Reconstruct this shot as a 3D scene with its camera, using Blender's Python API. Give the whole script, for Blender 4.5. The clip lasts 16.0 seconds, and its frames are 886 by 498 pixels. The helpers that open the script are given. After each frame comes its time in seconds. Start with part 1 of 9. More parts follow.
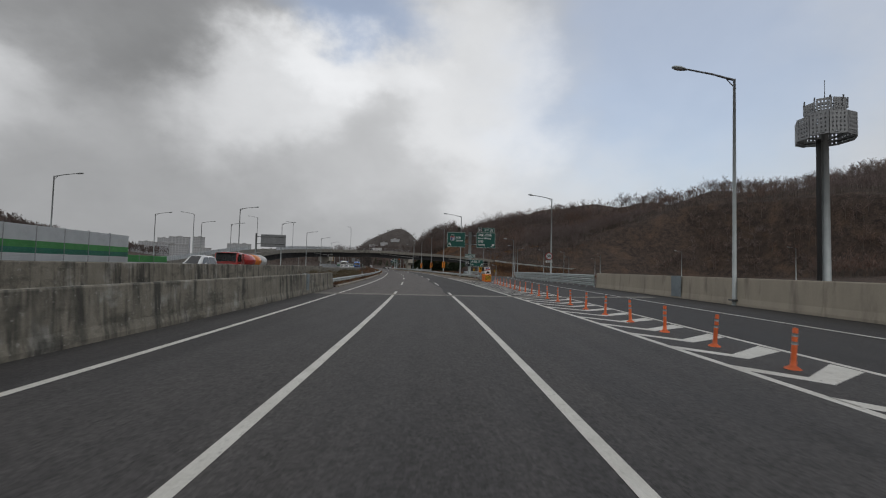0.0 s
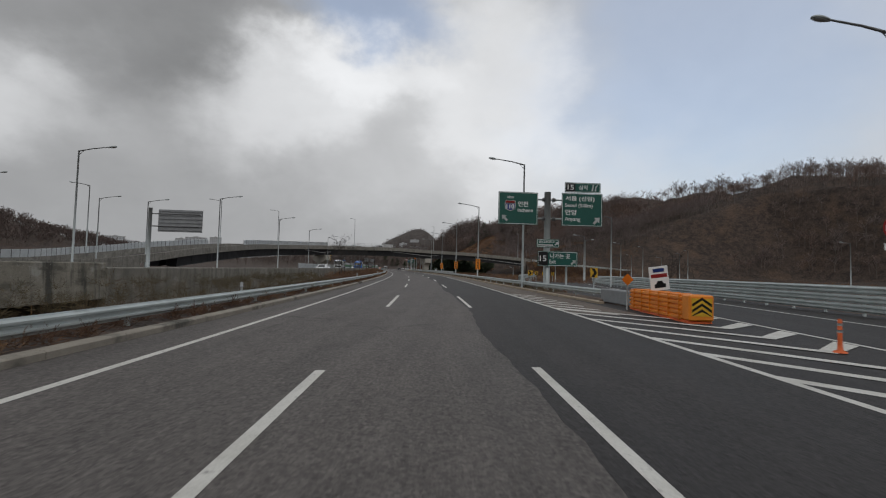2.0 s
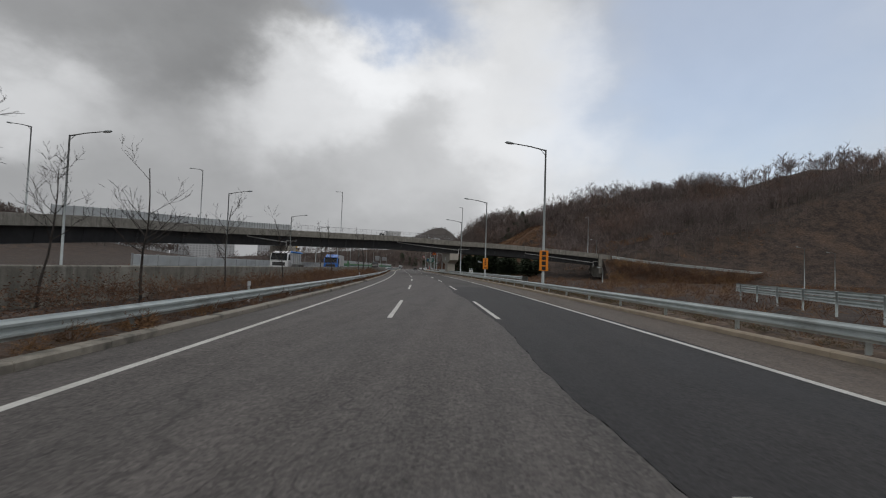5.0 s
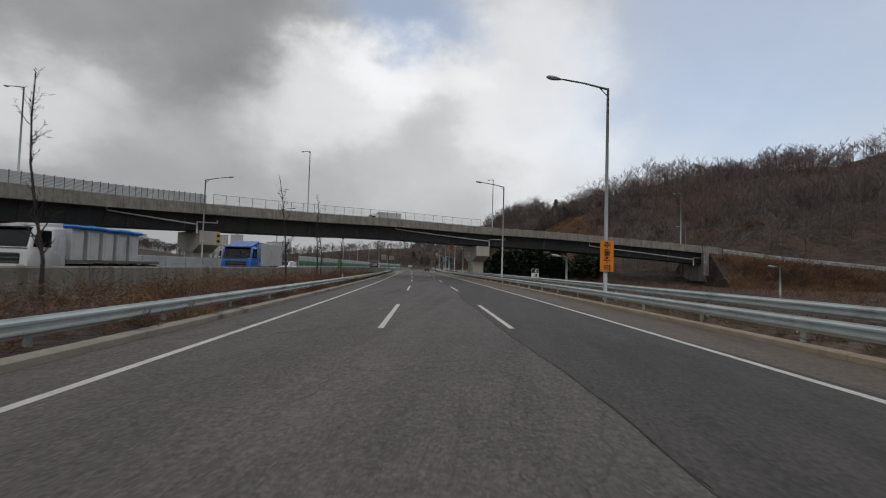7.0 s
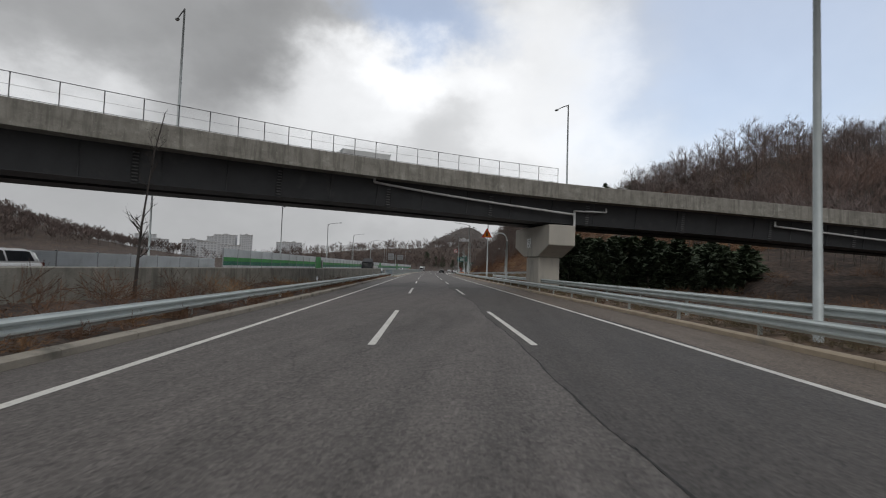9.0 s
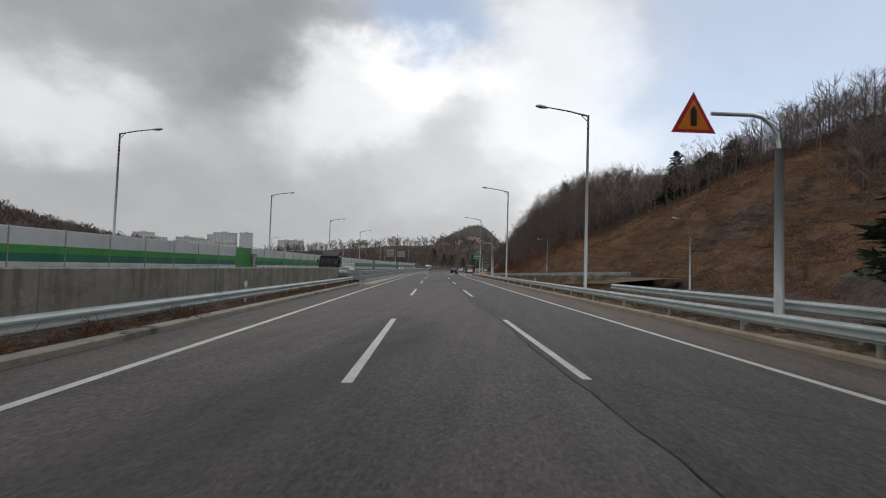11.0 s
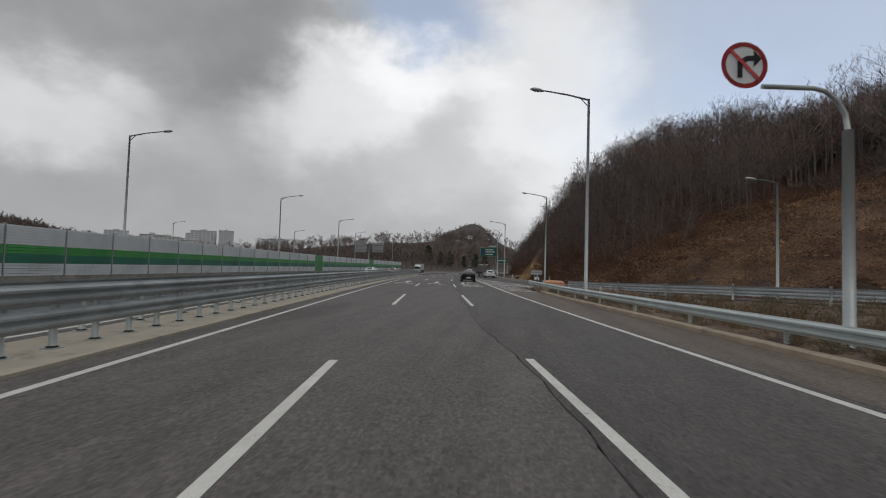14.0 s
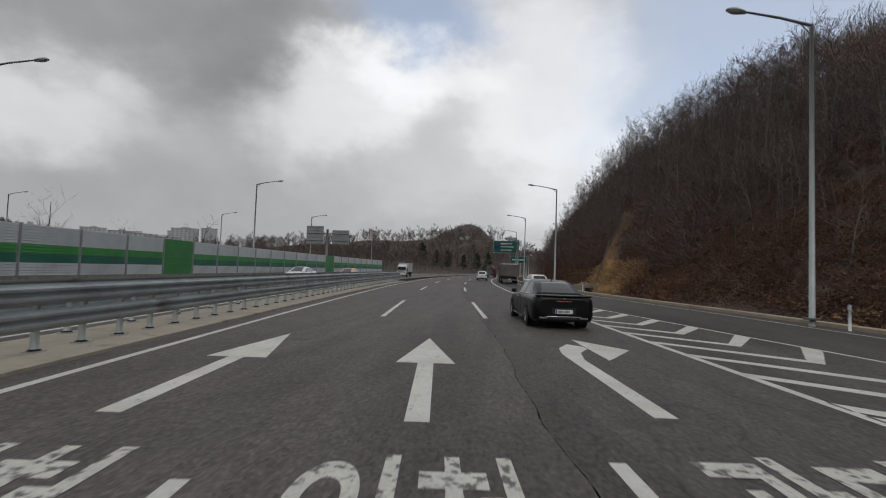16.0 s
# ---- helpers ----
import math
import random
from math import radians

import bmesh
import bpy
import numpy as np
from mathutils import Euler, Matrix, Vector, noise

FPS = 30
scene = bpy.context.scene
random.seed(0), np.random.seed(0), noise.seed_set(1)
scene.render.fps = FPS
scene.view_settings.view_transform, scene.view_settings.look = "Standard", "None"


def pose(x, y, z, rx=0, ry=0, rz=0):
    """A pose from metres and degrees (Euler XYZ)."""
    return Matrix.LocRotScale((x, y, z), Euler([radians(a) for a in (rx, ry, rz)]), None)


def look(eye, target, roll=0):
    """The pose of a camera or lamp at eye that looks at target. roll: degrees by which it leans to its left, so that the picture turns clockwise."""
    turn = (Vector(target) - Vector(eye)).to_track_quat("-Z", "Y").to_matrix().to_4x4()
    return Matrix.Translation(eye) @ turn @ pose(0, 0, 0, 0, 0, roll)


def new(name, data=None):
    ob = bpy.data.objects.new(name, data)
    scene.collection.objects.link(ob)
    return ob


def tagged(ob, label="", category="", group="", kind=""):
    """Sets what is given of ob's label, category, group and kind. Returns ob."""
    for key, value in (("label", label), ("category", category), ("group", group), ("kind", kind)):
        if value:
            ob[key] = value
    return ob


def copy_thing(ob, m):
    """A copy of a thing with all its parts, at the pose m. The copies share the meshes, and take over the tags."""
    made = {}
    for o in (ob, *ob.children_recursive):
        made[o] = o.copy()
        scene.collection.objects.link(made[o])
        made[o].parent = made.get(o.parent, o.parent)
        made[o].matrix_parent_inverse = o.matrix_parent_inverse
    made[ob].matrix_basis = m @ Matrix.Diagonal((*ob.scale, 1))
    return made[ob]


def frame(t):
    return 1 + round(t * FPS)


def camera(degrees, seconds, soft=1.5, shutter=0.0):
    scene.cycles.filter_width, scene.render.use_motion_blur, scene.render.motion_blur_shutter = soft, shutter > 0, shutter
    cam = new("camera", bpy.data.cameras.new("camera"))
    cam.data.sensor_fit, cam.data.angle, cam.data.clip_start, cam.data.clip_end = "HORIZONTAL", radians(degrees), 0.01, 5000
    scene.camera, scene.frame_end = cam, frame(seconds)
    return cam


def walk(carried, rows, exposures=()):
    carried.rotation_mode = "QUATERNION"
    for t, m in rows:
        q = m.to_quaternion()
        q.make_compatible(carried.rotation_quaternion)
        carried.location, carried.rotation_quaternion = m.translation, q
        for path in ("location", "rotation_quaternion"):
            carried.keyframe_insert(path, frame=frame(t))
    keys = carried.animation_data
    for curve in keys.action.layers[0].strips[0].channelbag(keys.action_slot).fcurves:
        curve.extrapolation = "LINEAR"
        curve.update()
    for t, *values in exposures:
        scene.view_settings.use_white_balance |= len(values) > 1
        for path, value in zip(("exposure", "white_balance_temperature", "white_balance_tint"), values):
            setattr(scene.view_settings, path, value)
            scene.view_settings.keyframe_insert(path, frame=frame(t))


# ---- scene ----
cam = camera(88.8, 16.0, soft=1.1, shutter=0.06)
PATH = [
    (0, (0.122, 0.000, 1.675), (0.498, 19.978, 2.526), 1.53),
    (0.5, (-0.017, 11.059, 1.675), (0.199, 31.039, 2.560), 1.60),
    (1, (-0.304, 22.053, 1.675), (-0.292, 42.033, 2.573), 1.65),
    (1.5, (-0.719, 32.981, 1.675), (-0.960, 52.960, 2.564), 1.55),
    (2, (-1.239, 43.842, 1.675), (-1.742, 63.816, 2.549), 1.54),
    (2.5, (-1.945, 54.644, 1.675), (-2.720, 74.609, 2.552), 1.44),
    (3, (-2.729, 65.404, 1.675), (-3.695, 85.363, 2.522), 1.62),
    (3.5, (-3.592, 76.122, 1.675), (-4.702, 96.075, 2.479), 1.73),
    (4, (-4.533, 86.798, 1.675), (-5.700, 106.746, 2.521), 1.90),
    (4.2, (-4.867, 91.062, 1.675), (-6.042, 111.009, 2.531), 1.94),
    (4.9, (-6.139, 105.955, 1.675), (-7.521, 125.889, 2.523), 1.87),
    (5.6, (-7.570, 120.795, 1.675), (-9.199, 140.711, 2.510), 1.77),
    (6.3, (-9.185, 135.581, 1.675), (-11.052, 155.476, 2.498), 1.67),
    (6.5, (-9.687, 139.798, 1.675), (-11.605, 159.689, 2.499), 1.66),
    (7, (-10.998, 150.333, 1.675), (-13.003, 170.215, 2.509), 1.67),
    (7.5, (-12.392, 160.856, 1.675), (-14.532, 180.722, 2.547), 1.78),
    (8, (-13.865, 171.365, 1.675), (-16.215, 191.206, 2.581), 1.79),
    (8.5, (-15.383, 181.892, 1.675), (-17.899, 201.713, 2.576), 1.77),
    (9, (-16.982, 192.458, 1.675), (-19.620, 212.264, 2.552), 1.83),
    (9.5, (-18.660, 203.062, 1.675), (-21.413, 222.854, 2.506), 1.76),
    (10, (-20.407, 213.706, 1.675), (-23.231, 233.490, 2.477), 1.70),
    (10.2, (-21.138, 217.975, 1.675), (-23.962, 237.758, 2.469), 1.71),
    (10.9, (-23.755, 232.996, 1.675), (-26.685, 252.763, 2.492), 1.76),
    (11.6, (-26.429, 248.150, 1.675), (-29.437, 267.904, 2.511), 1.79),
    (12.3, (-28.991, 263.452, 1.675), (-32.041, 283.200, 2.529), 1.82),
    (12.5, (-29.670, 267.839, 1.675), (-32.720, 287.587, 2.528), 1.83),
    (13, (-31.352, 278.806, 1.675), (-34.430, 298.549, 2.524), 1.84),
    (13.5, (-33.005, 289.772, 1.675), (-35.958, 309.535, 2.514), 1.84),
    (14, (-34.718, 300.740, 1.675), (-37.456, 320.534, 2.520), 1.67),
    (14.5, (-36.363, 311.697, 1.675), (-39.052, 331.497, 2.534), 1.74),
    (15, (-38.057, 322.689, 1.675), (-40.752, 342.489, 2.504), 1.78),
    (15.5, (-39.689, 333.716, 1.675), (-42.302, 353.525, 2.554), 1.73),
    (16, (-41.250, 344.781, 1.675), (-43.781, 364.600, 2.579), 2.00),
]
EXPOSURE = [(0, -0.05), (4, 0.0), (8, 0.1), (9.0, 0.27), (9.5, 0.32), (10.0, 0.6), (10.6, 0.5), (11.6, 0.1), (12.5, 0.1), (16, 0.1)]
walk(cam, [(t, look(eye, target, roll)) for t, eye, target, roll in PATH], EXPOSURE)

# ---- world, sun, sky ----
world = bpy.data.worlds.new("overcast_sky")
scene.world = world
world.use_nodes = True


def link(nt, a, b):
    nt.links.new(a, b)


def math_node(nt, op, a, b=None, c=None, clamp=False):
    n = nt.nodes.new("ShaderNodeMath")
    n.operation, n.use_clamp = op, clamp
    for i, v in enumerate((a, b, c)):
        if v is None:
            continue
        if isinstance(v, (int, float)):
            n.inputs[i].default_value = v
        else:
            nt.links.new(v, n.inputs[i])
    return n.outputs[0]


def mix_node(nt, fac, a, b, blend="MIX"):
    n = nt.nodes.new("ShaderNodeMix")
    n.data_type, n.blend_type = "RGBA", blend
    for sock, v in ((n.inputs[0], fac), (n.inputs[6], a), (n.inputs[7], b)):
        if isinstance(v, (int, float)):
            sock.default_value = v
        elif isinstance(v, tuple):
            sock.default_value = (*v[:3], 1)
        else:
            nt.links.new(v, sock)
    return n.outputs[2]


def noise_node(nt, vec, scale, detail=4.0, rough=0.55, dist=0.0):
    n = nt.nodes.new("ShaderNodeTexNoise")
    n.inputs["Scale"].default_value, n.inputs["Detail"].default_value = scale, detail
    n.inputs["Roughness"].default_value, n.inputs["Distortion"].default_value = rough, dist
    if vec is not None:
        nt.links.new(vec, n.inputs["Vector"])
    return n.outputs[0]


def ramp_node(nt, fac, stops):
    n = nt.nodes.new("ShaderNodeValToRGB")
    el = n.color_ramp.elements
    while len(el) < len(stops):
        el.new(0.5)
    for e, (pos, col) in zip(el, stops):
        e.position = pos
        e.color = (*col, 1) if isinstance(col, tuple) else (col, col, col, 1)
    nt.links.new(fac, n.inputs[0])
    return n.outputs[0]


def build_sky():
    nt = world.node_tree
    nt.nodes.clear()
    out = nt.nodes.new("ShaderNodeOutputWorld")
    bg = nt.nodes.new("ShaderNodeBackground")
    sky = nt.nodes.new("ShaderNodeTexSky")
    sky.sky_type = "NISHITA"
    sky.sun_disc = False
    sky.sun_elevation, sky.sun_rotation = radians(42), radians(165)
    sky.air_density, sky.dust_density = 1.0, 3.0
    tc = nt.nodes.new("ShaderNodeTexCoord")
    sep = nt.nodes.new("ShaderNodeSeparateXYZ")
    link(nt, tc.outputs["Generated"], sep.inputs[0])
    x, y, z = sep.outputs
    zc = math_node(nt, "MAXIMUM", z, 0.0)
    # billows of the cloud deck, a little flatter than wide
    mp = nt.nodes.new("ShaderNodeMapping")
    mp.inputs["Scale"].default_value = (1.0, 1.0, 1.4)
    link(nt, tc.outputs["Generated"], mp.inputs[0])
    big = noise_node(nt, mp.outputs[0], 4.5, 6.0, 0.5, 0.3)
    small = noise_node(nt, mp.outputs[0], 15.0, 6.0, 0.55, 0.2)
    puff = math_node(nt, "MULTIPLY_ADD", math_node(nt, "SUBTRACT", big, 0.5), 0.30, math_node(nt, "MULTIPLY", math_node(nt, "SUBTRACT", small, 0.5), 0.10))
    # a slow drift of the outlines, so that no bank has a smooth edge
    drift = nt.nodes.new("ShaderNodeTexNoise")
    drift.inputs["Scale"].default_value, drift.inputs["Detail"].default_value = 6.5, 7.0
    drift.inputs["Roughness"].default_value = 0.55
    link(nt, mp.outputs[0], drift.inputs["Vector"])
    parts = nt.nodes.new("ShaderNodeSeparateXYZ")
    link(nt, drift.outputs["Color"], parts.inputs[0])
    azim = math_node(nt, "MULTIPLY_ADD", math_node(nt, "SUBTRACT", parts.outputs[0], 0.5), radians(15), math_node(nt, "ARCTAN2", x, y))
    elev = math_node(nt, "MULTIPLY_ADD", math_node(nt, "SUBTRACT", parts.outputs[1], 0.5), radians(12), math_node(nt, "ARCSINE", z))

    def bank(az, el, wide, tall, lean, gain, soft):
        """A bank of cloud: gain in its middle, fading with an uneven edge; lean turns it, in degrees."""
        c, k = math.cos(radians(lean)), math.sin(radians(lean))
        p = math_node(nt, "SUBTRACT", azim, radians(az))
        q = math_node(nt, "SUBTRACT", elev, radians(el))
        da = math_node(nt, "DIVIDE", math_node(nt, "MULTIPLY_ADD", p, c, math_node(nt, "MULTIPLY", q, k)), radians(wide))
        de = math_node(nt, "DIVIDE", math_node(nt, "MULTIPLY_ADD", q, c, math_node(nt, "MULTIPLY", p, -k)), radians(tall))
        r = math_node(nt, "SQRT", math_node(nt, "ADD", math_node(nt, "MULTIPLY", da, da), math_node(nt, "MULTIPLY", de, de)))
        r = math_node(nt, "ADD", r, math_node(nt, "MULTIPLY", puff, 0.9))
        m = nt.nodes.new("ShaderNodeMapRange")
        m.interpolation_type = "SMOOTHERSTEP"
        link(nt, r, m.inputs[0])
        m.inputs[1].default_value, m.inputs[2].default_value = 1 + soft, 1 - soft
        m.inputs[3].default_value, m.inputs[4].default_value = 0.0, gain
        return m.outputs[0]

    lum = math_node(nt, "MULTIPLY_ADD", puff, 0.36, 0.675)
    for spec in SKY_BANKS:
        lum = math_node(nt, "ADD", lum, bank(*spec))
    cloud = ramp_node(nt, lum, [(v, tuple(k * t for t in (0.985, 1.0, 1.022))) for v, k in ((0.35, 0.10), (0.45, 0.17), (0.55, 0.262), (0.65, 0.38), (0.75, 0.523), (0.85, 0.69), (0.92, 0.80), (1.0, 0.87))])
    # overcast sky is brightest overhead
    up = math_node(nt, "MULTIPLY_ADD", math_node(nt, "POWER", zc, 2.2), SKY_ZENITH, 1.0)
    lift = nt.nodes.new("ShaderNodeVectorMath")
    lift.operation = "SCALE"
    link(nt, cloud, lift.inputs[0])
    link(nt, up, lift.inputs["Scale"])
    clear = nt.nodes.new("ShaderNodeVectorMath")
    clear.operation = "SCALE"
    link(nt, sky.outputs[0], clear.inputs[0])
    clear.inputs["Scale"].default_value = 0.215
    gap = None
    for spec in SKY_GAPS:
        g = bank(*spec)
        gap = g if gap is None else math_node(nt, "MAXIMUM", gap, g)
    col = mix_node(nt, gap, lift.outputs[0], clear.outputs[0])
    link(nt, col, bg.inputs[0])
    bg.inputs[1].default_value = 1.0
    link(nt, bg.outputs[0], out.inputs[0])


# azimuth (right of +y), elevation, half width, half height, lean in degrees, gain, softness of the edge
SKY_BANKS = [
    (-42, 27, 19, 8.5, 0, -0.115, 0.55),
    (-29, 26.5, 7, 3.6, 12, -0.045, 0.75),
    (-36, 18, 8, 4, -25, -0.035, 0.8),
    (-51, 14, 8, 4, 0, 0.13, 0.8),
    (-42, 4, 26, 6, 0, -0.035, 0.8),
    (-20, 20, 11, 5.6, 15, 0.16, 0.7),
    (-26, 13, 5, 3, 0, 0.05, 0.9),
    (-11, 24, 10, 3.2, -4, 0.13, 0.7),
    (-8, 15, 11, 7.5, 0, 0.085, 0.7),
    (5, 22, 9, 13, 12, 0.155, 0.55),
    (12, 10, 11, 7, 0, 0.06, 0.8),
    (36, 16, 26, 24, 0, 0.11, 0.6),
    (-3, 5, 18, 6, 0, 0.03, 0.8),
]
SKY_GAPS = [(30, 22, 17, 15, 0, 0.5, 0.8), (-11, 30, 9.5, 4.2, -6, 0.5, 0.55)]
SKY_ZENITH = 0.5
build_sky()

sun_data = bpy.data.lights.new("sun", "SUN")
sun_data.energy, sun_data.angle, sun_data.color = 0.35, radians(25), (1.0, 0.96, 0.9)
sun = new("sun", sun_data)
sun.matrix_world = look((0, 0, 100), (-13, 48, 55))

# ---- materials ----


def material(name, color, rough=0.7, metal=0.0, second=None, scale=3.0, amount=0.5, fine=60.0, grain=0.18, bump=0.15, spec=0.5, rnd=0.0, island=0.0, stretch=(1, 1, 1), third=None, third_scale=0.4, third_at=(0.5, 0.7)):
    """A surface with large blotches towards `second`, optional stains towards `third`, fine grain and relief."""
    m = bpy.data.materials.new(name)
    m.use_nodes = True
    nt = m.node_tree
    b = nt.nodes["Principled BSDF"]
    b.inputs["Roughness"].default_value, b.inputs["Metallic"].default_value = rough, metal
    b.inputs["Specular IOR Level"].default_value = spec
    tc = nt.nodes.new("ShaderNodeTexCoord")
    mp = nt.nodes.new("ShaderNodeMapping")
    mp.inputs["Scale"].default_value = stretch
    link(nt, tc.outputs["Object"], mp.inputs[0])
    vec = mp.outputs[0]
    second = second or tuple(c * 0.72 for c in color)
    large = noise_node(nt, vec, scale, 5.0, 0.6)
    fac = ramp_node(nt, large, [(0.5 - 0.3 * (1 - amount) - 0.02, 0.0), (0.5 + 0.3 * (1 - amount) + 0.02, 1.0)])
    col = mix_node(nt, fac, color, second)
    if third:
        st = noise_node(nt, vec, third_scale, 4.0, 0.6)
        col = mix_node(nt, ramp_node(nt, st, [(third_at[0], 0.0), (third_at[1], 1.0)]), col, third)
    small = noise_node(nt, vec, fine, 3.0, 0.7)
    tone = math_node(nt, "MULTIPLY_ADD", math_node(nt, "SUBTRACT", small, 0.5), grain * 4, 1.0)
    if rnd:
        oi = nt.nodes.new("ShaderNodeObjectInfo")
        tone = math_node(nt, "MULTIPLY", tone, math_node(nt, "MULTIPLY_ADD", oi.outputs["Random"], rnd, 1 - rnd / 2))
    if island:
        ge = nt.nodes.new("ShaderNodeNewGeometry")
        tone = math_node(nt, "MULTIPLY", tone, math_node(nt, "MULTIPLY_ADD", ge.outputs["Random Per Island"], island, 1 - island / 2))
    sc = nt.nodes.new("ShaderNodeVectorMath")
    sc.operation = "SCALE"
    link(nt, col, sc.inputs[0])
    link(nt, tone, sc.inputs["Scale"])
    link(nt, sc.outputs[0], b.inputs["Base Color"])
    if bump:
        bp = nt.nodes.new("ShaderNodeBump")
        bp.inputs["Strength"].default_value, bp.inputs["Distance"].default_value = bump, 0.02
        link(nt, small, bp.inputs["Height"])
        link(nt, bp.outputs[0], b.inputs["Normal"])
    rv = math_node(nt, "MULTIPLY_ADD", math_node(nt, "SUBTRACT", large, 0.5), 0.3, rough, clamp=True)
    link(nt, rv, b.inputs["Roughness"])
    return m


def asphalt(name, base, patch, crack=0.5):
    m = material(name, base, 0.75, 0, patch, 0.5, 0.35, 22.0, 0.28, 0.7, 0.4, stretch=(1, 0.22, 1), third=tuple(c * 0.62 for c in base), third_scale=0.16, third_at=(0.56, 0.72))
    nt = m.node_tree
    b = nt.nodes["Principled BSDF"]
    src = b.inputs["Base Color"].links[0].from_socket
    tc = nt.nodes.new("ShaderNodeTexCoord")
    wob = nt.nodes.new("ShaderNodeTexNoise")
    wob.inputs["Scale"].default_value = 0.9
    link(nt, tc.outputs["Object"], wob.inputs["Vector"])
    va = nt.nodes.new("ShaderNodeVectorMath")
    va.operation = "MULTIPLY_ADD"
    link(nt, wob.outputs["Color"], va.inputs[0])
    va.inputs[1].default_value = (1.6, 1.6, 0)
    link(nt, tc.outputs["Object"], va.inputs[2])
    mp = nt.nodes.new("ShaderNodeMapping")
    mp.inputs["Scale"].default_value = (0.42, 0.10, 0.3)
    link(nt, va.outputs[0], mp.inputs[0])
    vo = nt.nodes.new("ShaderNodeTexVoronoi")
    vo.feature = "DISTANCE_TO_EDGE"
    vo.inputs["Scale"].default_value = 1.0
    link(nt, mp.outputs[0], vo.inputs["Vector"])
    line = ramp_node(nt, vo.outputs["Distance"], [(0.002, 1.0), (0.007, 0.0)])
    where = ramp_node(nt, noise_node(nt, tc.outputs["Object"], 0.12, 2.0), [(0.52, 0.0), (0.6, 1.0)])
    fac = math_node(nt, "MULTIPLY", math_node(nt, "MULTIPLY", line, where), crack)
    col = mix_node(nt, fac, src, tuple(c * 0.3 for c in base))
    # long streaks of wear, oil and polish along the lanes, and coarse chippings
    mq = nt.nodes.new("ShaderNodeMapping")
    mq.inputs["Scale"].default_value = (1.5, 0.06, 1.0)
    link(nt, tc.outputs["Object"], mq.inputs[0])
    streak = noise_node(nt, mq.outputs[0], 1.0, 5.0, 0.65)
    chips = noise_node(nt, tc.outputs["Object"], 11.0, 6.0, 0.85)
    tone = math_node(nt, "MULTIPLY_ADD", math_node(nt, "SUBTRACT", streak, 0.5), 0.9, 1.0)
    tone = math_node(nt, "ADD", tone, math_node(nt, "MULTIPLY", math_node(nt, "SUBTRACT", chips, 0.5), 1.5))
    mr = nt.nodes.new("ShaderNodeMapping")
    mr.inputs["Scale"].default_value = (1.0, 0.4, 1.0)
    link(nt, tc.outputs["Object"], mr.inputs[0])
    clumps = noise_node(nt, mr.outputs[0], 1.7, 6.0, 0.7)
    tone = math_node(nt, "ADD", tone, math_node(nt, "MULTIPLY", math_node(nt, "SUBTRACT", clumps, 0.5), 0.8))
    stones = nt.nodes.new("ShaderNodeTexVoronoi")
    stones.inputs["Scale"].default_value = 26.0
    link(nt, tc.outputs["Object"], stones.inputs["Vector"])
    tone = math_node(nt, "ADD", tone, math_node(nt, "MULTIPLY", math_node(nt, "SUBTRACT", stones.outputs["Color"], 0.5), 0.8))
    tone = math_node(nt, "MAXIMUM", tone, 0.25)
    sc = nt.nodes.new("ShaderNodeVectorMath")
    sc.operation = "SCALE"
    link(nt, col, sc.inputs[0])
    link(nt, tone, sc.inputs["Scale"])
    link(nt, sc.outputs[0], b.inputs["Base Color"])
    return m


ASPHALT = asphalt("asphalt_worn", (0.090, 0.081, 0.076), (0.116, 0.104, 0.098))
ASPHALT_NEW = asphalt("asphalt_newer", (0.023, 0.0215, 0.0215), (0.044, 0.0405, 0.0405), 0.4)
ASPHALT_SHOULDER = asphalt("asphalt_dusty_shoulder", (0.108, 0.086, 0.070), (0.136, 0.110, 0.090), 0.3)
ASPHALT_MID = asphalt("asphalt_mid", (0.076, 0.069, 0.065), (0.098, 0.089, 0.084), 0.35)
ASPHALT_STRIP = asphalt("asphalt_strip", (0.056, 0.050, 0.047), (0.074, 0.067, 0.063), 0.5)
ASPHALT_PATCHED = asphalt("asphalt_patched", (0.064, 0.058, 0.054), (0.088, 0.079, 0.074), 0.5)
ASPHALT_BRIDGE = asphalt("asphalt_bridge", (0.040, 0.038, 0.039), (0.068, 0.064, 0.063), 0.3)
PAINT = material("road_paint_white", (0.66, 0.65, 0.61), 0.6, 0, (0.52, 0.51, 0.47), 1.2, 0.5, 30, 0.16, 0.2, third=(0.27, 0.26, 0.25), third_scale=9.0, third_at=(0.60, 0.72))
PAINT_OLD = material("road_paint_faded", (0.62, 0.61, 0.56), 0.65, 0, (0.48, 0.47, 0.43), 2.0, 0.5, 30, 0.2, 0.2, third=(0.12, 0.118, 0.115), third_scale=7.0, third_at=(0.52, 0.6))
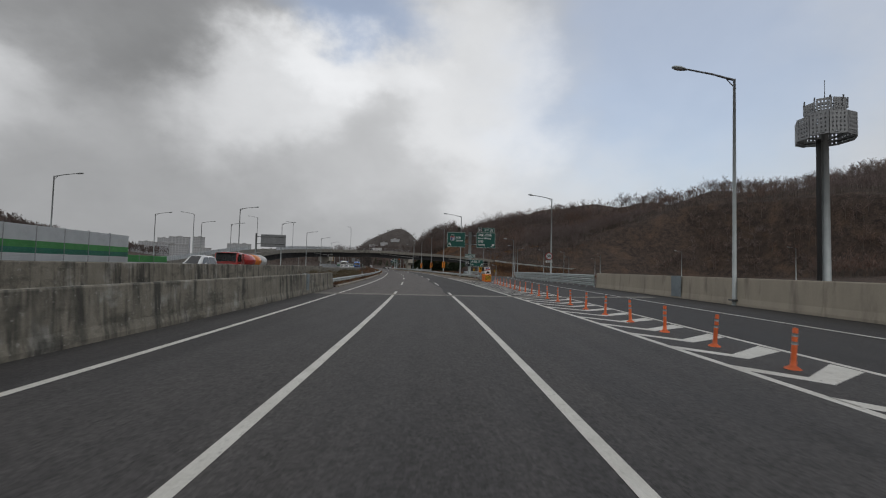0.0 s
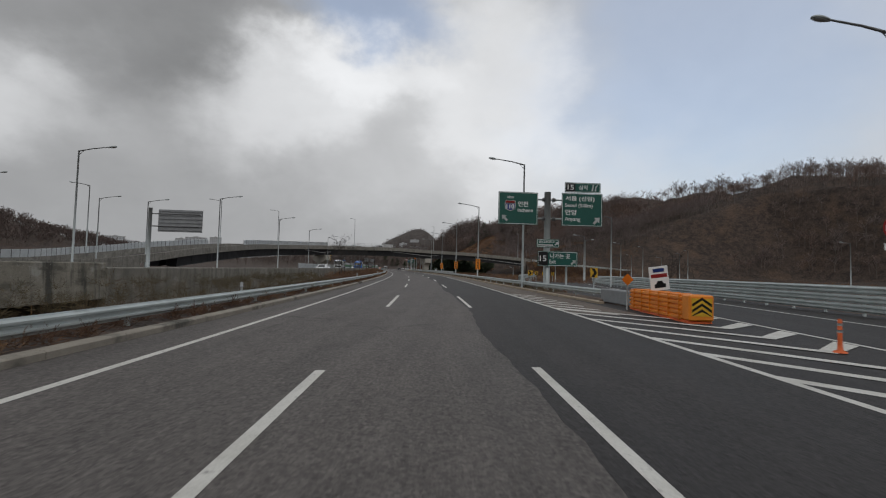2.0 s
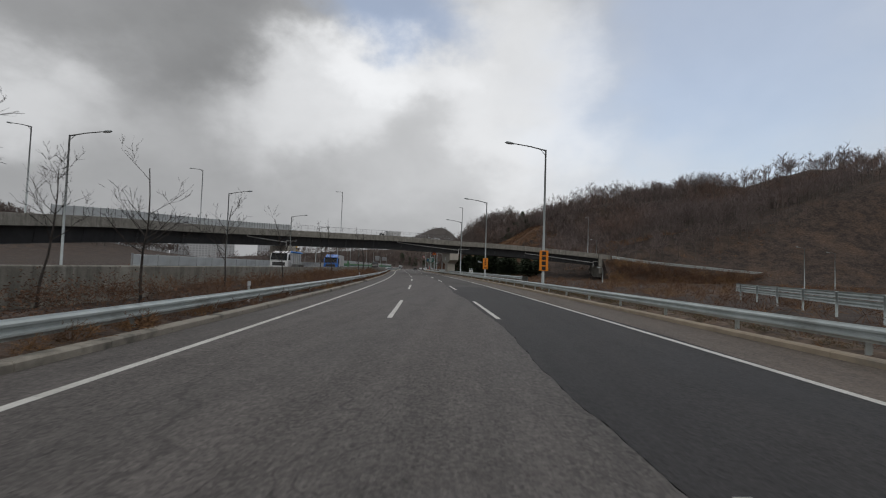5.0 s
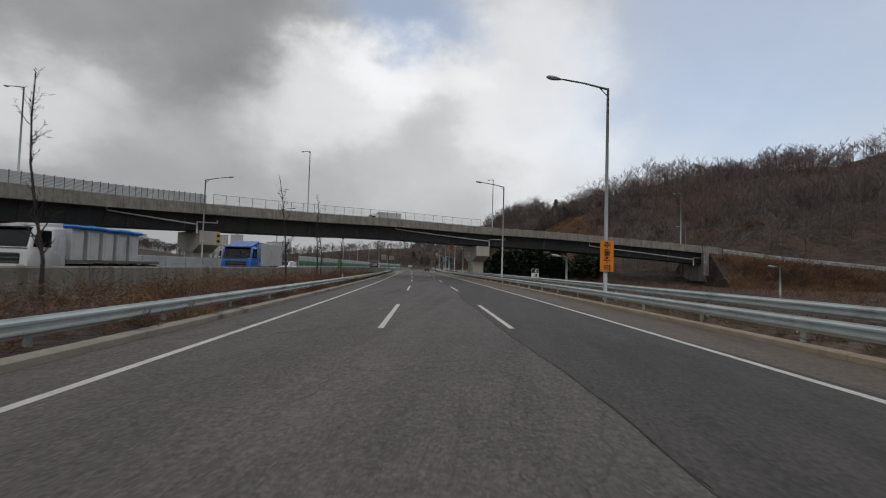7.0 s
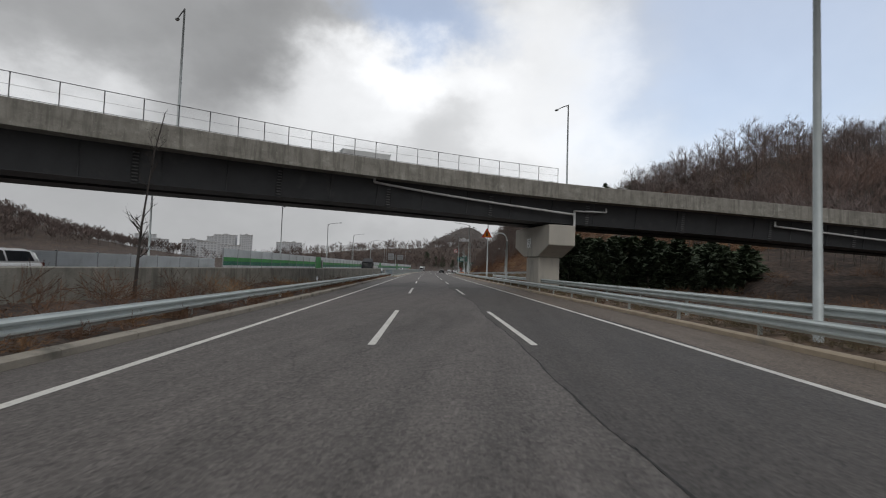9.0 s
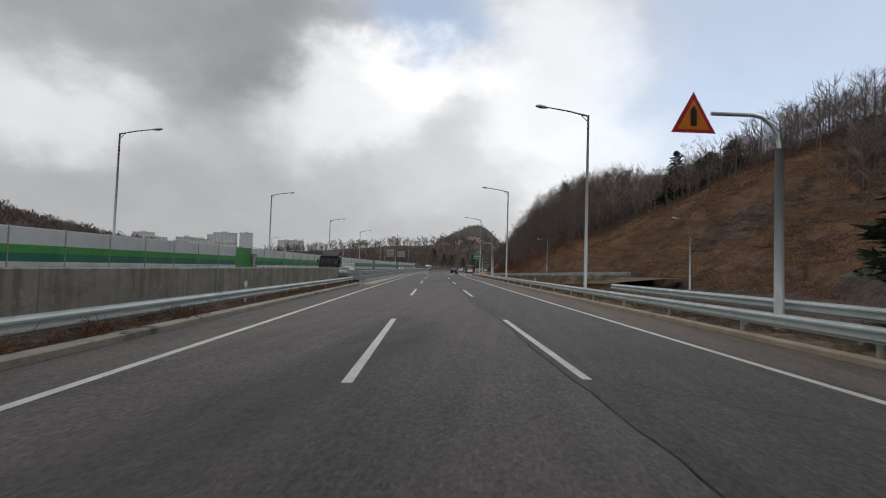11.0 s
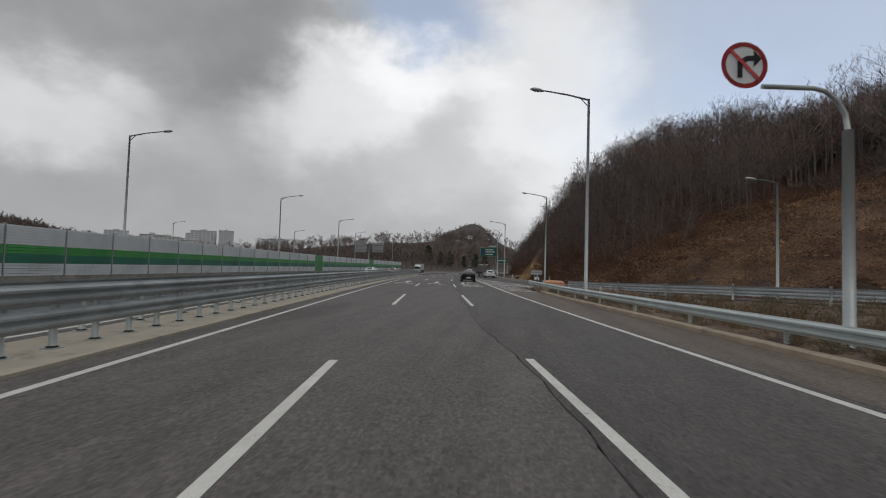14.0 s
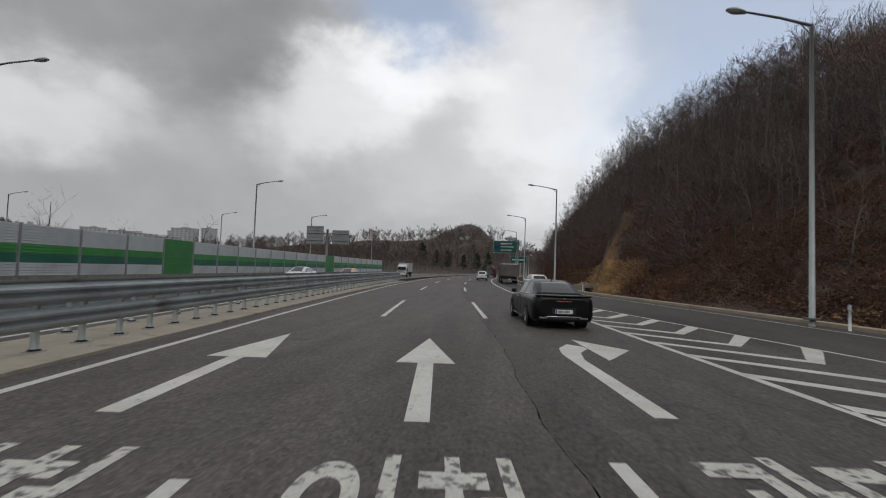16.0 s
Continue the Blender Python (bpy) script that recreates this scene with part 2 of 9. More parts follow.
def stained(name, color, stain, pale, dense=0.5):
    """Old cast concrete: run-off streaks of uneven length, dark blotches, pale washed and patched spots."""
    m = material(name, color, 0.87, 0, tuple(c * 0.7 for c in color), 1.3, 0.35, 24, 0.2, 0.4)
    nt = m.node_tree
    b = nt.nodes["Principled BSDF"]
    src = b.inputs["Base Color"].links[0].from_socket
    tc = nt.nodes.new("ShaderNodeTexCoord")

    def field(stretch, scale, lo, hi, detail=5.0):
        mp = nt.nodes.new("ShaderNodeMapping")
        mp.inputs["Scale"].default_value = stretch
        link(nt, tc.outputs["Object"], mp.inputs[0])
        return ramp_node(nt, noise_node(nt, mp.outputs[0], scale, detail, 0.65), [(lo, 0.0), (hi, 1.0)])

    run = math_node(nt, "MULTIPLY", field((1, 1, 0.08), 3.2, 0.46, 0.60), field((1, 1, 0.6), 0.7, 0.34, 0.52))
    blot = field((0.6, 0.6, 1.3), 1.3, 0.52, 0.64)
    col = mix_node(nt, math_node(nt, "MULTIPLY", field((1, 1, 1), 0.8, 0.58, 0.66), 0.75), src, pale)
    col = mix_node(nt, math_node(nt, "MULTIPLY", run, 0.85 * dense + 0.3), col, stain)
    col = mix_node(nt, math_node(nt, "MULTIPLY", blot, 0.8 * dense), col, tuple(c * 0.8 for c in stain))
    spots = field((1, 1, 1), 9.0, 0.66, 0.7, 2.0)
    col = mix_node(nt, math_node(nt, "MULTIPLY", spots, 0.6), col, pale)
    link(nt, col, b.inputs["Base Color"])
    return m


CONCRETE = stained("concrete_barrier", (0.335, 0.31, 0.255), (0.06, 0.06, 0.053), (0.44, 0.43, 0.39), 0.7)
JOINT = material("grey_joint_mortar", (0.26, 0.24, 0.205), 0.85, 0, (0.18, 0.168, 0.145), 1.0, 0.4, 30, 0.15, 0.2)
PLATE = material("dull_blue_steel_plate", (0.30, 0.35, 0.38), 0.55, 0.3, (0.22, 0.26, 0.28), 1.5, 0.4, 30, 0.1, 0.05)
CONCRETE_TAN = material("concrete_tan", (0.46, 0.41, 0.33), 0.85, 0, (0.37, 0.33, 0.27), 0.7, 0.4, 40, 0.12, 0.2, third=(0.26, 0.23, 0.19), third_scale=0.9, third_at=(0.56, 0.72), stretch=(1.6, 1.6, 0.4))
CONCRETE_DECK = stained("concrete_deck", (0.33, 0.315, 0.28), (0.12, 0.115, 0.10), (0.42, 0.405, 0.365), 0.35)
CONCRETE_PIER = material("concrete_pier", (0.52, 0.49, 0.43), 0.85, 0, (0.42, 0.40, 0.36), 0.5, 0.4, 30, 0.1, 0.15, third=(0.27, 0.26, 0.24), third_scale=0.8, third_at=(0.58, 0.74), stretch=(1.5, 1.5, 0.4))
CONCRETE_WALL = stained("concrete_retaining_wall", (0.31, 0.295, 0.255), (0.11, 0.105, 0.09), (0.38, 0.365, 0.32), 0.35)
KERB_GREY = material("grey_kerb", (0.34, 0.31, 0.26), 0.87, 0, (0.26, 0.236, 0.20), 1.5, 0.4, 40, 0.18, 0.25, third=(0.10, 0.094, 0.08), third_scale=0.8, third_at=(0.54, 0.68))
KERB = material("concrete_kerb", (0.42, 0.345, 0.255), 0.85, 0, (0.31, 0.255, 0.19), 1.5, 0.4, 50, 0.15, 0.2, third=(0.22, 0.2, 0.17), third_scale=0.7, third_at=(0.56, 0.7))
STEEL = material("galvanised_steel", (0.50, 0.53, 0.55), 0.5, 0.55, (0.40, 0.43, 0.45), 1.5, 0.5, 30, 0.06, 0.04, third=(0.28, 0.28, 0.27), third_scale=0.9, third_at=(0.62, 0.78))
STEEL_MEDIAN = material("weathered_median_steel", (0.35, 0.385, 0.395), 0.55, 0.35, (0.26, 0.285, 0.295), 1.2, 0.5, 30, 0.08, 0.04, third=(0.16, 0.16, 0.155), third_scale=0.8, third_at=(0.58, 0.75))
STEEL_BLUE = material("galvanised_steel_bluish", (0.52, 0.57, 0.57), 0.5, 0.35, (0.42, 0.465, 0.465), 1.2, 0.5, 30, 0.06, 0.04, third=(0.26, 0.27, 0.26), third_scale=0.8, third_at=(0.62, 0.78))
STEEL_DARK = material("weathered_dark_steel", (0.17, 0.175, 0.18), 0.55, 0.3, (0.12, 0.12, 0.12), 2.0, 0.5, 40, 0.1, 0.05)
POLE = material("galvanised_pole", (0.44, 0.475, 0.48), 0.5, 0.45, (0.35, 0.385, 0.39), 1.0, 0.5, 30, 0.06, 0.03)
GIRDER = material("painted_girder_dark", (0.036, 0.038, 0.042), 0.55, 0.0, (0.025, 0.027, 0.03), 0.6, 0.5, 30, 0.12, 0.05, third=(0.055, 0.055, 0.055), third_scale=0.7, third_at=(0.6, 0.75))
BLACK = material("black_plastic", (0.012, 0.012, 0.013), 0.5, 0, None, 5, 0.5, 60, 0.1, 0.05)
RUBBER = material("tyre_rubber", (0.018, 0.018, 0.018), 0.85, 0, None, 8, 0.5, 80, 0.15, 0.1)
EARTH = material("brown_crumbled_earth", (0.165, 0.115, 0.08), 0.95, 0, (0.075, 0.052, 0.038), 0.5, 0.5, 2.2, 0.75, 1.0)
SOIL = material("dry_soil_and_litter", (0.078, 0.053, 0.041), 0.95, 0, (0.033, 0.025, 0.021), 0.45, 0.55, 1.6, 0.75, 1.0, third=(0.092, 0.060, 0.042), third_scale=0.12, third_at=(0.5, 0.66))
BARK = material("grey_brown_bark", (0.185, 0.160, 0.140), 0.9, 0, (0.075, 0.062, 0.053), 4.0, 0.4, 50, 0.2, 0.3, island=0.5)
TWIG = material("bare_twigs", (0.150, 0.112, 0.100), 0.9, 0, (0.085, 0.064, 0.058), 0.08, 0.35, 30, 0.15, 0.0, island=0.6)
# lighter, greyer copy of TWIG: the hill's haze put into the colour
TWIG_HILL_HAZED = material("hazed_hill_twigs", (0.225, 0.180, 0.170), 0.9, 0, (0.135, 0.106, 0.100), 0.05, 0.35, 30, 0.15, 0.0, island=0.6, third=(0.19, 0.125, 0.10), third_scale=0.03, third_at=(0.5, 0.64))
# haze over the lone far hill, put into its twigs as a paler colour
TWIG_FAR_HAZED = material("hazed_far_twigs", (0.19, 0.165, 0.145), 0.9, 0, (0.12, 0.10, 0.088), 0.1, 0.35, 30, 0.15, 0.0, island=0.5)
VINE = material("dead_brown_vine_leaves", (0.235, 0.125, 0.066), 0.9, 0, (0.130, 0.072, 0.042), 0.25, 0.35, 20, 0.2, 0.0, island=0.9, third=(0.29, 0.18, 0.095), third_scale=0.14, third_at=(0.5, 0.64))
STRAW = material("dry_straw_grass", (0.60, 0.40, 0.205), 0.9, 0, (0.27, 0.175, 0.085), 0.5, 0.4, 20, 0.2, 0.0, island=0.7)
VINE_MAT = material("matted_dead_vines", (0.17, 0.094, 0.052), 0.95, 0, (0.085, 0.049, 0.031), 0.55, 0.45, 5.0, 0.7, 1.0, third=(0.055, 0.034, 0.024), third_scale=0.22, third_at=(0.54, 0.66))
BRUSH = material("red_brown_brush", (0.142, 0.068, 0.042), 0.9, 0, (0.066, 0.035, 0.026), 0.2, 0.4, 20, 0.2, 0.0, island=0.8, third=(0.14, 0.075, 0.045), third_scale=0.15, third_at=(0.52, 0.66))
STRAW_BROWN = material("brown_olive_grass", (0.17, 0.125, 0.07), 0.9, 0, (0.085, 0.075, 0.042), 0.5, 0.4, 20, 0.2, 0.0, island=0.8)
SHRUB = material("dead_brown_shrub", (0.185, 0.098, 0.055), 0.9, 0, (0.090, 0.052, 0.034), 0.3, 0.4, 20, 0.2, 0.0, island=0.8, third=(0.29, 0.165, 0.075), third_scale=0.2, third_at=(0.5, 0.65))
PINE = material("dark_pine_needles", (0.082, 0.108, 0.062), 0.85, 0, (0.045, 0.064, 0.037), 0.4, 0.4, 20, 0.2, 0.0, island=0.8)
for m_ in (SOIL, VINE_MAT):
    for node in m_.node_tree.nodes:
        if node.type == "BUMP":
            node.inputs["Distance"].default_value = 0.35 if m_ is SOIL else 0.15
BARK_DARK = material("dark_bark", (0.055, 0.046, 0.041), 0.9, 0, (0.030, 0.025, 0.022), 4.0, 0.4, 50, 0.2, 0.3, island=0.4)
# ground of the far hill, greyed in its colour to stand for haze
FAR_WOOD_HAZED = material("hazed_distant_wood", (0.105, 0.092, 0.086), 0.95, 0, (0.065, 0.056, 0.052), 0.02, 0.4, 0.15, 0.4, 0.6)
ROCK = material("broken_rock", (0.20, 0.165, 0.125), 0.9, 0, (0.11, 0.09, 0.07), 0.5, 0.4, 8, 0.3, 0.6)
PANEL_WHITE = material("noise_panel_white", (0.60, 0.63, 0.64), 0.5, 0.1, (0.50, 0.53, 0.54), 0.5, 0.5, 20, 0.05, 0.02, rnd=0.1, third=(0.40, 0.42, 0.42), third_scale=0.7, third_at=(0.6, 0.8))
PANEL_GREEN = material("noise_panel_green", (0.05, 0.31, 0.055), 0.5, 0.0, (0.03, 0.24, 0.045), 0.5, 0.5, 20, 0.06, 0.02, rnd=0.15)
PANEL_TEAL = material("noise_panel_deep_green", (0.004, 0.17, 0.095), 0.5, 0.0, (0.004, 0.12, 0.07), 0.5, 0.5, 20, 0.06, 0.02, rnd=0.15)
SMEAR = material("faded_white_paint", (0.40, 0.39, 0.37), 0.8, 0, (0.24, 0.235, 0.22), 6.0, 0.4, 30, 0.2, 0.1)
TAR = material("bitumen_joint", (0.018, 0.018, 0.019), 0.9, 0, (0.036, 0.035, 0.034), 4.0, 0.5, 30, 0.2, 0.2)
PANEL_LIME = material("noise_panel_bright_green", (0.030, 0.26, 0.045), 0.5, 0.0, (0.02, 0.20, 0.035), 0.5, 0.5, 20, 0.06, 0.02)
SIGN_GREEN = material("sign_green_sheet", (0.003, 0.090, 0.070), 0.4, 0, (0.003, 0.078, 0.060), 0.7, 0.5, 30, 0.03, 0.0)
SIGN_WHITE = material("sign_white_sheet", (0.78, 0.80, 0.80), 0.45, 0, (0.72, 0.74, 0.74), 0.9, 0.5, 30, 0.03, 0.0)
SIGN_BLACK = material("sign_black_sheet", (0.012, 0.014, 0.018), 0.4, 0, None, 2, 0.5, 30, 0.05, 0.0)
SIGN_BLUE = material("sign_blue_sheet", (0.025, 0.07, 0.34), 0.4, 0, None, 2, 0.5, 30, 0.05, 0.0)
SIGN_RED = material("sign_red_sheet", (0.50, 0.03, 0.03), 0.4, 0, None, 2, 0.5, 30, 0.05, 0.0)
SIGN_YELLOW = material("sign_yellow_sheet", (0.75, 0.44, 0.02), 0.4, 0, None, 2, 0.5, 30, 0.05, 0.0)
SIGN_ORANGE = material("sign_orange_sheet", (0.85, 0.27, 0.01), 0.4, 0, (0.75, 0.23, 0.01), 2, 0.5, 30, 0.05, 0.0)
SIGN_BACK = material("sign_back_aluminium", (0.34, 0.35, 0.36), 0.5, 0.4, (0.27, 0.28, 0.29), 1.2, 0.5, 30, 0.06, 0.02)
ORANGE_PLASTIC = material("orange_plastic", (0.80, 0.155, 0.035), 0.5, 0, (0.62, 0.11, 0.03), 3, 0.5, 40, 0.1, 0.05, rnd=0.25)
CUSHION = material("orange_yellow_plastic", (0.85, 0.27, 0.02), 0.45, 0, (0.72, 0.21, 0.02), 1.5, 0.5, 30, 0.06, 0.03)
LAMP_GLASS = material("lamp_lens_grey", (0.45, 0.46, 0.46), 0.25, 0, None, 3, 0.5, 30, 0.03, 0.0)

# ---- the road's line: s metres along it, n metres to the right of the middle lane's centre ----
STEP = 2.0
S_GRID = np.arange(-400, 1201, STEP)
CURVE_AT = [0, 50, 100, 150, 200, 250, 300, 350, 400, 450, 500, 620, 700]
CURVE = [1.43, 0.681, 0.728, 0.749, 0.615, -0.023, -0.351, -0.683, -1.868, -1.867, -1.867, -1.867, 0.0]
_kap = np.interp(S_GRID, CURVE_AT, CURVE) * 1e-3
_kap[S_GRID < -60] = 0
_psi = np.cumsum(_kap) * STEP
_psi -= np.interp(0, S_GRID, _psi)
_rx, _ry = np.cumsum(-np.sin(_psi)) * STEP, np.cumsum(np.cos(_psi)) * STEP
_rx -= np.interp(0, S_GRID, _rx)
_ry -= np.interp(0, S_GRID, _ry)


def at(s, n=0.0, z=0.0):
    a = float(np.interp(s, S_GRID, _psi))
    return Vector((float(np.interp(s, S_GRID, _rx)) + n * math.cos(a), float(np.interp(s, S_GRID, _ry)) + n * math.sin(a), z))


def turn(s):
    return math.degrees(float(np.interp(s, S_GRID, _psi)))


def spot(s, n=0.0, z=0.0, rz=0.0):
    """A pose on the road: x to the right, y ahead."""
    p = at(s, n, z)
    return pose(p.x, p.y, p.z, 0, 0, turn(s) + rz)


def knots(*pairs):
    xs, ys = [p[0] for p in pairs], [p[1] for p in pairs]
    return lambda s: float(np.interp(s, xs, ys))


# ---- building helpers ----


def mesh_of(name, bm, mat, smooth=False):
    me = bpy.data.meshes.new(name)
    bm.to_mesh(me)
    bm.free()
    for m in mat if isinstance(mat, (list, tuple)) else [mat]:
        me.materials.append(m)
    if smooth:
        for p in me.polygons:
            p.use_smooth = True
    return me


def structure(name, bm, mat, label, category, smooth=False):
    ob = new(name, mesh_of(name, bm, mat, smooth))
    return tagged(ob, label, category, kind="structure")


def thing(name, m, label, category, group=""):
    ob = new(name)
    ob.matrix_world = m
    ob.empty_display_size = 0.2
    return tagged(ob, label, category, group)


def part(name, bm, mat, parent, label="", smooth=False, m=None, world_coords=False):
    ob = new(name, bm if isinstance(bm, bpy.types.Mesh) else mesh_of(name, bm, mat, smooth))
    ob.parent = parent
    if world_coords:
        root = parent
        while root.parent:
            root = root.parent
        ob.matrix_parent_inverse = root.matrix_basis.inverted()
    if m is not None:
        ob.matrix_basis = m
    return tagged(ob, label)


def add_box(bm, lo, hi, m=None, bevel=0.0, mi=0):
    r = bmesh.ops.create_cube(bm, size=1.0)
    vs = r["verts"]
    c = [(a + b) / 2 for a, b in zip(lo, hi)]
    d = [b - a for a, b in zip(lo, hi)]
    for v in vs:
        v.co = Vector((c[0] + v.co.x * d[0], c[1] + v.co.y * d[1], c[2] + v.co.z * d[2]))
    fs = {f for v in vs for f in v.link_faces}
    for f in fs:
        f.material_index = mi
    if bevel:
        es = {e for v in vs for e in v.link_edges}
        out = bmesh.ops.bevel(bm, geom=list(es), offset=bevel, segments=1, affect="EDGES", profile=0.5)
        vs = list({v for f in out["faces"] for v in f.verts} | {v for v in vs if v.is_valid})
    if m is not None:
        bmesh.ops.transform(bm, matrix=m, verts=vs)
    return vs


def box(lo, hi, bevel=0.0, m=None):
    bm = bmesh.new()
    add_box(bm, lo, hi, m, bevel)
    return bm


def add_tube(bm, pts, radii, sides=8, caps=True, mi=0):
    """A tapered tube along points."""
    pts = [Vector(p) for p in pts]
    if isinstance(radii, (int, float)):
        radii = [radii] * len(pts)
    rings = []
    side = None
    for i, p in enumerate(pts):
        d = (pts[min(i + 1, len(pts) - 1)] - pts[max(i - 1, 0)]).normalized()
        if side is None:
            side = d.cross(Vector((0, 0, 1)) if abs(d.z) < 0.9 else Vector((1, 0, 0))).normalized()
        side = (side - d * side.dot(d)).normalized()
        up = side.cross(d)
        rings.append([bm.verts.new(p + radii[i] * (math.cos(2 * math.pi * k / sides) * side + math.sin(2 * math.pi * k / sides) * up)) for k in range(sides)])
    for a, b in zip(rings, rings[1:]):
        for k in range(sides):
            f = bm.faces.new((a[k], a[(k + 1) % sides], b[(k + 1) % sides], b[k]))
            f.material_index, f.smooth = mi, True
    if caps and sides > 2:
        bm.faces.new(rings[0]).material_index = mi
        bm.faces.new(rings[-1][::-1]).material_index = mi
    return bm


def tube(pts, radii, sides=8):
    return add_tube(bmesh.new(), pts, radii, sides)


def sweep(profile, s0, s1, ds, noff=0.0, zoff=0.0, closed=True, bm=None, mi=0):
    """A profile of (n, z) drawn along the road. noff, zoff: numbers or functions of s."""
    bm = bm or bmesh.new()
    count = max(1, math.ceil((s1 - s0) / ds))
    rings = []
    for i in range(count + 1):
        s = s0 + (s1 - s0) * i / count
        n0 = noff(s) if callable(noff) else noff
        z0 = zoff(s) if callable(zoff) else zoff
        rings.append([bm.verts.new(at(s, n0 + n, z0 + z)) for n, z in profile])
    k = len(profile)
    for a, b in zip(rings, rings[1:]):
        for j in range(k if closed else k - 1):
            bm.faces.new((a[j], b[j], b[(j + 1) % k], a[(j + 1) % k])).material_index = mi
    if closed and k > 2:
        bm.faces.new(rings[0])
        bm.faces.new(rings[-1][::-1])
    return bm


def strip(bm, s0, s1, n0, n1, z=0.004, ds=4.0, zf=None):
    """A flat band on the road between offsets n0 and n1 (numbers or functions of s)."""
    count = max(1, math.ceil((s1 - s0) / ds))
    last = None
    for i in range(count + 1):
        s = s0 + (s1 - s0) * i / count
        a, b = (f(s) if callable(f) else f for f in (n0, n1))
        za, zb = (z + (zf(s, a) if zf else 0), z + (zf(s, b) if zf else 0))
        cur = (bm.verts.new(at(s, a, za)), bm.verts.new(at(s, b, zb)))
        if last:
            bm.faces.new((last[0], last[1], cur[1], cur[0]))
        last = cur
    return bm


def poly(bm, pts, z=0.004, zf=None):
    bm.faces.new([bm.verts.new(at(s, n, z + (zf(s, n) if zf else 0))) for s, n in pts])


# ---- lines of the plan ----
edge_left = knots((5, -5.04), (17, -5.09), (27, -5.12), (37, -5.03), (49, -4.97), (59, -4.97), (71, -4.99), (81, -5.09), (91, -5.16), (145, -5.15), (155, -5.15), (167, -5.18), (177, -5.22), (187, -5.28), (199, -5.29), (209, -5.31), (219, -5.28), (275, -5.18), (285, -5.10), (297, -5.09), (309, -5.09), (319, -5.09), (331, -5.12), (341, -5.16), (353, -5.16))
edge_right = knots((5, 5.72), (17, 5.73), (27, 5.71), (37, 5.72), (49, 5.80), (59, 5.82), (71, 5.76), (81, 5.73), (91, 5.75), (145, 5.76), (155, 5.77), (167, 5.77), (177, 5.70), (187, 5.62), (199, 5.63), (209, 5.67), (219, 5.67), (275, 5.66), (285, 5.71), (297, 5.71), (309, 5.62), (319, 5.51), (331, 5.45), (341, 5.47), (353, 5.55))
lane_left = knots((4, -1.755), (69, -1.76), (144, -1.845), (214, -1.81), (283, -1.735), (306, -1.69), (330, -1.795), (400, -1.8))
lane_right = knots((4, 1.80), (69, 1.855), (144, 1.86), (214, 1.83), (283, 1.885), (306, 1.90), (330, 1.765), (400, 1.8))
kerb_left = knots((30, -6.35), (60, -6.35), (120, -6.45), (200, -6.7), (272, -6.8))
wall_left = knots((-60, -12.6), (60, -12.6), (150, -12.0), (220, -11.3), (262, -9.6), (285, -8.6))
opp_level = knots((-60, 0.45), (200, 0.45), (285, 0.0))
noise_n = knots((200, -27), (250, -26.8), (300, -24.3), (340, -23.6), (390, -23.2), (450, -23.4), (520, -24))
kerb_right = knots((66, 9.3), (78, 8.75), (95, 8.25), (150, 8.1), (332, 7.8), (345, 8.5))
rail_right = knots((69, 10.3), (72, 10.0), (80, 9.35), (95, 8.75), (150, 8.55), (332, 8.25), (346, 8.95))
gore_right = knots((-20, 7.3), (7.6, 8.02), (27, 8.85), (41, 9.6), (53, 10.4), (60, 11.0), (66, 11.7), (80, 12.9))
ramp_out = knots((-40, 11.9), (12, 12.3), (22, 12.6), (42, 13.6), (60, 15.0), (80, 17.5), (95, 20.5), (110, 24.5))
bar_right = knots((-40, 15.0), (0, 15.3), (16, 15.7), (43, 17.2), (50, 17.6))
ramp_rail = knots((43, 17.2), (60, 17.6), (80, 19.6), (95, 22.5), (110, 26.6), (125, 32))
ramp2_rail = knots((300, 33.5), (306, 29.6), (312, 26.0), (318, 22.4), (322, 20.4), (326, 18.7), (330, 17.2), (334, 15.8), (338.4, 14.4), (343, 13.2), (347, 12.6))
ramp2_high = knots((304, 1.2), (318, 0.7), (322, 0.5), (330, 0.33), (335, 0.2), (340, 0.1), (345, 0.03), (349, 0.0))
gore2_right = knots((335, 12.2), (346, 11.2), (357.5, 9.78), (361.2, 9.12), (370, 7.75), (380, 6.3), (386, 5.6))
ramp2_out = knots((300, 38.4), (312, 30.9), (318, 27.3), (326, 23.2), (334, 20.2), (340, 17.9), (345, 16.2), (349, 15.3), (362, 14.4), (370, 13.9), (387, 11.8), (410, 9.6), (440, 9.2), (560, 9.2))


def ramp_z(s, n):
    """The slip road lies a little higher."""
    k = min(1.0, max(0.0, (110 - s) / 50))
    return max(0.0, n - 8.0) * 0.022 * k


def ramp2_z(s, n):
    """The entry road comes down to the motorway's level."""
    return max(0.0, ramp2_high(s)) * min(1.0, max(0.0, (n - 9.6) / 2.6))


# ---- ground ----
FOOT_S = [-400, 150, 200, 240, 268, 285, 300, 320, 345, 365, 400, 430, 470, 540, 640, 800]
FOOT_N = [280, 280, 280, 160, 44, 36, 33.5, 28.5, 19.9, 17.6, 16.6, 15.2, 14, 15, 26, 80]


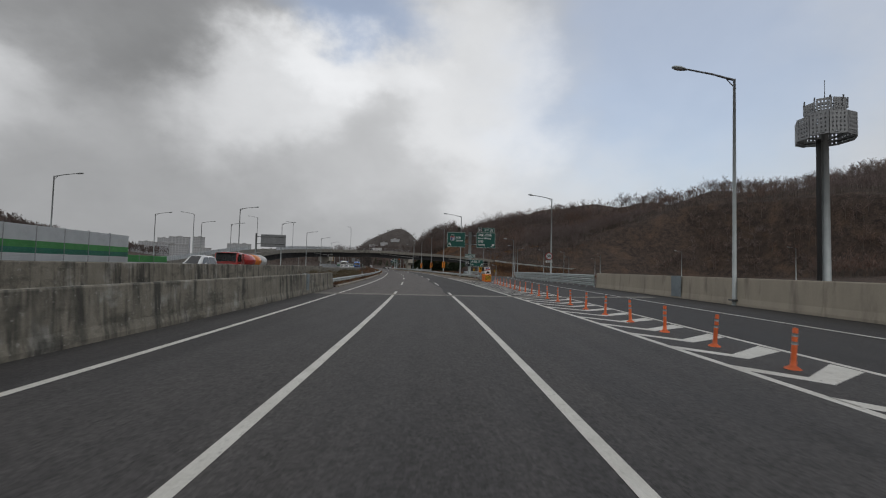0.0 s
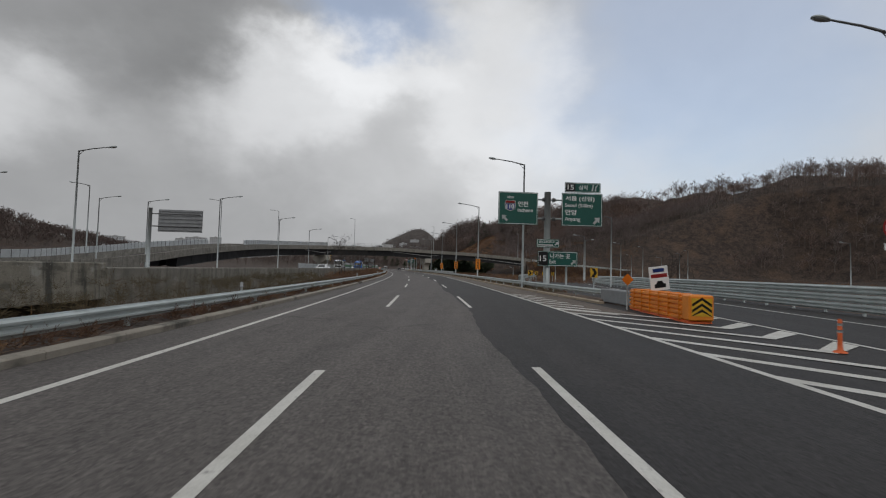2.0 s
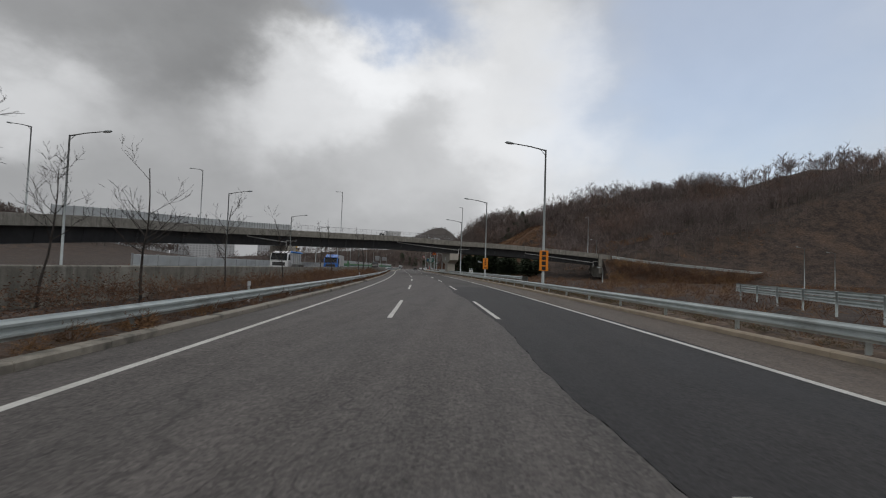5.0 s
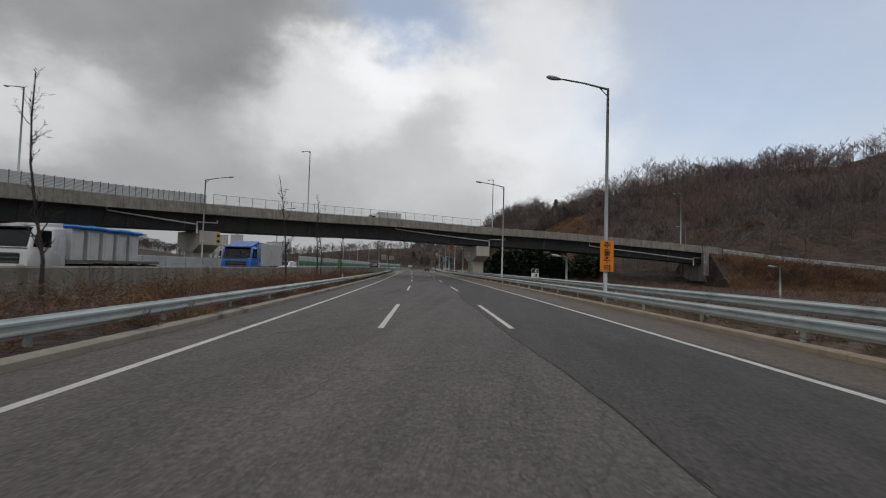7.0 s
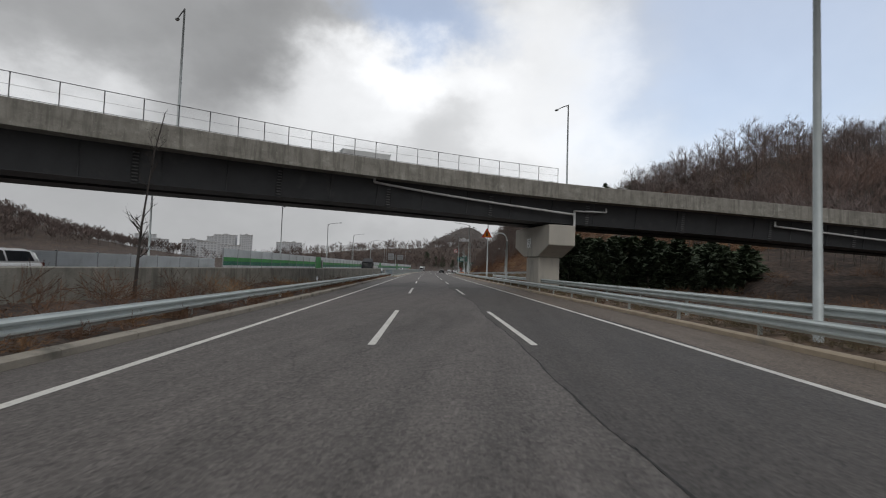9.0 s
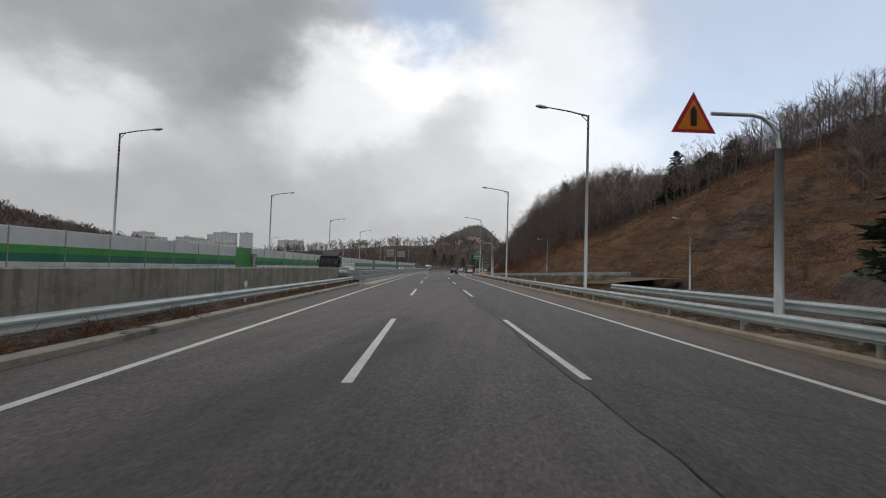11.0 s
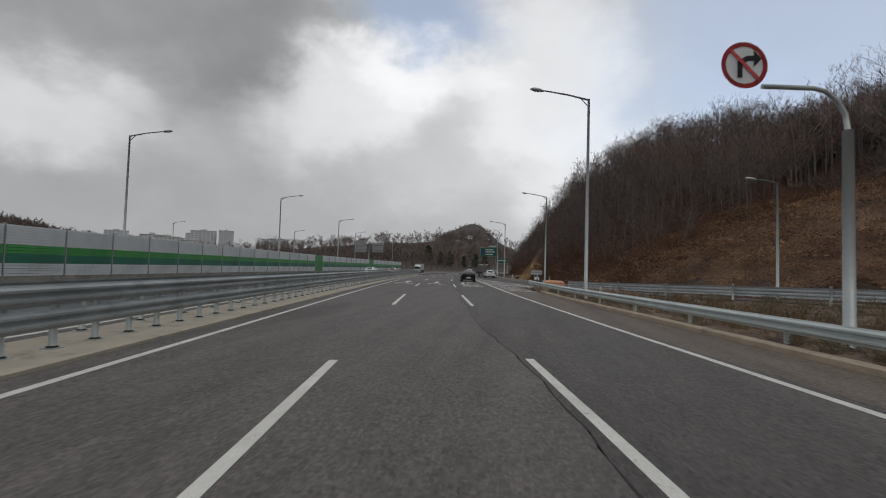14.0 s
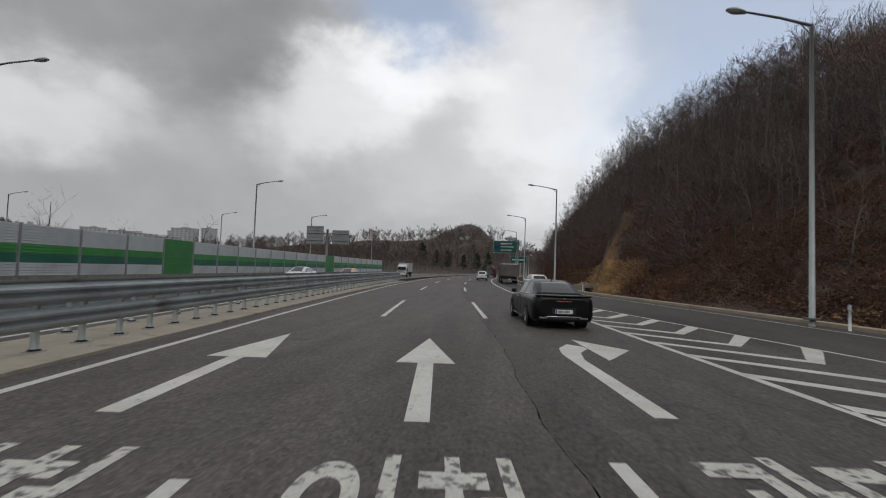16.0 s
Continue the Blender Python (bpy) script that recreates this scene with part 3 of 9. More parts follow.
def ground_height(s, n):
    """Height of the land at arrays of s and n."""
    z = np.full_like(s, -0.35)
    # verge between the carriageways, other carriageway beyond its wall
    wl = np.interp(s, [-60, 60, 150, 220, 262, 285], [-12.6, -12.6, -12.0, -11.3, -9.6, -8.6])
    rise = np.clip((-8.2 - n) / 2.5, 0, 1) * np.clip((s - 88) / 15, 0, 1) * np.clip((280 - s) / 20, 0, 1)
    z = np.where((n < -7) & (n >= wl - 0.3), z + 0.85 * rise, z)
    far_left = np.where(s < 290, 0.1, -0.3)
    z = np.where(n < wl - 0.3, far_left - 0.0, z)
    # land off the right side
    z = np.where((n > 20) & (s < 250), -0.5, z)
    d = n - np.interp(s, FOOT_S, FOOT_N)
    amp = np.interp(s, [120, 180, 222, 262, 286, 305, 320, 345, 365, 390, 420, 460, 640], [56, 56, 45, 35, 35, 40.5, 39, 29, 26.5, 31.5, 40, 48, 48])
    hill = amp * (1 - np.exp(-np.maximum(d, 0) / np.interp(s, [286, 306, 328, 375, 400], [75.0, 32.0, 39.0, 38.0, 28.5])))
    hill = hill + np.interp(s, [250, 290, 330, 380, 420], [0.0, 0.04, 0.05, 0.16, 0.2]) * np.clip(d - 70, 0, 120)
    # beyond its crest the hill falls away slowly
    hill = np.where(n > 0, hill * (1 - 0.5 * np.clip((d - 160) / 500, 0, 1)), 0)
    # the woods straight ahead, outside of the far bend
    z = z + hill
    return z


def spaced(lo, hi, step, far, grow):
    """Grid lines: even inside, wider and wider outside, to +-far."""
    xs = list(np.arange(lo, hi + 0.1, step))
    for sign, start in ((1, xs[-1]), (-1, xs[0])):
        d, p = step, start
        while abs(p) < far:
            d *= grow
            p += sign * d
            xs.append(p)
    return np.array(sorted(xs))


def road_coords(x, y):
    """s and n of many points, by the nearest point of the road's line."""
    s_out, n_out = np.empty_like(x), np.empty_like(x)
    px, py = _rx[::4], _ry[::4]
    ss, aa = S_GRID[::4], _psi[::4]
    for i in range(0, len(x), 4000):
        dx, dy = x[i : i + 4000, None] - px, y[i : i + 4000, None] - py
        k = np.argmin(dx * dx + dy * dy, axis=1)
        rows = np.arange(len(k))
        ex, ey = dx[rows, k], dy[rows, k]
        s_out[i : i + 4000] = ss[k] - np.sin(aa[k]) * ex + np.cos(aa[k]) * ey
        n_out[i : i + 4000] = np.cos(aa[k]) * ex + np.sin(aa[k]) * ey
    return s_out, n_out


HILLS = [  # far hills: middle x, y, height, half length, half width, turn
    (-60, 720, 27, 250, 80, 0),
    (-60, 900, 20, 260, 130, 0),
    (-900, 600, 116, 300, 240, 10),
    (330, 820, 80, 260, 300, 0),
    (260, 60, 30, 130, 160, 0),
]


def land(x, y):
    s, n = road_coords(x, y)
    z = ground_height(s, n)
    # the long hill behind the ramp, rising to the right
    start = 238 - 1.2 * np.maximum(0, x - 150)
    long_hill = -0.5 + (0.2 * x + 0.04 * np.maximum(x - 150, 0) + 6 * np.exp(-(((x - 180) / 45) ** 2)) + 0.165 * np.maximum(y - 242, -60)) * np.clip((y - start) / 35, 0, 1)
    blend = np.clip((s - 252) / 40, 0, 1)
    z = np.where((n > 40) & (s < 292), np.maximum(long_hill, -0.5) * (1 - blend) + z * blend, z)
    z = z + 12 * np.exp(-(((x - 165) / 38) ** 2) - ((y - 325) / 48) ** 2)
    for cx, cy, h, a, b, rot in HILLS:
        c, k = math.cos(radians(rot)), math.sin(radians(rot))
        u, v = ((x - cx) * c + (y - cy) * k) / a, (-(x - cx) * k + (y - cy) * c) / b
        keep = np.clip((np.abs(n) - 22) / 40, 0, 1)
        z = np.maximum(z, -0.35 + h * np.exp(-(u * u + v * v)) * keep * np.clip((np.hypot(x, y - 200) - 120) / 200, 0, 1))
    rough = np.clip((z - 0.5) / 8, 0, 1)
    wave = np.sin(x * 0.11 + 1.3 * np.sin(y * 0.05)) * np.cos(y * 0.09 + 0.7 * np.sin(x * 0.06)) + 0.5 * np.sin(x * 0.31 + y * 0.23) * np.cos(y * 0.27 - x * 0.12)
    return z + rough * wave * 1.1


def grid_mesh(name, xs, ys, zs, mat):
    nx, ny = len(xs), len(ys)
    X, Y = np.meshgrid(xs, ys)
    me = bpy.data.meshes.new(name)
    co = np.stack([X.ravel(), Y.ravel(), zs.ravel()], -1)
    idx = np.arange(nx * ny).reshape(ny, nx)
    quads = np.stack([idx[:-1, :-1], idx[:-1, 1:], idx[1:, 1:], idx[1:, :-1]], -1).reshape(-1, 4)
    me.from_pydata(co.tolist(), [], quads.tolist())
    me.materials.append(mat)
    me.polygons.foreach_set("use_smooth", [True] * len(me.polygons))
    return me


def build_ground():
    xs = spaced(-110, 190, 3.0, 4200, 1.16)
    ys = spaced(-40, 640, 5.0, 4200, 1.16)
    X, Y = np.meshgrid(xs, ys)
    Z = land(X.ravel(), Y.ravel())
    tagged(new("ground", grid_mesh("ground", xs, ys, Z, SOIL)), "dry brown verge and hillside ground with leaf litter", "ground", kind="structure")


build_ground()


def far_hill():
    """The lone hill far ahead: a broken, lopsided dome."""
    u = np.linspace(-2.6, 2.6, 60)
    X, Y = np.meshgrid(u, u)
    z = 160 * np.exp(-(np.abs(0.8 * X + 0.15 * Y) ** 2.4) - Y * Y) + 14 * np.sin(2.3 * X + 1) * np.exp(-X * X) + 7 * np.sin(5 * X + 2 * Y) * np.exp(-0.6 * (X * X + Y * Y)) - 6
    return X, Y, z


u_, v_, z_ = far_hill()
hill_x, hill_y = -185 + 150 * np.linspace(-2.6, 2.6, 60), 2000 + 170 * np.linspace(-2.6, 2.6, 60)
tagged(new("far_hill", grid_mesh("far_hill", hill_x, hill_y, z_, FAR_WOOD_HAZED)), "wooded hill far ahead", "hill", kind="structure")

# ---- carriageways ----


def slab(name, s0, s1, n0, n1, mat, label, z=0.0, ds=4.0, zf=None, deep=0.3):
    bm = bmesh.new()
    count = max(1, math.ceil((s1 - s0) / ds))
    last = None
    for i in range(count + 1):
        s = s0 + (s1 - s0) * i / count
        a, b = (f(s) if callable(f) else f for f in (n0, n1))
        zz = z(s) if callable(z) else z
        za, zb = (zz + (zf(s, q) if zf else 0) for q in (a, b))
        cur = [bm.verts.new(at(s, q, h)) for q, h in ((a, za), (b, zb), (b, zb - deep), (a, za - deep))]
        if last:
            for j in range(4):
                bm.faces.new((last[j], last[(j + 1) % 4], cur[(j + 1) % 4], cur[j]))
        else:
            bm.faces.new(cur[::-1])
        last = cur
    bm.faces.new(last)
    return structure(name, bm, mat, label, "road")


seam = lambda s: 1.55 + 0.12 * math.sin(s * 0.21) + 0.07 * math.sin(s * 0.53) + 0.025 * math.sin(s * 2.9) + 0.02 * math.sin(s * 6.1 + 1)
slab("road_bridge", -60, 27.95, -6.6, lambda s: gore_right(s), ASPHALT_BRIDGE, "dark worn asphalt bridge deck of a motorway")
slab("road", 27.95, 700, lambda s: -7.4 if s < 272 else -5.75, seam, ASPHALT, "grey worn asphalt motorway lanes with faint cracks", ds=0.5)
slab("road_right_lane_mid", 150, 236, seam, 8.4, ASPHALT_STRIP, "dark grey worn asphalt lane", ds=0.5)
slab("road_right_lane", 27.95, 150, seam, lambda s: max(min(8.3, gore_right(s)) if s < 90 else 8.4 if s < 340 else gore2_right(s) if s < 388 else 6.6, 6.0), ASPHALT_NEW, "darker repaved asphalt lane with an uneven joint", ds=0.5)
slab("road_right_lane_far", 236, 700, seam, lambda s: 8.4 if s < 340 else gore2_right(s) if s < 388 else 6.6, ASPHALT_MID, "brownish grey worn asphalt lane", ds=0.5)
slab("slip_road", -60, 118, lambda s: min(8.3, gore_right(s)) if s > 28.5 else gore_right(s), lambda s: max(ramp_out(s) + 3.2, bar_right(s) + 0.4), ASPHALT_NEW, "dark asphalt exit road beside the gore", zf=ramp_z, z=-0.012)
slab("slip_road_joining", 346, 392, lambda s: max(gore2_right(s), 5.9), lambda s: ramp2_out(s) + 1.0, ASPHALT_STRIP, "dark asphalt entry road joining the motorway", z=-0.012, ds=1.0, zf=ramp2_z)
slab("gore_pavement", 338, 346, 8.3, lambda s: ramp2_rail(s) + 0.2, ASPHALT_STRIP, "dark asphalt behind the nose of the shoulder kerb", z=-0.03, ds=1.0, zf=ramp2_z)
slab("entry_ramp", 303, 346, lambda s: ramp2_rail(s) + 0.2, lambda s: ramp2_out(s) + 1.0, ASPHALT_STRIP, "dark asphalt entry road curving down to the motorway", z=-0.012, ds=1.0, zf=ramp2_z, deep=1.2)
bm = bmesh.new()
last = None
for k in range(34):
    s = 296 + 1.5 * k
    a, b = kerb_right(s) + 2.3, min(ramp2_rail(s) + 0.25, 36)
    cur = [bm.verts.new(at(s, a + (b - a) * q / 6, (0.0, 0.02, 0.10, 0.13, 0.55, 0.92, 1.0)[q] * ramp2_high(s) + 0.04 * math.sin(s * 1.3 + q * 2.1) * (0 < q < 6) - (0.06 if q in (0, 6) else 0))) for q in range(7)]
    if last:
        for q in range(6):
            bm.faces.new((last[q], last[q + 1], cur[q + 1], cur[q]))
    last = cur
structure("verge_between", bm, EARTH, "dry soil bank between the shoulder rail and the entry road", "ground")
slab("slip_road_far", 392, 560, 6.0, lambda s: ramp2_out(s) + 1.0, ASPHALT_NEW, "dark asphalt auxiliary lane beside the motorway", z=-0.012)
slab("opposite_road", -80, 700, lambda s: -25.0 if s < 280 else noise_n(s) + 0.6, lambda s: wall_left(s) - 0.2 if s < 285 else -8.2, ASPHALT, "grey asphalt opposite carriageway", z=lambda s: opp_level(s) - 0.02)

bm = bmesh.new()
strip(bm, 62, 343, lambda s: edge_right(s) + 0.2 + 0.1 * math.sin(s * 0.37), lambda s: kerb_right(s) + 0.02, 0.003, ds=1.5)
structure("shoulder", bm, ASPHALT_SHOULDER, "dusty brown asphalt shoulder beside the kerb", "road")

# expansion joint with a toothed steel comb


def joint_band(bm, lo, hi, z, n_list):
    """A band across the road along the slightly skewed bridge joint; lo and hi are functions of n."""
    last = None
    for n in n_list:
        mid = 27.9 + 0.06 * (n - 0.5)
        cur = [bm.verts.new(at(mid + f(n), n, z + ramp_z(28, n))) for f in (lo, hi)]
        if last:
            bm.faces.new((last[0], cur[0], cur[1], last[1]))
        last = cur


COMB_N = [-6.6 + 0.12 * k for k in range(181)]
comb_edge = lambda n: 0.055 if round((n + 6.6) / 0.12) % 2 else -0.055
FLAT_N = [-6.6, -3, 0, 3, 6, 8, 11, 15]
bm = bmesh.new()
joint_band(bm, lambda n: -0.56, lambda n: -0.13, 0.008, FLAT_N)
joint_band(bm, lambda n: 0.13, lambda n: 0.58, 0.008, FLAT_N)
structure("joint_concrete", bm, JOINT, "grey mortar strips of a bridge expansion joint", "expansion joint")
bm = bmesh.new()
joint_band(bm, lambda n: -0.13, lambda n: 0.13, 0.006, FLAT_N)
structure("joint_gap", bm, TAR, "black rubber bed of an expansion joint", "expansion joint")
bm = bmesh.new()
joint_band(bm, lambda n: -0.125, lambda n: comb_edge(n) - 0.022, 0.011, COMB_N)
joint_band(bm, lambda n: comb_edge(n) + 0.022, lambda n: 0.125, 0.011, COMB_N)
structure("joint_steel", bm, STEEL_DARK, "dark toothed steel comb of an expansion joint", "expansion joint")

# ---- painted markings ----


def marking(name, bm, label, mat=PAINT):
    return structure(name, bm, mat, label, "road marking")


bm = bmesh.new()
strip(bm, -60, 27.9, lambda s: edge_left(s) - 0.08, lambda s: edge_left(s) + 0.08)
strip(bm, 28.0, 700, lambda s: edge_left(s) - 0.08, lambda s: edge_left(s) + 0.08)
marking("edge_line_left", bm, "solid white edge line on asphalt")
bm = bmesh.new()
strip(bm, -60, 27.9, lambda s: edge_right(s) - 0.09, lambda s: edge_right(s) + 0.09)
strip(bm, 28.0, 700, lambda s: edge_right(s) - 0.09, lambda s: edge_right(s) + 0.09)
marking("edge_line_right", bm, "solid white edge line on asphalt")
for nm, nn, s0 in (("lane_line_left", lane_left, 3.23), ("lane_line_right", lane_right, 3.78)):
    bm = bmesh.new()
    strip(bm, -60, 27.9, lambda s: nn(s) - 0.085, lambda s: nn(s) + 0.085)
    strip(bm, 28.0, 31.4, lambda s: nn(s) - 0.085, lambda s: nn(s) + 0.085)
    marking(nm, bm, "solid white lane line, worn in places")
    for k in range(2, 32):
        bm = bmesh.new()
        strip(bm, s0 + 20 * k, s0 + 20 * k + 8, lambda s: nn(s) - 0.08, lambda s: nn(s) + 0.08)
        tagged(new("lane_dash", mesh_of("lane_dash", bm, PAINT)), "white painted lane dash on asphalt", "road marking", "dashes of the lane lines")
bm = bmesh.new()
strip(bm, -60, 27.9, gore_right, lambda s: gore_right(s) + 0.15, zf=ramp_z)
strip(bm, 28.0, 70, gore_right, lambda s: gore_right(s) + 0.15, zf=ramp_z)
marking("gore_line", bm, "white line between gore and exit road")
bm = bmesh.new()
strip(bm, -60, 112, ramp_out, lambda s: ramp_out(s) + 0.14, zf=ramp_z)
marking("slip_road_edge_line", bm, "thin white outer line of the exit road")
bm = bmesh.new()
strip(bm, 346.2, 386, gore2_right, lambda s: gore2_right(s) + 0.13, ds=1.0, zf=ramp2_z)
marking("gore_line_far", bm, "thin white line between gore and entry road")
bm = bmesh.new()
strip(bm, 304, 430, lambda s: ramp2_out(s) - 0.45, lambda s: ramp2_out(s) - 0.33, ds=1.0, zf=ramp2_z)
marking("entry_edge_line", bm, "thin white outer line of the entry road")
for s0_, s1_, n_ in ((-80, 280, -13.6), (288, 700, -8.75), (-80, 700, -22.6)):
    bm = bmesh.new()
    strip(bm, s0_, s1_, n_ - 0.08, n_ + 0.08, zf=lambda s, n: opp_level(s) - 0.02)
    marking("opposite_edge_line", bm, "white edge line of the opposite carriageway")
for k in range(0, 30):
    bm = bmesh.new()
    s_ = -10 + 20 * k
    strip(bm, s_, s_ + 8, -18.2, -18.05, zf=lambda s, n: opp_level(s) - 0.02)
    tagged(new("lane_dash", mesh_of("lane_dash", bm, PAINT)), "white painted lane dash on asphalt", "road marking", "dashes of the lane lines")


def chevron(s, right, zf=None, arm=1.2, wide=0.55, patch=True, lead=0.5, slope=1.25):
    """One V of the gore: apex towards the driver, short wide arm to the right."""
    apex = right - arm
    side_n = edge_right(s)
    reach = apex - (side_n + 0.05)
    bm = bmesh.new()
    poly(bm, [(s, apex), (s + wide, apex + 0.02), (s + wide + reach * slope, side_n + 0.06), (s + reach * slope, side_n + 0.06)], zf=zf)
    if patch:
        poly(bm, [(s + 0.02, apex), (s + lead, right - 0.05), (s + lead + 0.7, right - 0.05), (s + 0.5, apex - 0.02)], 0.006, zf=zf)
    ob = new("gore_chevron", mesh_of("gore_chevron", bm, PAINT))
    tagged(ob, "worn white hatching chevron painted in the gore", "road marking", "hatching of the gore")


s_ = -7.21
while s_ < 74:
    if not 25.9 < s_ < 28.6:
        chevron(s_, gore_right(s_ + 1.0) if s_ < 60 else min(gore_right(s_), kerb_right(s_) - 0.1), ramp_z, patch=s_ < 61, arm=1.5, lead=1.0, wide=0.5)
    s_ += 2.03
for k in range(19):
    s_ = 338.75 + 2.27 * k if k < 6 else 348.7 + 2.07 * (k - 5)
    if k < 5:
        chevron(s_, 8.1 - 0.05 * k, None, 0.0, 0.42, False, slope=0.95)
    else:
        chevron(s_, gore2_right(s_ + 1.8), ramp2_z, 1.45 if s_ < 366 else max(0.2, 1.45 - 0.11 * (s_ - 366)), 0.42, lead=1.75, slope=0.86)


def text_mesh(body, width, height, mat, depth=0.0, bold=0.0):
    """A word as a mesh, middle at the origin, in x and y."""
    cu = bpy.data.curves.new("word", "FONT")
    cu.body, cu.align_x, cu.align_y = body, "CENTER", "CENTER"
    cu.size, cu.offset, cu.extrude = 1.0, bold, 0.0
    ob = bpy.data.objects.new("word", cu)
    scene.collection.objects.link(ob)
    bpy.context.view_layer.update()
    me = bpy.data.meshes.new_from_object(ob.evaluated_get(bpy.context.evaluated_depsgraph_get()))
    bpy.data.objects.remove(ob)
    co = np.empty(len(me.vertices) * 3)
    me.vertices.foreach_get("co", co)
    co = co.reshape(-1, 3)
    lo, hi = co.min(0), co.max(0)
    mid, size = (lo + hi) / 2, np.maximum(hi - lo, 1e-6)
    co = (co - mid) / [size[0], size[1], 1] * [width, height, 1]
    co[:, 2] = depth
    me.vertices.foreach_set("co", co.ravel())
    me.materials.clear()
    me.materials.append(mat)
    return me


def road_word(body, s0, s1, n0, n1):
    ob = new("road_word", text_mesh(body, n1 - n0, s1 - s0, PAINT_OLD, 0.005, 0.022))
    ob.matrix_world = spot((s0 + s1) / 2, (n0 + n1) / 2)
    tagged(ob, "white place name painted on the lane, worn", "road marking", "names painted on the lanes")


road_word("인천", 349.3, 351.8, -4.4, -2.45)
road_word("인천", 349.4, 351.8, -0.95, 0.85)
road_word("광명", 349.5, 352.0, 2.4, 4.45)
road_word("금천", 346.1, 348.7, 2.5, 4.5)
for nn in (-3.42, -0.06):
    bm = bmesh.new()
    poly(bm, [(352.7, nn - 0.14), (352.7, nn + 0.14), (356.1, nn + 0.14), (356.1, nn - 0.14)])
    poly(bm, [(355.8, nn - 0.53), (355.8, nn + 0.53), (358.7, nn)], 0.006)
    tagged(new("lane_arrow", mesh_of("lane_arrow", bm, PAINT)), "white straight-ahead arrow painted on the lane", "road marking", "lane arrows")
bm = bmesh.new()
poly(bm, [(353.1, 2.74), (353.1, 3.03), (356.6, 3.03), (357.4, 3.2), (357.9, 3.5), (358.2, 3.5), (358.5, 3.2), (357.9, 2.86), (357.2, 2.74)])
poly(bm, [(356.6, 3.52), (359.3, 3.52), (357.9, 4.45)], 0.006)
tagged(new("lane_arrow", mesh_of("lane_arrow", bm, PAINT)), "white right-turn arrow painted on the lane", "road marking", "lane arrows")

# ---- barriers, kerbs and walls ----


def segments(name, prof, s0, s1, length, noff, zoff, mat, parent, gap=0.012, label=""):
    """Cast pieces of a wall or kerb, end to end."""
    s = s0
    while s < s1 - 0.1:
        e = min(s + length, s1)
        part(name, sweep(prof, s, e - gap, 3.0, noff, zoff), mat, parent, label, world_coords=True)
        s = e


BARRIER = [(0.0, -0.25), (0.0, 0.10), (-0.05, 0.32), (-0.09, 1.10), (-0.11, 1.14), (-0.27, 1.14), (-0.29, 1.10), (-0.33, 0.30), (-0.36, 0.1), (-0.36, -0.25)]
b = thing("bridge_barrier", spot(-40, -6.6), "stained grey concrete bridge barrier with dark streaks", "barrier")
segments("barrier_segment", BARRIER, -60, 34.2, 9.4, -6.56, 0, CONCRETE, b)
b = thing("opposite_barrier", spot(-40, -12.6), "stained grey concrete barrier of the opposite bridge", "barrier")
segments("barrier_segment", [(-a, z_) for a, z_ in BARRIER][::-1], -80, 62, 9.4, lambda s: wall_left(s) - 0.36, 0.42, CONCRETE, b)
b = thing("slip_road_barrier", spot(-40, 15.2), "tan concrete barrier along the exit road", "barrier")
segments("barrier_segment", [(0.36, -0.25), (0.36, 0.1), (0.33, 0.35), (0.29, 1.36), (0.27, 1.40), (0.11, 1.40), (0.09, 1.36), (0.05, 0.36), (0.0, 0.10), (0.0, -0.25)], -60, 43.4, 8.6, bar_right, lambda s: ramp_z(s, bar_right(s)), CONCRETE_TAN, b)
b = thing("retaining_wall", spot(62, -12.6), "weathered concrete retaining wall below the opposite carriageway", "wall")
segments("wall_panel", [(0.0, -0.8), (0.02, 1.34), (-0.02, 1.38), (-0.28, 1.38), (-0.3, 1.34), (-0.3, -0.8)], 62.0, 277.4, 6.0, wall_left, 0, CONCRETE_WALL, b, 0.02)

KERB_L = [(0.0, -0.3), (0.0, 0.12), (-0.04, 0.15), (-0.30, 0.15), (-0.30, -0.3)]
b = thing("kerb_left", spot(36, -6.4), "dusty concrete kerb along the verge", "kerb")
segments("kerb_stone", KERB_L, 35.6, 88.0, 2.0, kerb_left, 0, KERB_GREY, b, 0.015)
segments("kerb_stone", KERB_L, 91.0, 154.0, 2.0, kerb_left, 0, KERB_GREY, b, 0.015)
segments("kerb_stone", KERB_L, 157.2, 276, 2.0, kerb_left, 0, KERB_GREY, b, 0.015)
b = thing("kerb_right", spot(70, 9), "tan concrete kerb along the shoulder", "kerb")
segments("kerb_stone", [(-a, z_) for a, z_ in KERB_L][::-1], 68, 338, 2.0, kerb_right, 0, KERB, b, 0.015)
b = thing("kerb_slip_road", spot(362, 15), "pale concrete kerb of the entry road", "kerb")
segments("kerb_stone", [(-a, z_) for a, z_ in KERB_L][::-1], 346, 440, 2.0, lambda s: ramp2_out(s) + 0.9, 0, KERB, b, 0.015)
b = thing("median_base", spot(277, -7), "pale concrete strip under the median guardrails", "median")
segments("base_slab", [(0.0, -0.3), (0.0, 0.05), (-2.15, 0.05), (-2.15, -0.3)], 277, 405, 8.0, lambda s: -5.78, 0, CONCRETE_TAN, b, 0.01)

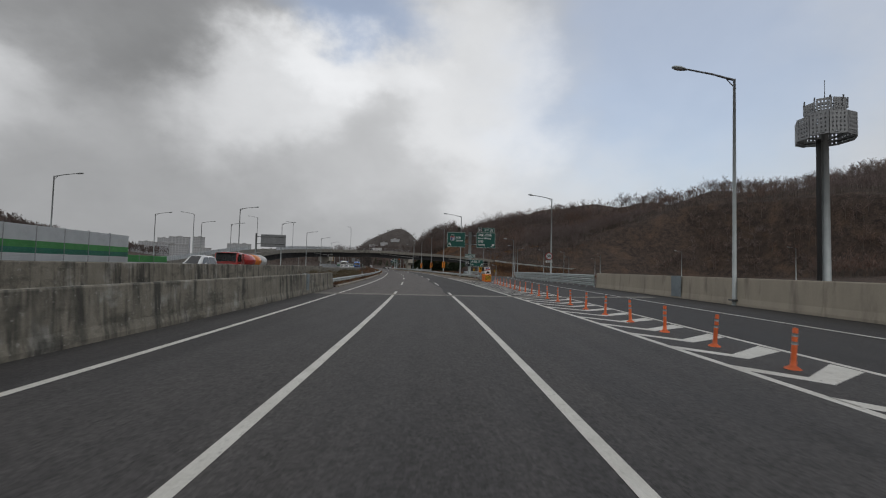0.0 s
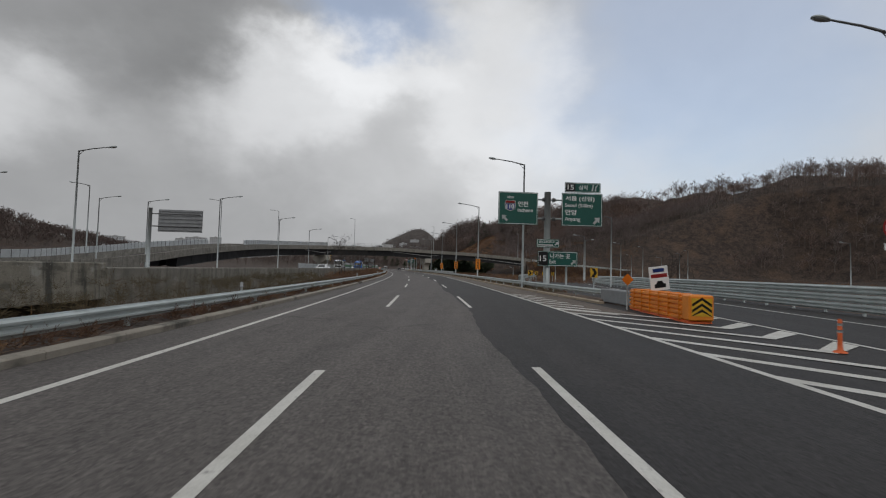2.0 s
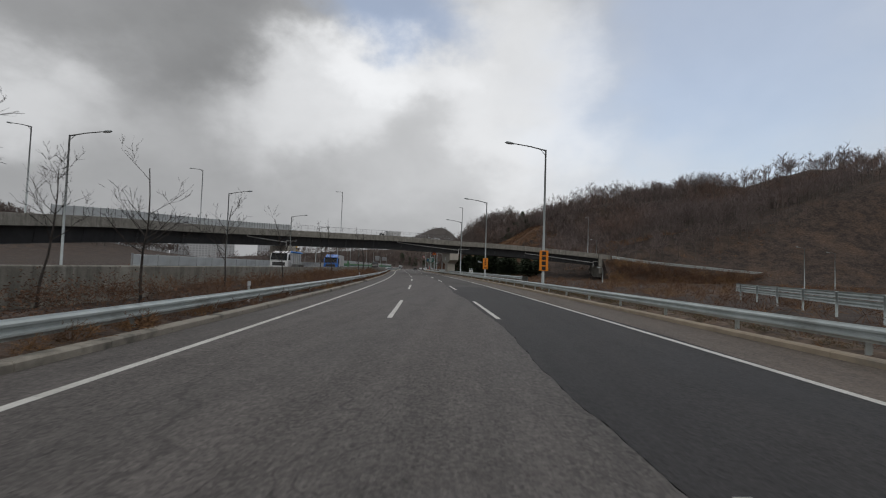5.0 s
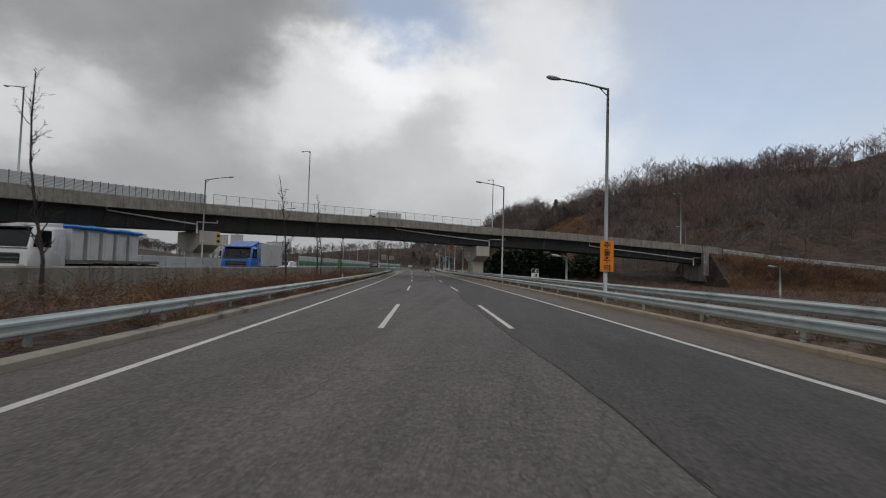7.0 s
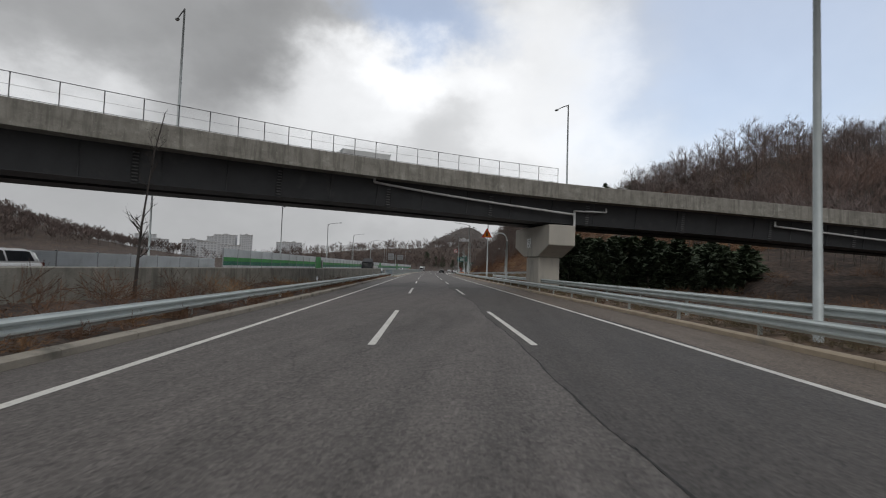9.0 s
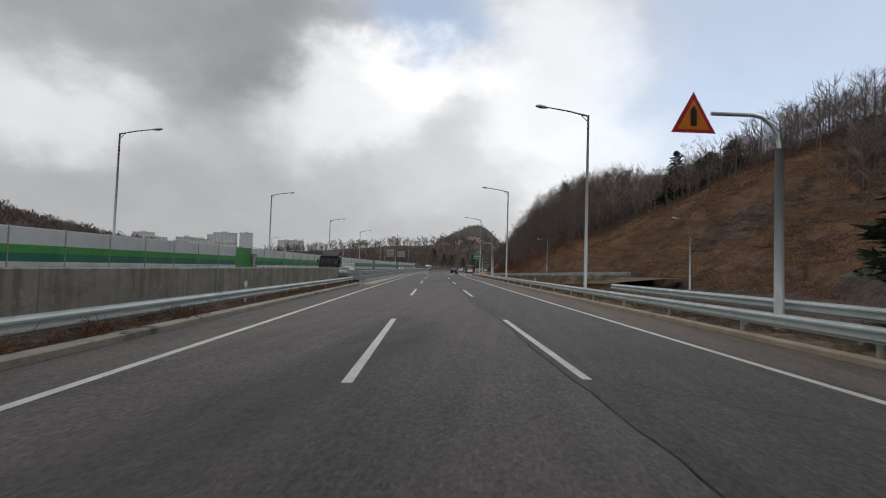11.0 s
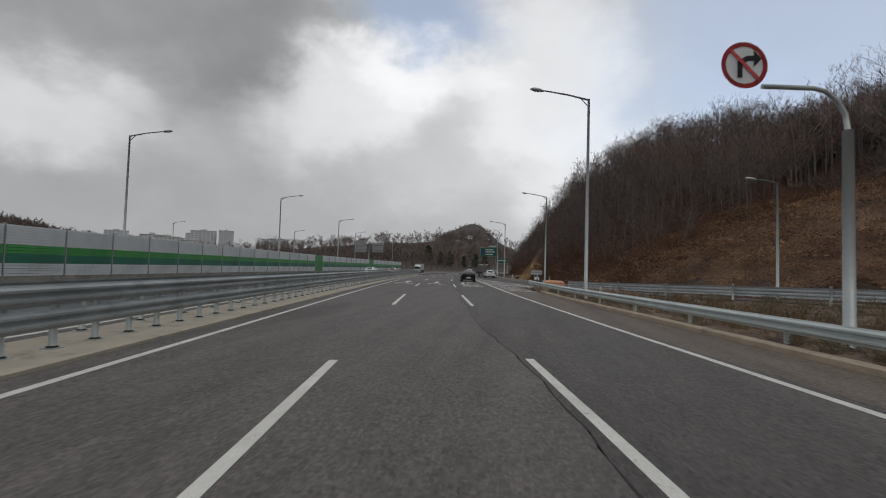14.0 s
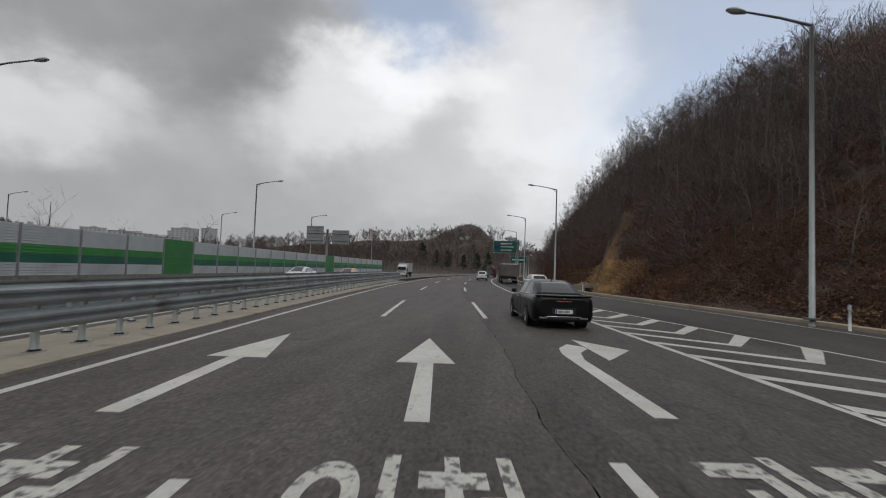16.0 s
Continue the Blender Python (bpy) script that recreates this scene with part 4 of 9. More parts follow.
# soil behind the kerbs, up to their tops
bm = sweep([(-0.31, 0.10), (-0.31, -0.6), (-2.6, -0.6), (-2.6, 0.16), (-1.5, 0.17), (-0.8, 0.14)][::-1], 35.6, 276.0, 3.0, kerb_left, 0)
structure("verge_soil", bm, SOIL, "dark soil and dead weeds heaped behind the kerb", "ground")
bm = sweep([(0.31, 0.12), (0.31, -0.6), (2.4, -0.6), (2.4, 0.06), (1.5, 0.17), (0.7, 0.2)], 69.0, 338.2, 3.0, kerb_right, 0)
bm2 = sweep([(0.0, 0.06), (0.0, -0.4), (1.9, -0.4), (1.9, 0.03), (1.1, 0.16), (0.3, 0.15)], 338.2, 346.4, 0.45, lambda s: kerb_right(s) - 0.02 + 0.09 * math.sin(s * 2.9) + 0.05 * math.sin(s * 7.3), lambda s: 0.02 * math.sin(s * 4.1))
structure("broken_kerb_soil", bm2, EARTH, "crumbled brown kerb and soil near the rail's nose", "ground")
structure("shoulder_soil", bm, EARTH, "dark soil and litter heaped behind the shoulder kerb", "ground")
# bitumen along the joint between the old and the new lane, and a repair patch
bm = bmesh.new()
strip(bm, 120.0, 345.0, lambda s: seam(s) - 0.011 - 0.008 * math.sin(s * 3.1), lambda s: seam(s) + 0.011 + 0.008 * math.sin(s * 2.3 + 1), ds=0.7)
structure("road_joint", bm, TAR, "dark bitumen joint between two lanes", "road joint")
bm = bmesh.new()
poly(bm, [(343.1 + 0.36 * math.cos(0.35 * k) * (1 + 0.15 * math.sin(3.1 * k)), -0.98 + 0.25 * math.sin(0.35 * k) * (1 + 0.18 * math.sin(2.3 * k + 1))) for k in range(18)], 0.006)
bmesh.ops.triangulate(bm, faces=bm.faces[:])
bmesh.ops.recalc_face_normals(bm, faces=bm.faces[:])
structure("road_patch", bm, TAR, "small dark patch of repaired asphalt", "road patch")

# darker repaved strip beside the joint farther on
bm = bmesh.new()
strip(bm, 236.5, 420.0, lambda s: seam(s) + 0.03, lambda s: seam(s) + 0.5 + 0.2 * math.sin(s * 0.13) + 0.1 * math.sin(s * 0.9), 0.003, ds=0.8)
structure("road_repair_strip", bm, ASPHALT_PATCHED, "dark repaved strip along the lane joint", "road patch")
for k, s in enumerate((89.5, 155.6)):
    g_ = thing("drain_grate", spot(s, -6.55, 0.0), "rusty steel drain grate in a gap of the kerb", "drain", "drain grates")
    part("frame", box((-0.28, -0.6, -0.2), (0.32, 0.6, 0.03), 0.01), STEEL_DARK, g_)
    for j in range(9):
        part("bar", box((-0.25, -0.54 + 0.125 * j, 0.03), (0.29, -0.5 + 0.125 * j, 0.05)), STEEL_DARK, g_)

# ---- guardrails ----
W_BEAM = [(0.0, 0.0), (0.012, 0.035), (0.075, 0.075), (0.075, 0.115), (0.012, 0.155), (0.012, 0.195), (0.075, 0.235), (0.075, 0.275), (0.012, 0.315), (0.0, 0.35), (-0.004, 0.35), (0.007, 0.312), (0.068, 0.270), (0.068, 0.240), (0.006, 0.20), (0.006, 0.15), (0.068, 0.11), (0.068, 0.08), (0.006, 0.038), (-0.004, 0.0)]


def post_mesh(name, height, radius=0.06, foot=True):
    bm = bmesh.new()
    add_tube(bm, [(0, 0, -0.3), (0, 0, height)], radius, 8)
    add_tube(bm, [(0, 0, height), (0, 0, height + 0.03)], [radius * 1.15, radius * 0.5], 8)
    if foot:
        add_box(bm, (-0.12, -0.12, 0.0), (0.12, 0.12, 0.02))
    return mesh_of(name, bm, STEEL_BLUE)


def guardrail(label, s0, s1, noff, tops, spacing, face, zoff=0.0, mat=STEEL_BLUE, post_h=0.85, foot=False, beam_len=8.0, cap=True):
    """W-beams (bottom heights in tops) on posts. face: +1 if the beams face right."""
    rail = thing("guardrail", spot(s0, noff(s0) if callable(noff) else noff), label, "guardrail", "guardrails")
    off = noff if callable(noff) else (lambda s: noff)
    prof = [(face * a, z_) for a, z_ in W_BEAM]
    if face < 0:
        prof = prof[::-1]
    for t_ in tops:
        s = s0
        while s < s1 - 0.1:
            e = min(s + beam_len, s1)
            zz = (lambda q: zoff(q) + t_) if callable(zoff) else zoff + t_
            part("beam", sweep(prof, s, e + 0.06, 4.0, lambda q: off(q) + face * 0.14, zz), mat, rail, world_coords=True)
            s = e
    me = post_mesh("post", post_h, 0.062, foot)
    if foot:
        shoe = mesh_of("post_foot", tube([(0, 0, 0.004), (0, 0, 0.03), (0, 0, 0.05)], [0.125, 0.10, 0.066], 8), RUBBER)
    s = s0 + 0.4
    while s < s1:
        z0 = zoff(s) if callable(zoff) else zoff
        o = new("post", me)
        o.parent = rail
        o.matrix_parent_inverse = rail.matrix_basis.inverted()
        o.matrix_basis = spot(s, off(s), z0)
        if foot:
            o = new("post_foot", shoe)
            o.parent = rail
            o.matrix_parent_inverse = rail.matrix_basis.inverted()
            o.matrix_basis = spot(s, off(s), z0)
        s += spacing
    return rail


rail_left = lambda s: kerb_left(s) - 0.78
guardrail("grey steel guardrail along the verge with concrete kerb", 34.4, 276.6, rail_left, (0.32,), 4.0, 1, post_h=0.52)
guardrail("grey steel guardrail along the shoulder and its kerb", 69.2, 346, rail_right, (0.42,), 4.0, -1, post_h=0.62)
guardrail("grey steel guardrail standing higher behind the shoulder rail", 155, 262, lambda s: rail_right(s) + 1.35, (0.66,), 4.0, -1, 0.06, post_h=0.84)
guardrail("double grey steel guardrail on the median", 277, 404, knots((277, -7.0), (300, -6.75), (404, -6.55)), (0.37, 0.80), 1.0, 1, 0.05, STEEL_MEDIAN, 0.98, "dark")
guardrail("double grey steel guardrail on the far side of the median", 277, 404, lambda s: -7.75, (0.37, 0.80), 2.0, -1, 0.05, STEEL_MEDIAN, 0.98, "dark")
rz_ = lambda s: ramp_z(s, ramp_rail(s))
guardrail("four-beam steel guardrail along the exit road", 43.4, 124, ramp_rail, (0.12, 0.50, 0.88), 2.0, -1, rz_, STEEL_BLUE, 1.2)
guardrail("grey steel guardrail on the inner side of the exit road", 92, 150, knots((92, 10.6), (100, 12.0), (115, 15.8), (130, 21), (150, 29)), (0.38, 0.76), 4.0, 1, 0, STEEL_BLUE, 1.08)
guardrail("grey steel guardrail between the verge and the entry road", 306, 347, ramp2_rail, (0.24, 0.44), 4.6, 1, lambda s: max(0.0, ramp2_high(s)), STEEL, 0.86)

# ---- overpass: a curving ramp that climbs on the far side, crosses and descends ----
RAMP = [(-60, -53, 1.3), (40, -50, 1.35), (100, -47, 1.4), (121.6, -45.7, 2.65), (139.5, -44.4, 4.5), (167, -41.6, 6.7), (185, -38.6, 7.6), (200, -33.4, 8.35), (209.3, -27, 8.85), (219, -15.5, 9.25), (226.7, -4.2, 9.6), (231, 10.2, 9.25), (233, 26, 8.85), (233, 40, 8.05), (231, 52, 7.1), (229.5, 65, 5.7), (229, 80, 4.7), (231, 102, 3.5), (234, 130, 2.7), (238, 165, 2.1)]
DECK = 9.0


def smooth_line(pts, per):
    a = [Vector(p) for p in pts]
    a = [2 * a[0] - a[1], *a, 2 * a[-1] - a[-2]]
    out = []
    for i in range(1, len(a) - 2):
        for k in range(per):
            u = k / per
            out.append(0.5 * ((2 * a[i]) + (a[i + 1] - a[i - 1]) * u + (2 * a[i - 1] - 5 * a[i] + 4 * a[i + 1] - a[i + 2]) * u * u + (-a[i - 1] + 3 * a[i] - 3 * a[i + 1] + a[i + 2]) * u**3))
    out.append(a[-2])
    return out


RAMP_LINE = smooth_line([at(s, n, z) for s, n, z in RAMP], 8)
RAMP_DIR = [(RAMP_LINE[min(i + 1, len(RAMP_LINE) - 1)] - RAMP_LINE[max(i - 1, 0)]).normalized() for i in range(len(RAMP_LINE))]


def ramp_at(i, u, dz=0.0):
    """A point of the ramp: step i along its line, u metres from the near edge, dz from the parapet's top."""
    j = min(int(i), len(RAMP_LINE) - 2)
    f = i - j
    p = RAMP_LINE[j].lerp(RAMP_LINE[j + 1], f)
    d = RAMP_DIR[j].lerp(RAMP_DIR[j + 1], f)
    side = Vector((-d.y, d.x, 0)).normalized()
    return p + side * u + Vector((0, 0, dz))


def ramp_index(s, n):
    p = at(s, n)
    return min(range(len(RAMP_LINE)), key=lambda i: (RAMP_LINE[i].xy - p.xy).length)


def ramp_place(s, n):
    """The step of the ramp's line nearest to a point, as a fraction."""
    p = at(s, n)
    return float(min(np.arange(0, len(RAMP_LINE) - 1.05, 0.05), key=lambda i: (ramp_at(i, 0).xy - p.xy).length))


def ramp_sweep(profile, i0, i1, bm=None, step=1):
    bm = bm or bmesh.new()
    rings = [[bm.verts.new(ramp_at(i, u, z)) for u, z in profile] for i in np.arange(i0, i1 + 1e-6, step)]
    k = len(profile)
    for a, b in zip(rings, rings[1:]):
        for j in range(k):
            bm.faces.new((a[j], b[j], b[(j + 1) % k], a[(j + 1) % k]))
    bm.faces.new(rings[0])
    bm.faces.new(rings[-1][::-1])
    return bm


i_a, i_b = ramp_index(121.6, -45.7), ramp_index(231, 52)
last_i = len(RAMP_LINE) - 1
bridge = thing("overpass", Matrix.Translation(at(233, 12)), "curved ramp bridge with concrete parapets on dark steel girders", "bridge")
part("deck", ramp_sweep([(-0.05, -1.32), (-0.05, -1.08), (DECK + 0.05, -1.08), (DECK + 0.05, -1.32)], i_a, i_b), CONCRETE_DECK, bridge, "grey concrete deck slab", world_coords=True)
for j in range(i_a, i_b, 4):
    e = min(j + 4, i_b)
    part("parapet", ramp_sweep([(0.0, -1.08), (0.0, -0.03), (0.03, 0.0), (0.22, 0.0), (0.25, -0.03), (0.32, -1.08)], j, e - 0.004, step=0.999), CONCRETE_DECK, bridge, world_coords=True)
    part("parapet", ramp_sweep([(DECK - 0.32, -1.08), (DECK - 0.25, -0.03), (DECK - 0.22, 0.0), (DECK - 0.03, 0.0), (DECK, -0.03), (DECK, -1.08)], j, e - 0.004, step=0.999), CONCRETE_DECK, bridge, world_coords=True)
for u0 in (1.0, 4.3):
    part("girder", ramp_sweep([(u0 + 0.25, -3.25), (u0, -1.32), (u0 + 2.3, -1.32), (u0 + 2.05, -3.25)], i_a + 6, i_b), GIRDER, bridge, "dark painted steel box girder", world_coords=True)
for u0 in (0.87, 4.17):
    part("girder_flange", ramp_sweep([(u0 + 0.2, -3.29), (u0 + 0.2, -3.25), (u0 + 2.4, -3.25), (u0 + 2.4, -3.29)], i_a + 6, i_b), GIRDER, bridge, world_coords=True)
# stiffeners, splice plates and bolts
for i in np.arange(i_a + 8, i_b - 0.5, 2.0):
    bm = bmesh.new()
    p0, p1 = ramp_at(i, 0.95, -1.4), ramp_at(i, 1.18, -3.2)
    add_tube(bm, [p0, p1], 0.035, 4)
    part("stiffener", bm, GIRDER, bridge, world_coords=True)
bolts = bmesh.new()
for i in np.arange(i_a + 10.5, i_b - 1, 4.6):
    for k in range(7):
        for h in range(10):
            c = ramp_at(i + (k - 3) * 0.02, 0.98 + 0.25 * (h + 0.5) / 10, -1.5 - 1.9 * (h + 0.5) / 10)
            add_box(bolts, (-0.035, -0.035, -0.035), (0.035, 0.035, 0.035), Matrix.Translation(c))
    a, b = ramp_at(i - 0.10, 0.96, -1.45), ramp_at(i + 0.10, 0.96, -1.45)
    c, d = ramp_at(i + 0.10, 1.205, -3.2), ramp_at(i - 0.10, 1.205, -3.2)
    bm = bmesh.new()
    bm.faces.new([bm.verts.new(v) for v in (a, b, c, d)])
    bmesh.ops.solidify(bm, geom=bm.faces[:], thickness=0.02)
    part("splice_plate", bm, GIRDER, bridge, world_coords=True)
tagged(part("splice_bolts", bolts, STEEL_DARK, bridge, world_coords=True), "rows of dark steel bolts", kind="stuff")
for i in np.arange(i_a + 7, i_b, 2.0):
    part("cross_beam", tube([ramp_at(i, 3.1, -2.2), ramp_at(i, 4.5, -2.2)], 0.12, 4), GIRDER, bridge, world_coords=True)

# railing on the parapet
i0, i1 = ramp_index(209.3, -27), ramp_index(231, 10.2)
fence = thing("parapet_fence", Matrix.Translation(ramp_at(i0, 0.12)), "thin steel mesh fence on the bridge parapet", "fence")
n_posts = 26
for k in range(n_posts + 1):
    i = i0 + (i1 - i0) * k / n_posts
    part("fence_post", tube([ramp_at(i, 0.12), ramp_at(i, 0.12, 1.25)], 0.028, 6), STEEL_DARK, fence, world_coords=True)
for h, r in ((1.24, 0.022), (0.06, 0.018), (0.64, 0.008)):
    part("fence_rail", tube([ramp_at(i0 + (i1 - i0) * k / 40, 0.12, h) for k in range(41)], r, 5), STEEL_DARK, fence, world_coords=True)
bm = bmesh.new()
steps = 520
for k in range(steps):
    for sign in (0, 1):
        a, b = (k, k + 6) if sign else (k + 6, k)
        p, q = (i0 + (i1 - i0) * min(v, steps) / steps for v in (a, b))
        v = [ramp_at(p, 0.12, 0.06), ramp_at(q, 0.12, 1.24)]
        o = Vector((0, 0, 0.004))
        bm.faces.new([bm.verts.new(c) for c in (v[0] - o, v[0] + o, v[1] + o, v[1] - o)])
part("fence_mesh", bm, STEEL, fence, "thin diamond wire mesh", world_coords=True)

# noise panels on the far parapet of the climbing ramp
screen = thing("ramp_screen", Matrix.Translation(ramp_at(2, DECK)), "pale corrugated screen panels along the climbing ramp", "noise barrier")
i = float(ramp_index(40, -50)) - 8
i_near = ramp_index(160, -42)
k = 0
while i < i0 - 0.6:
    e = i + 0.45
    prof = []
    for h in range(9):
        prof += [(DECK - 0.10, 0.02 + h * 0.13), (DECK - 0.14, 0.06 + h * 0.13)]
    near = DECK - 0.22 if i > i_near else 0.0
    part("screen_panel", ramp_sweep([(DECK - 0.06 - near, 0.02), *((u - near, z) for u, z in prof), (DECK - 0.06 - near, 1.14)], i, e - 0.02, step=0.43), PANEL_WHITE, screen, world_coords=True)
    part("screen_post", tube([ramp_at(i, DECK - 0.1 - near, -0.1), ramp_at(i, DECK - 0.1 - near, 1.2)], 0.05, 4), STEEL_DARK, screen, world_coords=True)
    i = e
    k += 1

# climbing part on a fill with concrete sides, descending part on an earth bank
bm = ramp_sweep([(0.0, -4.5), (0.0, 0.0), (0.25, 0.0), (0.3, -1.08), (DECK - 0.3, -1.08), (DECK - 0.25, 0.0), (DECK, 0.0), (DECK, -4.5)], 0, i_a)
structure("ramp_wall", bm, CONCRETE_DECK, "concrete side wall and parapet of a climbing ramp", "wall")
bm = ramp_sweep([(0.3, -1.02), (DECK - 0.3, -1.02), (DECK - 0.3, -1.06), (0.3, -1.06)], 0, last_i)
structure("ramp_road", bm, ASPHALT, "grey asphalt of the curved ramp", "road")
bm = ramp_sweep([(-9, -8.5), (-0.5, -1.1), (DECK + 0.5, -1.1), (DECK + 9, -8.5)], i_b + 0.4, last_i)
structure("ramp_bank", bm, SOIL, "brown earth bank carrying the descending ramp", "embankment")
bm = bmesh.new()
for u in (-0.6, DECK - 0.3):
    ramp_sweep([(u, -5.5), (u, 0.0), (u + 0.9 if u < 0 else u + 0.3, 0.0), (u + 0.9 if u < 0 else u + 0.3, -5.5)], i_b - 0.2, i_b + 2.2, bm)
ramp_sweep([(0.0, -6.5), (0.0, -1.34), (DECK, -1.34), (DECK, -6.5)], i_b + 0.1, i_b + 0.8, bm, 0.35)
structure("abutment", bm, CONCRETE_DECK, "concrete abutment and wing walls of the overpass", "abutment")
ramp_guard = thing("ramp_guardrail", Matrix.Translation(ramp_at(i_b + 2, 0)), "grey steel guardrail of the descending ramp", "guardrail", "guardrails")
for h in (-0.75, -0.38):
    part("beam", ramp_sweep([(0.1, h), (0.04, h + 0.08), (0.1, h + 0.16), (0.04, h + 0.24), (0.1, h + 0.32), (0.13, h + 0.32), (0.13, h)], i_b + 2.2, last_i), STEEL_BLUE, ramp_guard, world_coords=True)
for i in np.arange(i_b + 2.3, last_i, 0.6):
    part("post", tube([ramp_at(i, 0.2, -1.3), ramp_at(i, 0.2, 0.02)], 0.06, 6), STEEL, ramp_guard, world_coords=True)

# piers
def pier(i, u, top, label):
    c = ramp_at(i, u)
    d = RAMP_DIR[int(i)]
    m = Matrix.Translation((c.x, c.y, 0)) @ Matrix.Rotation(math.atan2(d.y, d.x) + math.pi / 2, 4, "Z")
    t = thing("pier", m, label, "bridge pier", "bridge piers")
    bm = bmesh.new()
    outline = [(-3.6, top - 1.75), (-3.6, top), (3.6, top), (3.6, top - 1.75), (1.5, top - 2.7), (-1.5, top - 2.7)]
    f = [[bm.verts.new((x, y, z)) for x, z in outline] for y in (-1.25, 1.25)]
    bm.faces.new(f[0])
    bm.faces.new(f[1][::-1])
    for k in range(6):
        bm.faces.new((f[0][k], f[1][k], f[1][(k + 1) % 6], f[0][(k + 1) % 6]))
    bmesh.ops.recalc_face_normals(bm, faces=bm.faces[:])
    bmesh.ops.bevel(bm, geom=bm.edges[:], offset=0.05, segments=1, affect="EDGES")
    part("pier_cap", bm, CONCRETE_PIER, t, "pale concrete hammerhead cap")
    part("column", box((-1.35, -1.05, -1.0), (1.35, 1.05, top - 2.7), 0.12), CONCRETE_PIER, t)
    for x in (-2.3, 2.3):
        part("bearing", box((x - 0.35, -0.4, top), (x + 0.35, 0.4, top + 0.16), 0.02), STEEL_DARK, t)
    return t


p1 = pier(ramp_place(231.2, 10.9), 4.1, 5.75, "pale concrete hammerhead pier beside the road")
for body, zz, hh in (("R-D", 4.46, 0.3), ("P 1", 4.02, 0.36)):
    o = part("painted_mark", text_mesh(body, 0.66, hh, BLACK, 0.0, 0.02), None, p1, "black painted pier number")
    o.matrix_basis = pose(0.35, 1.262, zz, 90, 0, 180)
o = part("painted_plate", box((-0.42, -0.01, -0.36), (0.42, 0.0, 0.5)), SIGN_WHITE, p1, "faded white painted patch")
o.matrix_basis = pose(0.35, 1.262, 4.25)
p2 = pier(ramp_index(209.3, -27), 4.2, 5.45, "pale concrete hammerhead pier behind the retaining wall")

# drain pipes
drain = thing("drain_pipe", Matrix.Translation(at(231, 11)), "white drain pipe along the bridge girder", "pipe", "drain pipes")
PIPE = material("white_pipe", (0.62, 0.63, 0.63), 0.5, 0, (0.5, 0.5, 0.5), 2, 0.5, 30, 0.05, 0.0)


def ramp_pipe(parent, i_from, i_to, z_from, z_to, elbow=True):
    k = 10
    pts = [ramp_at(i_from + (i_to - i_from) * j / k, 0.75) for j in range(k + 1)]
    for j, p in enumerate(pts):
        p.z = z_from + (z_to - z_from) * j / k
    part("pipe_run", tube(pts, 0.09, 8), PIPE, parent, world_coords=True)
    q = pts[0]
    part("pipe_elbow", tube([q, q + Vector((0, 0, 0.45))], 0.09, 8), PIPE, parent, world_coords=True)
    if elbow:
        q = pts[-1]
        part("pipe_drop", tube([q + Vector((0, 0, 0.35)), q + Vector((0, 0, -1.1))], 0.1, 8), PIPE, parent, world_coords=True)
        r = ramp_at(i_to + 1.5, 0.75)
        r.z = q.z + 0.35
        part("pipe_branch", tube([q + Vector((0, 0, 0.3)), r], 0.07, 8), PIPE, parent, world_coords=True)
        part("pipe_branch", tube([r, r + Vector((0, 0, 0.35))], 0.07, 8), PIPE, parent, world_coords=True)


ramp_pipe(drain, ramp_place(226.4, -4.4), ramp_place(231.2, 12.15), 8.0, 6.75)
d2 = thing("drain_pipe", Matrix.Translation(at(209, -27)), "white drain pipe along the bridge girder", "pipe", "drain pipes")
ramp_pipe(d2, ramp_index(200.4, -33.4), ramp_index(208.2, -28), 6.75, 6.2)
d3 = thing("drain_pipe", Matrix.Translation(at(231, 50)), "white drain pipe along the bridge girder", "pipe", "drain pipes")
ramp_pipe(d3, ramp_index(233, 31), ramp_index(231.5, 50), 6.6, 4.6)

# ---- street lamps ----


def street_lamp(height, arm, label, group, rise=0.42):
    t = thing("street_lamp", Matrix(), label, "street lamp", group)
    part("pole", tube([(0, 0, -0.4), (0, 0, height * 0.5), (0, 0, height)], [0.11, 0.09, 0.065], 10), POLE, t)
    part("base_plate", box((-0.2, -0.2, -0.05), (0.2, 0.2, 0.03), 0.01), STEEL_DARK, t)
    part("arm", tube([(0, 0, height - 0.06), (-arm * 0.45, 0, height + rise * 0.5), (-arm, 0, height + rise)], [0.06, 0.05, 0.04], 8), STEEL_DARK, t, "dark steel arm")
    part("bracket", tube([(0.0, 0, height - 0.45), (-0.5, 0, height + 0.05)], 0.025, 6), STEEL_DARK, t)
    bm = bmesh.new()
    r = bmesh.ops.create_uvsphere(bm, u_segments=14, v_segments=8, radius=1.0)
    for v in bm.verts:
        v.co = Vector((v.co.x * (0.43 + 0.06 * v.co.x), v.co.y * 0.17, v.co.z * (0.13 if v.co.z > 0 else 0.05)))
    h = part("lamp_head", bm, POLE, t, "rounded grey lamp head", smooth=True, m=pose(-arm - 0.28, 0, height + rise, 0, 8, 0))
    bm = bmesh.new()
    bmesh.ops.create_uvsphere(bm, u_segments=12, v_segments=6, radius=1.0)
    for v in bm.verts:
        v.co = Vector((v.co.x * 0.30, v.co.y * 0.14, v.co.z * 0.05 - 0.035))
    part("lens", bm, LAMP_GLASS, h, "grey glass lens", smooth=True)
    return t


